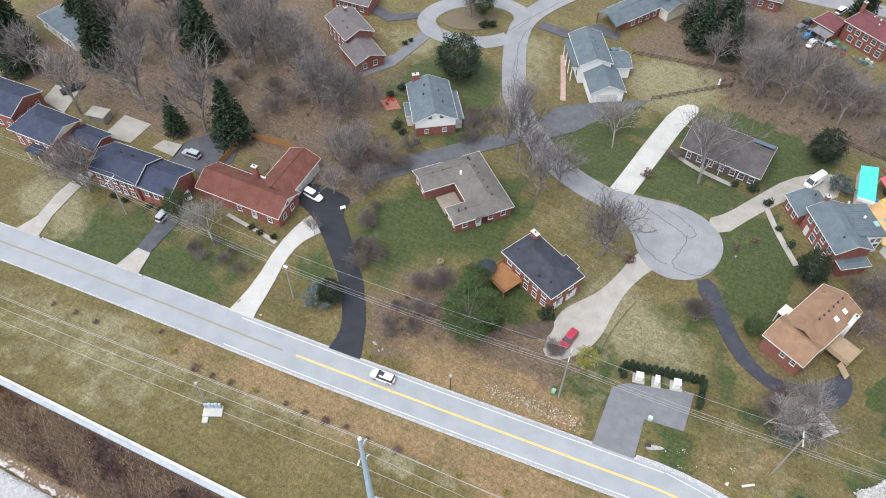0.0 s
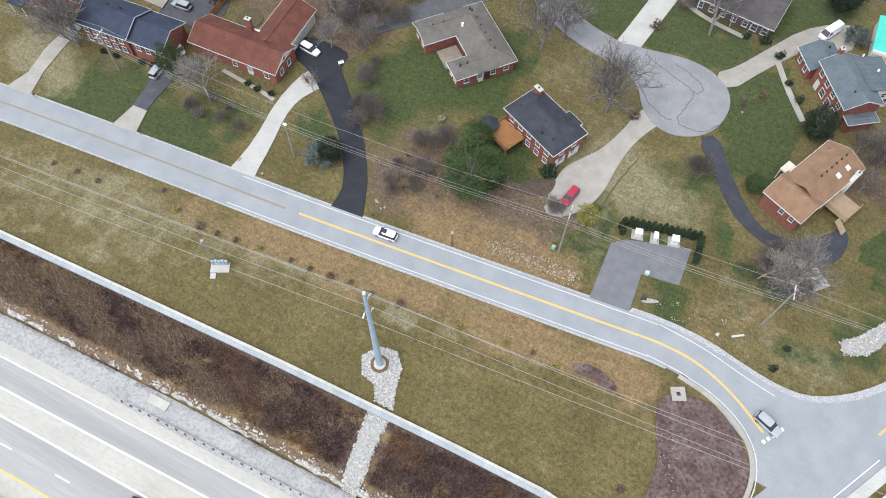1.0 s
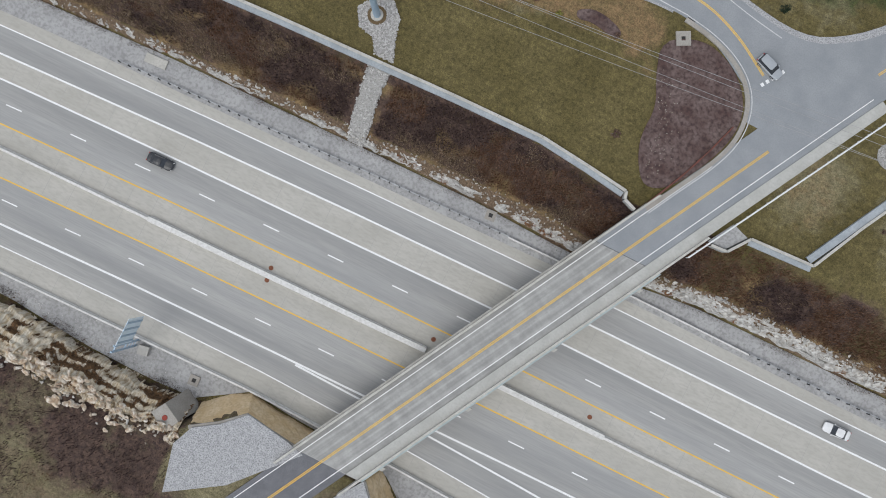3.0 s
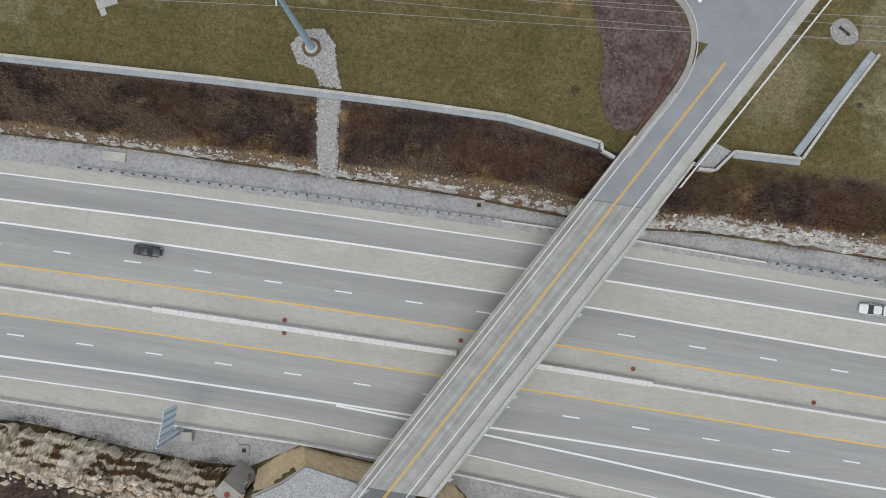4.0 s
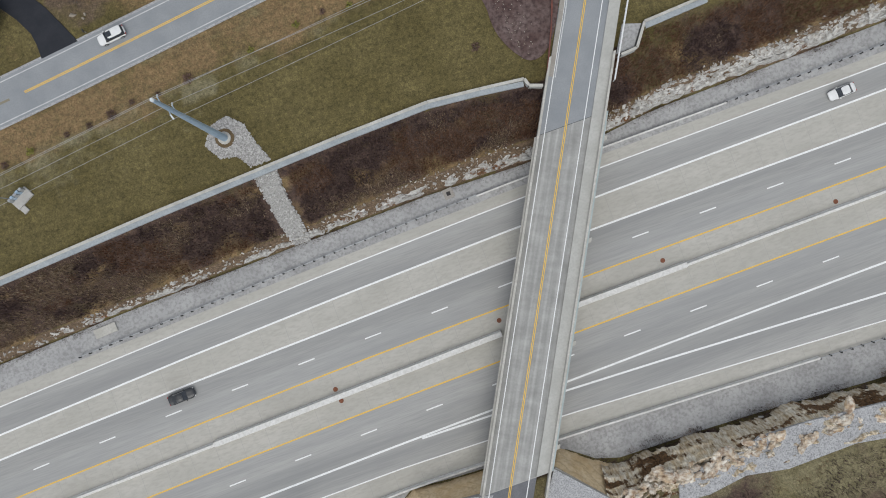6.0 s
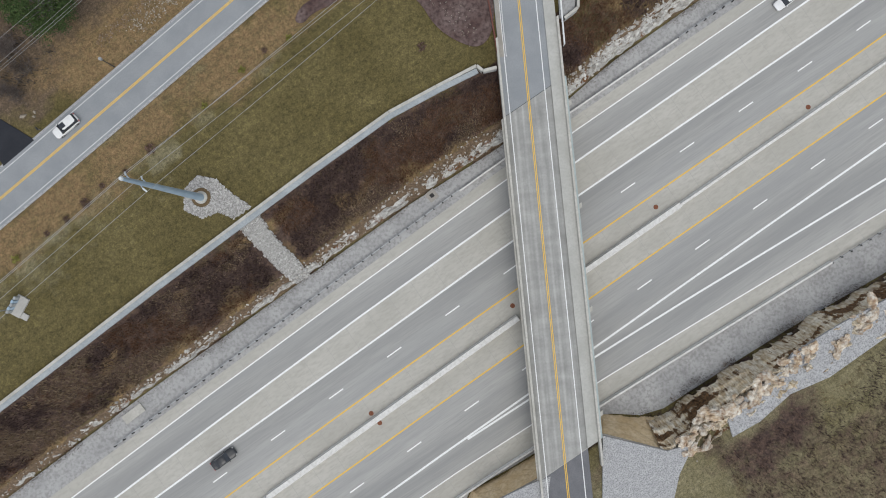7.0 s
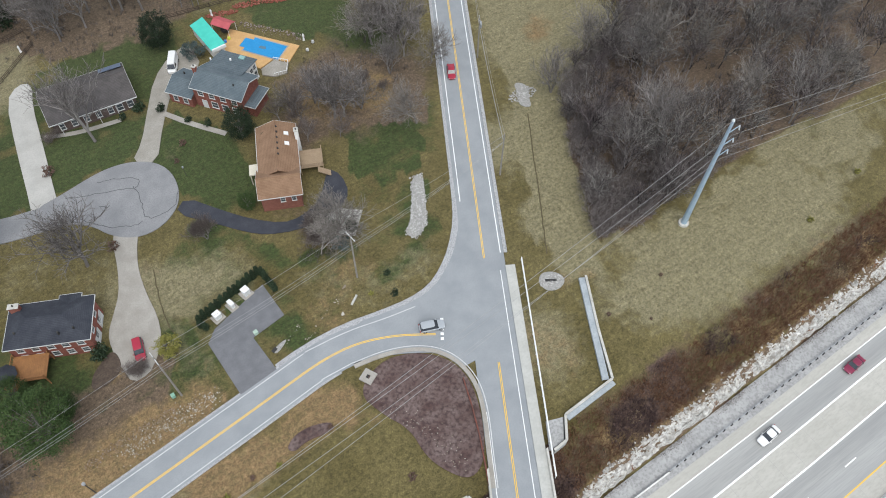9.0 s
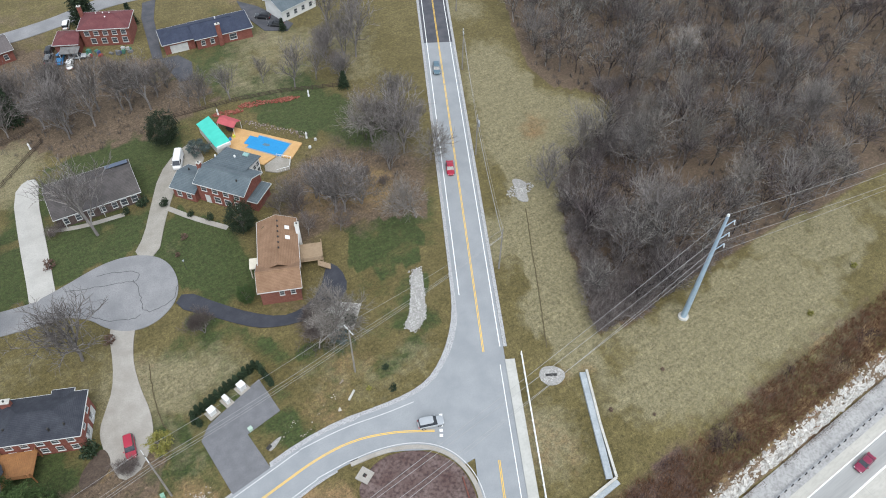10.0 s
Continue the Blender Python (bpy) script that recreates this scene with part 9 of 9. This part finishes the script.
for _ in range(5200):
    x, y = rr.uniform(-32, -22), rr.uniform(24, 34.2)
    if inside(x, y, poly) and (x + 28.1) ** 2 + (y - 30.7) ** 2 > 2.9:
        spots.append((x, y, .03, rr.uniform(.10, .22)))
poly = [Vector(p) for p in ((51.4, 83.2), (48.4, 83.6), (45.8, 78.6), (42.2, 73.8), (39.8, 72.2), (41.4, 69.6), (45, 71.4), (47.8, 76))]
for _ in range(3000):
    x, y = rr.uniform(39, 52), rr.uniform(69, 84)
    if inside(x, y, poly):
        spots.append((x, y, .03, rr.uniform(.09, .19)))
for cx, cy, r in ((82.6, 90, 3.6), (57.6, 47.7, 2.3)):
    for _ in range(260):
        a, q = rr.uniform(0, 6.28), math.sqrt(rr.random()) * r
        spots.append((cx + q * math.cos(a), cy + q * math.sin(a) * .5, .02, rr.uniform(.08, .22)))
for _ in range(900):
    x = rr.uniform(-110, -32)
    spots.append((x, foot_s(x) + 1.0 + abs(rr.gauss(0, 1.1)), HZ - .02, rr.uniform(.05, .14)))
stones("rubble_stone", spots, RUBBLE, "loose pale limestone rubble on chutes and collars")

structure("soil_disc", tube(bmesh.new(), (-28.1, 30.7, -.1), (-28.1, 30.7, .06), 1.65, 1.6, 24), shade("bare_soil", (.17, .115, .06), (.12, .085, .045), .8, (.08, .06, .035), 3.0), "bare brown soil round the pole foot", "soil")

# tan rock faces under the bridge ends
for lo, hi in (([(-26.6, -41.2), (-22.6, -37.6), (-19.4, -35.9), (-13.0, -36.6), (-5.4, -37.0)], [(-25.4, -43.5), (-21.2, -40.7), (-17.6, -37.4), (-13.5, -38.0), (-4.9, -38.9)]),
               ([(3.6, -36.9), (6.7, -37.7), (13.0, -42.6), (14.6, -43.2)], [(3.4, -38.2), (4.7, -38.6), (11.6, -46.4), (13.6, -47.6)])):
    lo, hi = [Vector(p) for p in lo], [Vector(p) for p in hi]
    bm = bmesh.new()
    rows = []
    for k in range(9):
        row = []
        for i in range(len(lo) - 1):
            for j in range(8):
                p = lo[i].lerp(lo[i + 1], j / 8).lerp(hi[i].lerp(hi[i + 1], j / 8), k / 8)
                jit = .22 * noise.noise(Vector((p.x * 1.3, p.y * 1.3, k * .9)))
                row.append(bm.verts.new((p.x + jit, p.y + jit, HZ - .1 + (-.6 - HZ) * k / 8)))
        rows.append(row)
    for r, q in zip(rows, rows[1:]):
        for i in range(len(r) - 1):
            bm.faces.new((r[i], r[i + 1], q[i + 1], q[i]))
    bmesh.ops.recalc_face_normals(bm, faces=bm.faces)
    structure("rock_face", bm, ROCK_TAN, "tan cut rock face below the bridge end", "rock")
    structure("face_coping", line_strip(bmesh.new(), hi, -.1, .55, -.3, .5), CONCRETE_TAN, "pale concrete coping on the cut face", "coping")


# drain chamber at the rock's end
dc = thing("drain_chamber", -29.3, -43.6, 0, -28, "stained concrete drain chamber with a red cover", "drain")
prism(bm := bmesh.new(), [(-2.1, -1.9, HZ - .3), (2.1, -1.9, HZ - .3), (2.2, 3.0, HZ - .3), (-2.0, 3.0, HZ - .3)], [(-2.0, -1.8, -.45), (2.0, -1.8, -.45), (1.9, .9, -.6), (-1.8, .9, -.6)])
part("body", bm, CONCRETE_TAN, dc, "sloping stained concrete body")
part("cover", tube(bmesh.new(), (.1, -.5, -.54), (.1, -.5, -.42), .45, .45, 16), shade("red_iron_cover", (.30, .06, .04), (.22, .05, .04), 3.0), dc, "round rust-red cover")


# ---- brush on the slopes ----
def brush(name, spots, material, label, blades=6):
    rnd, V, F = random.Random(12), [], []
    for x, y, z, h in spots:
        for _ in range(blades):
            a, lean = rnd.uniform(0, 6.28), rnd.uniform(.1, .7)
            w = .05 * h + .02
            bx, by = x + rnd.gauss(0, .35), y + rnd.gauss(0, .35)
            k = len(V)
            V.extend(((bx - w * math.sin(a), by + w * math.cos(a), z - .1), (bx + w * math.sin(a), by - w * math.cos(a), z - .1), (bx + math.cos(a) * lean * h, by + math.sin(a) * lean * h, z + h * rnd.uniform(.6, 1.1))))
            F.append((k, k + 1, k + 2))
    tagged(new(name, data_mesh(name, V, F, material)), label, "brush", kind="stuff")


BRUSH_DARK = islands("dark_brush_stems", (.032, .021, .022), (.062, .040, .039), (.118, .080, .072))
BRUSH_RUST = islands("rusty_brush_stems", (.112, .050, .027), (.160, .084, .050), (.225, .148, .098))
BRUSH_TAN = islands("tan_dry_stems", (.15, .105, .066), (.215, .158, .103), (.30, .235, .165))
BRUSH_GREY = islands("grey_undergrowth", (.055, .048, .045), (.085, .075, .070), (.13, .116, .106))
sd, sr, sp = [], [], []
for _ in range(26000):
    x = rr.uniform(-130, 150)
    tn, cn = lerp(x, FX, TOP_N), lerp(x, FX, CREST_N)
    f = rr.random()
    if 38 < x and rr.random() < f * .4:
        continue
    y = tn + .9 + (cn - 1.9 - tn) * f
    if -26.2 < x < -20.4:
        continue
    dark = 2.0 * noise.noise(Vector((x * .11, y * .20, 3.3))) + .35 * noise.noise(Vector((x * .4, y * .5, 8.3))) - (.9 * math.exp(-f / .30) if -12 < x < 24 else .5 * math.exp(-f / .16)) + (lerp(x, (-100, -50, -10), (-.32, .02, .22)) if x < 38 else -.42 + .75 * math.exp(-((x - 57) / 7) ** 2 - ((y - 19) / 4) ** 2))
    pale = noise.noise(Vector((x * .09, y * .24, 23.1))) + lerp(x, (-110, -60, -30, 0), (.34, .14, -.16, -.40)) - (.3 if x > 30 else 0) + .25 * math.exp(-f / .22)
    (sp if pale > .12 + rr.gauss(0, .12) else sd if dark > rr.gauss(0, .12) else sr).append((x, y, land(x, y), rr.uniform(.3, .85)))
for _ in range(4200):
    x = rr.uniform(-115, 120)
    if -26 < x < 11:
        continue
    heap = noise.noise(Vector((x * .16, 1, 1)))
    if heap < rr.uniform(-.25, .15):
        continue
    y = foot_s(x) + rr.uniform(-.2, 1.2) + 2.4 * max(0.0, heap) * rr.random()
    (sd if noise.noise(Vector((x * .2, 5, 5))) > -.05 else sr).append((x, y, HZ, rr.uniform(.2, .55)))
for _ in range(5200):
    x = rr.uniform(-118, 135)
    heap = noise.noise(Vector((x * .13, 3, 2)))
    if 19 < x < 32 or heap < rr.uniform(-.45, .2):
        continue
    (sd if rr.random() < .75 else sr).append((x, foot_n(x) + rr.uniform(-.6, .5) - 1.0 * max(0.0, heap) * rr.random(), HZ, rr.uniform(.12, .42)))
for _ in range(9000):
    x = rr.uniform(-90, 110)
    y = lerp(x, SX, RIM_S) - rr.uniform(.5, 26) - (5 if x > 20 else 0)
    if -25 < x < 18:
        continue
    dark = noise.noise(Vector((x * .06, y * .06, 9.1))) + (.35 if x < -26 and y > lerp(x, SX, RIM_S) - 13 else 0)
    if dark > .02:
        sd.append((x, y, land(x, y), rr.uniform(.3, .8)))
    elif dark > -.15:
        sr.append((x, y, land(x, y), rr.uniform(.2, .5)))
brush("dark_brush", sd, BRUSH_DARK, "dark leafless brush on the cut slope")
brush("tan_brush", sp, BRUSH_TAN, "pale tan dead stems on the cut slope")
brush("rust_brush", sr, BRUSH_RUST, "rust-brown dry brush on the cut slope")
under = []
for x, y, s, r in wood_spots(1500, 1.9, 15):
    under.append((x, y, land(x, y), s * 1.6))
for cx, cy, rx, ry, n in ((-125, 106, 40, 18, 240), (-75, 101, 6, 8, 90), (10, 170, 24, 14, 260), (55, 118, 14, 12, 160), (-40, 68, 6, 6, 90), (26, 79, 6, 4, 60)):
    for x, y, s, r in scatter(cx, cy, rx, ry, n, .5, 1.1):
        under.append((x, y, land(x, y), s))
brush("undergrowth", under, BRUSH_GREY, "grey-brown leafless undergrowth", 9)


# ---- small things in the yards ----
spots = []
for cx, cy, rx, ry in ((37, 152.4, 4, 1.0), (44, 152.2, 4, 1.1), (51.4, 149.6, 4, .9)):
    for _ in range(170):
        a, q = rr.uniform(0, 6.28), math.sqrt(rr.random())
        x = cx + q * rx * math.cos(a)
        spots.append((x, cy + q * ry * math.sin(a) - .28 * (x - cx), .04, rr.uniform(.12, .3)))
stones("red_mulch", spots, islands("red_bark_chips", (.20, .065, .045), (.30, .10, .07), (.38, .16, .12)), "scattered red mulch along the garden fence")
spots = []
for _ in range(150):
    a, q = rr.uniform(0, 6.28), math.sqrt(rr.random())
    u, v = rr.random(), .5 + 2.3 * q
    spots.append((37.6 + 11.0 * u + .78 * v, 145.6 - 13.2 * u + .62 * v, .04, rr.uniform(.08, .22)))
stones("garden_stone", spots, islands("pinkish_garden_stone", (.13, .10, .088), (.20, .165, .15), (.31, .27, .25), .95), "loose pinkish stones round the pool deck")
spots = []
for _ in range(420):
    u, v = rr.random(), rr.gauss(0, .55)
    spots.append((-28.2 + 16.4 * u, 61.2 + 1.9 * u + .3 * math.sin(u * 5) + v, .02, rr.uniform(.04, .12)))
stones("drain_gravel", spots, islands("pinkish_drain_gravel", (.13, .092, .066), (.205, .155, .115), (.31, .26, .215), .95), "strip of pinkish gravel in a shallow roadside drain")
spots = []
for pts in (((13, 61.9), (17, 64.4), (22.5, 66.6)), ((7.2, 62.9), (10, 64.0), (13.5, 65.6))):
    line = smooth(pts)
    for _ in range(26):
        i = rr.randrange(len(line) - 1)
        p = line[i].lerp(line[i + 1], rr.random())
        spots.append((p.x + rr.gauss(0, .15), p.y + rr.gauss(0, .3), .0, rr.uniform(.05, .13)))
for x, y in ((-43.6, 57.3), (-43.0, 57.8), (-44.8, 58.2), (-73.7, 53.9), (-67.8, 53.2), (24, 68), (21, 63)):
    spots.append((x, y, .1, rr.uniform(.25, .45)))
for _ in range(420):
    p = Vector((-22, 60.2)).lerp(Vector((-5, 61.4)), rr.random())
    spots.append((p.x + rr.gauss(0, .8), p.y + rr.gauss(0, .9), -.04, rr.uniform(.05, .16)))
for _ in range(110):
    f = rr.random()
    p = Vector((16.6, 44)).lerp(Vector((21.4, 27.6)), f)
    spots.append((p.x + abs(rr.gauss(0, 2.2)) + 2.0 * math.sin(f * 3.1), p.y + rr.gauss(0, .6), .08, rr.uniform(.04, .10)))
stones("ditch_stone", spots, islands("tan_field_stone", (.20, .165, .125), (.31, .275, .225), (.42, .395, .35), .95), "scattered pale stones along a shallow ditch")


def mailbox(x, y, turn):
    m = thing("mailbox", x, y, 0, turn, "dark mailbox on a post beside the road", "mailbox", "mailboxes")
    part("post", boxes((-.05, -.05, -.2, .05, .05, 1.0)), POLE, m)
    b = boxes((-.12, -.28, 1.0, .12, .28, 1.14))
    tube(b, (0, -.28, 1.14), (0, .28, 1.14), .12, .12, 10)
    part("box", b, DARK, m)


for x, y, t in ((-76.1, 51.2, 6), (-94.4, 49.4, 6), (-43.8, 54.9, 8), (-119.4, 46.6, 6)):
    mailbox(x, y, t)
p = thing("lamp_post", 9.8, 109.6, 0, 0, "slim dark garden lamp post on the lawn", "lamp post")
part("shaft", tube(bmesh.new(), (0, 0, -.2), (0, 0, 2.3), .05, .04, 8), DARK, p)
part("head", tube(bmesh.new(), (0, 0, 2.3), (0, 0, 2.7), .14, .2, 8), STEEL, p, "pale lantern")
bn = thing("garden_bench", -68.8, 84.0, 0, 50, "white garden bench beside the black drive", "bench")
part("seat", boxes((-.6, -.2, .4, .6, .2, .46)), WHITE, bn)
part("backrest", boxes((-.6, .17, .46, .6, .22, .9)), WHITE, bn)
for x in (-.52, .52):
    for y in (-.15, .15):
        part("leg", boxes((x - .04, y - .04, -.02, x + .04, y + .04, .4)), WHITE, bn)

sh = thing("shed", -136.0, 80.4, 0, 12, "low grey flat-roofed shed behind the houses", "shed")
part("wall", boxes((-2.2, -1.5, -.2, 2.2, 1.5, 2.1)), POLE, sh)
part("roof", boxes((-2.45, -1.75, 2.1, 2.45, 1.75, 2.28)), CONCRETE_OLD, sh, "stained grey roof sheet")
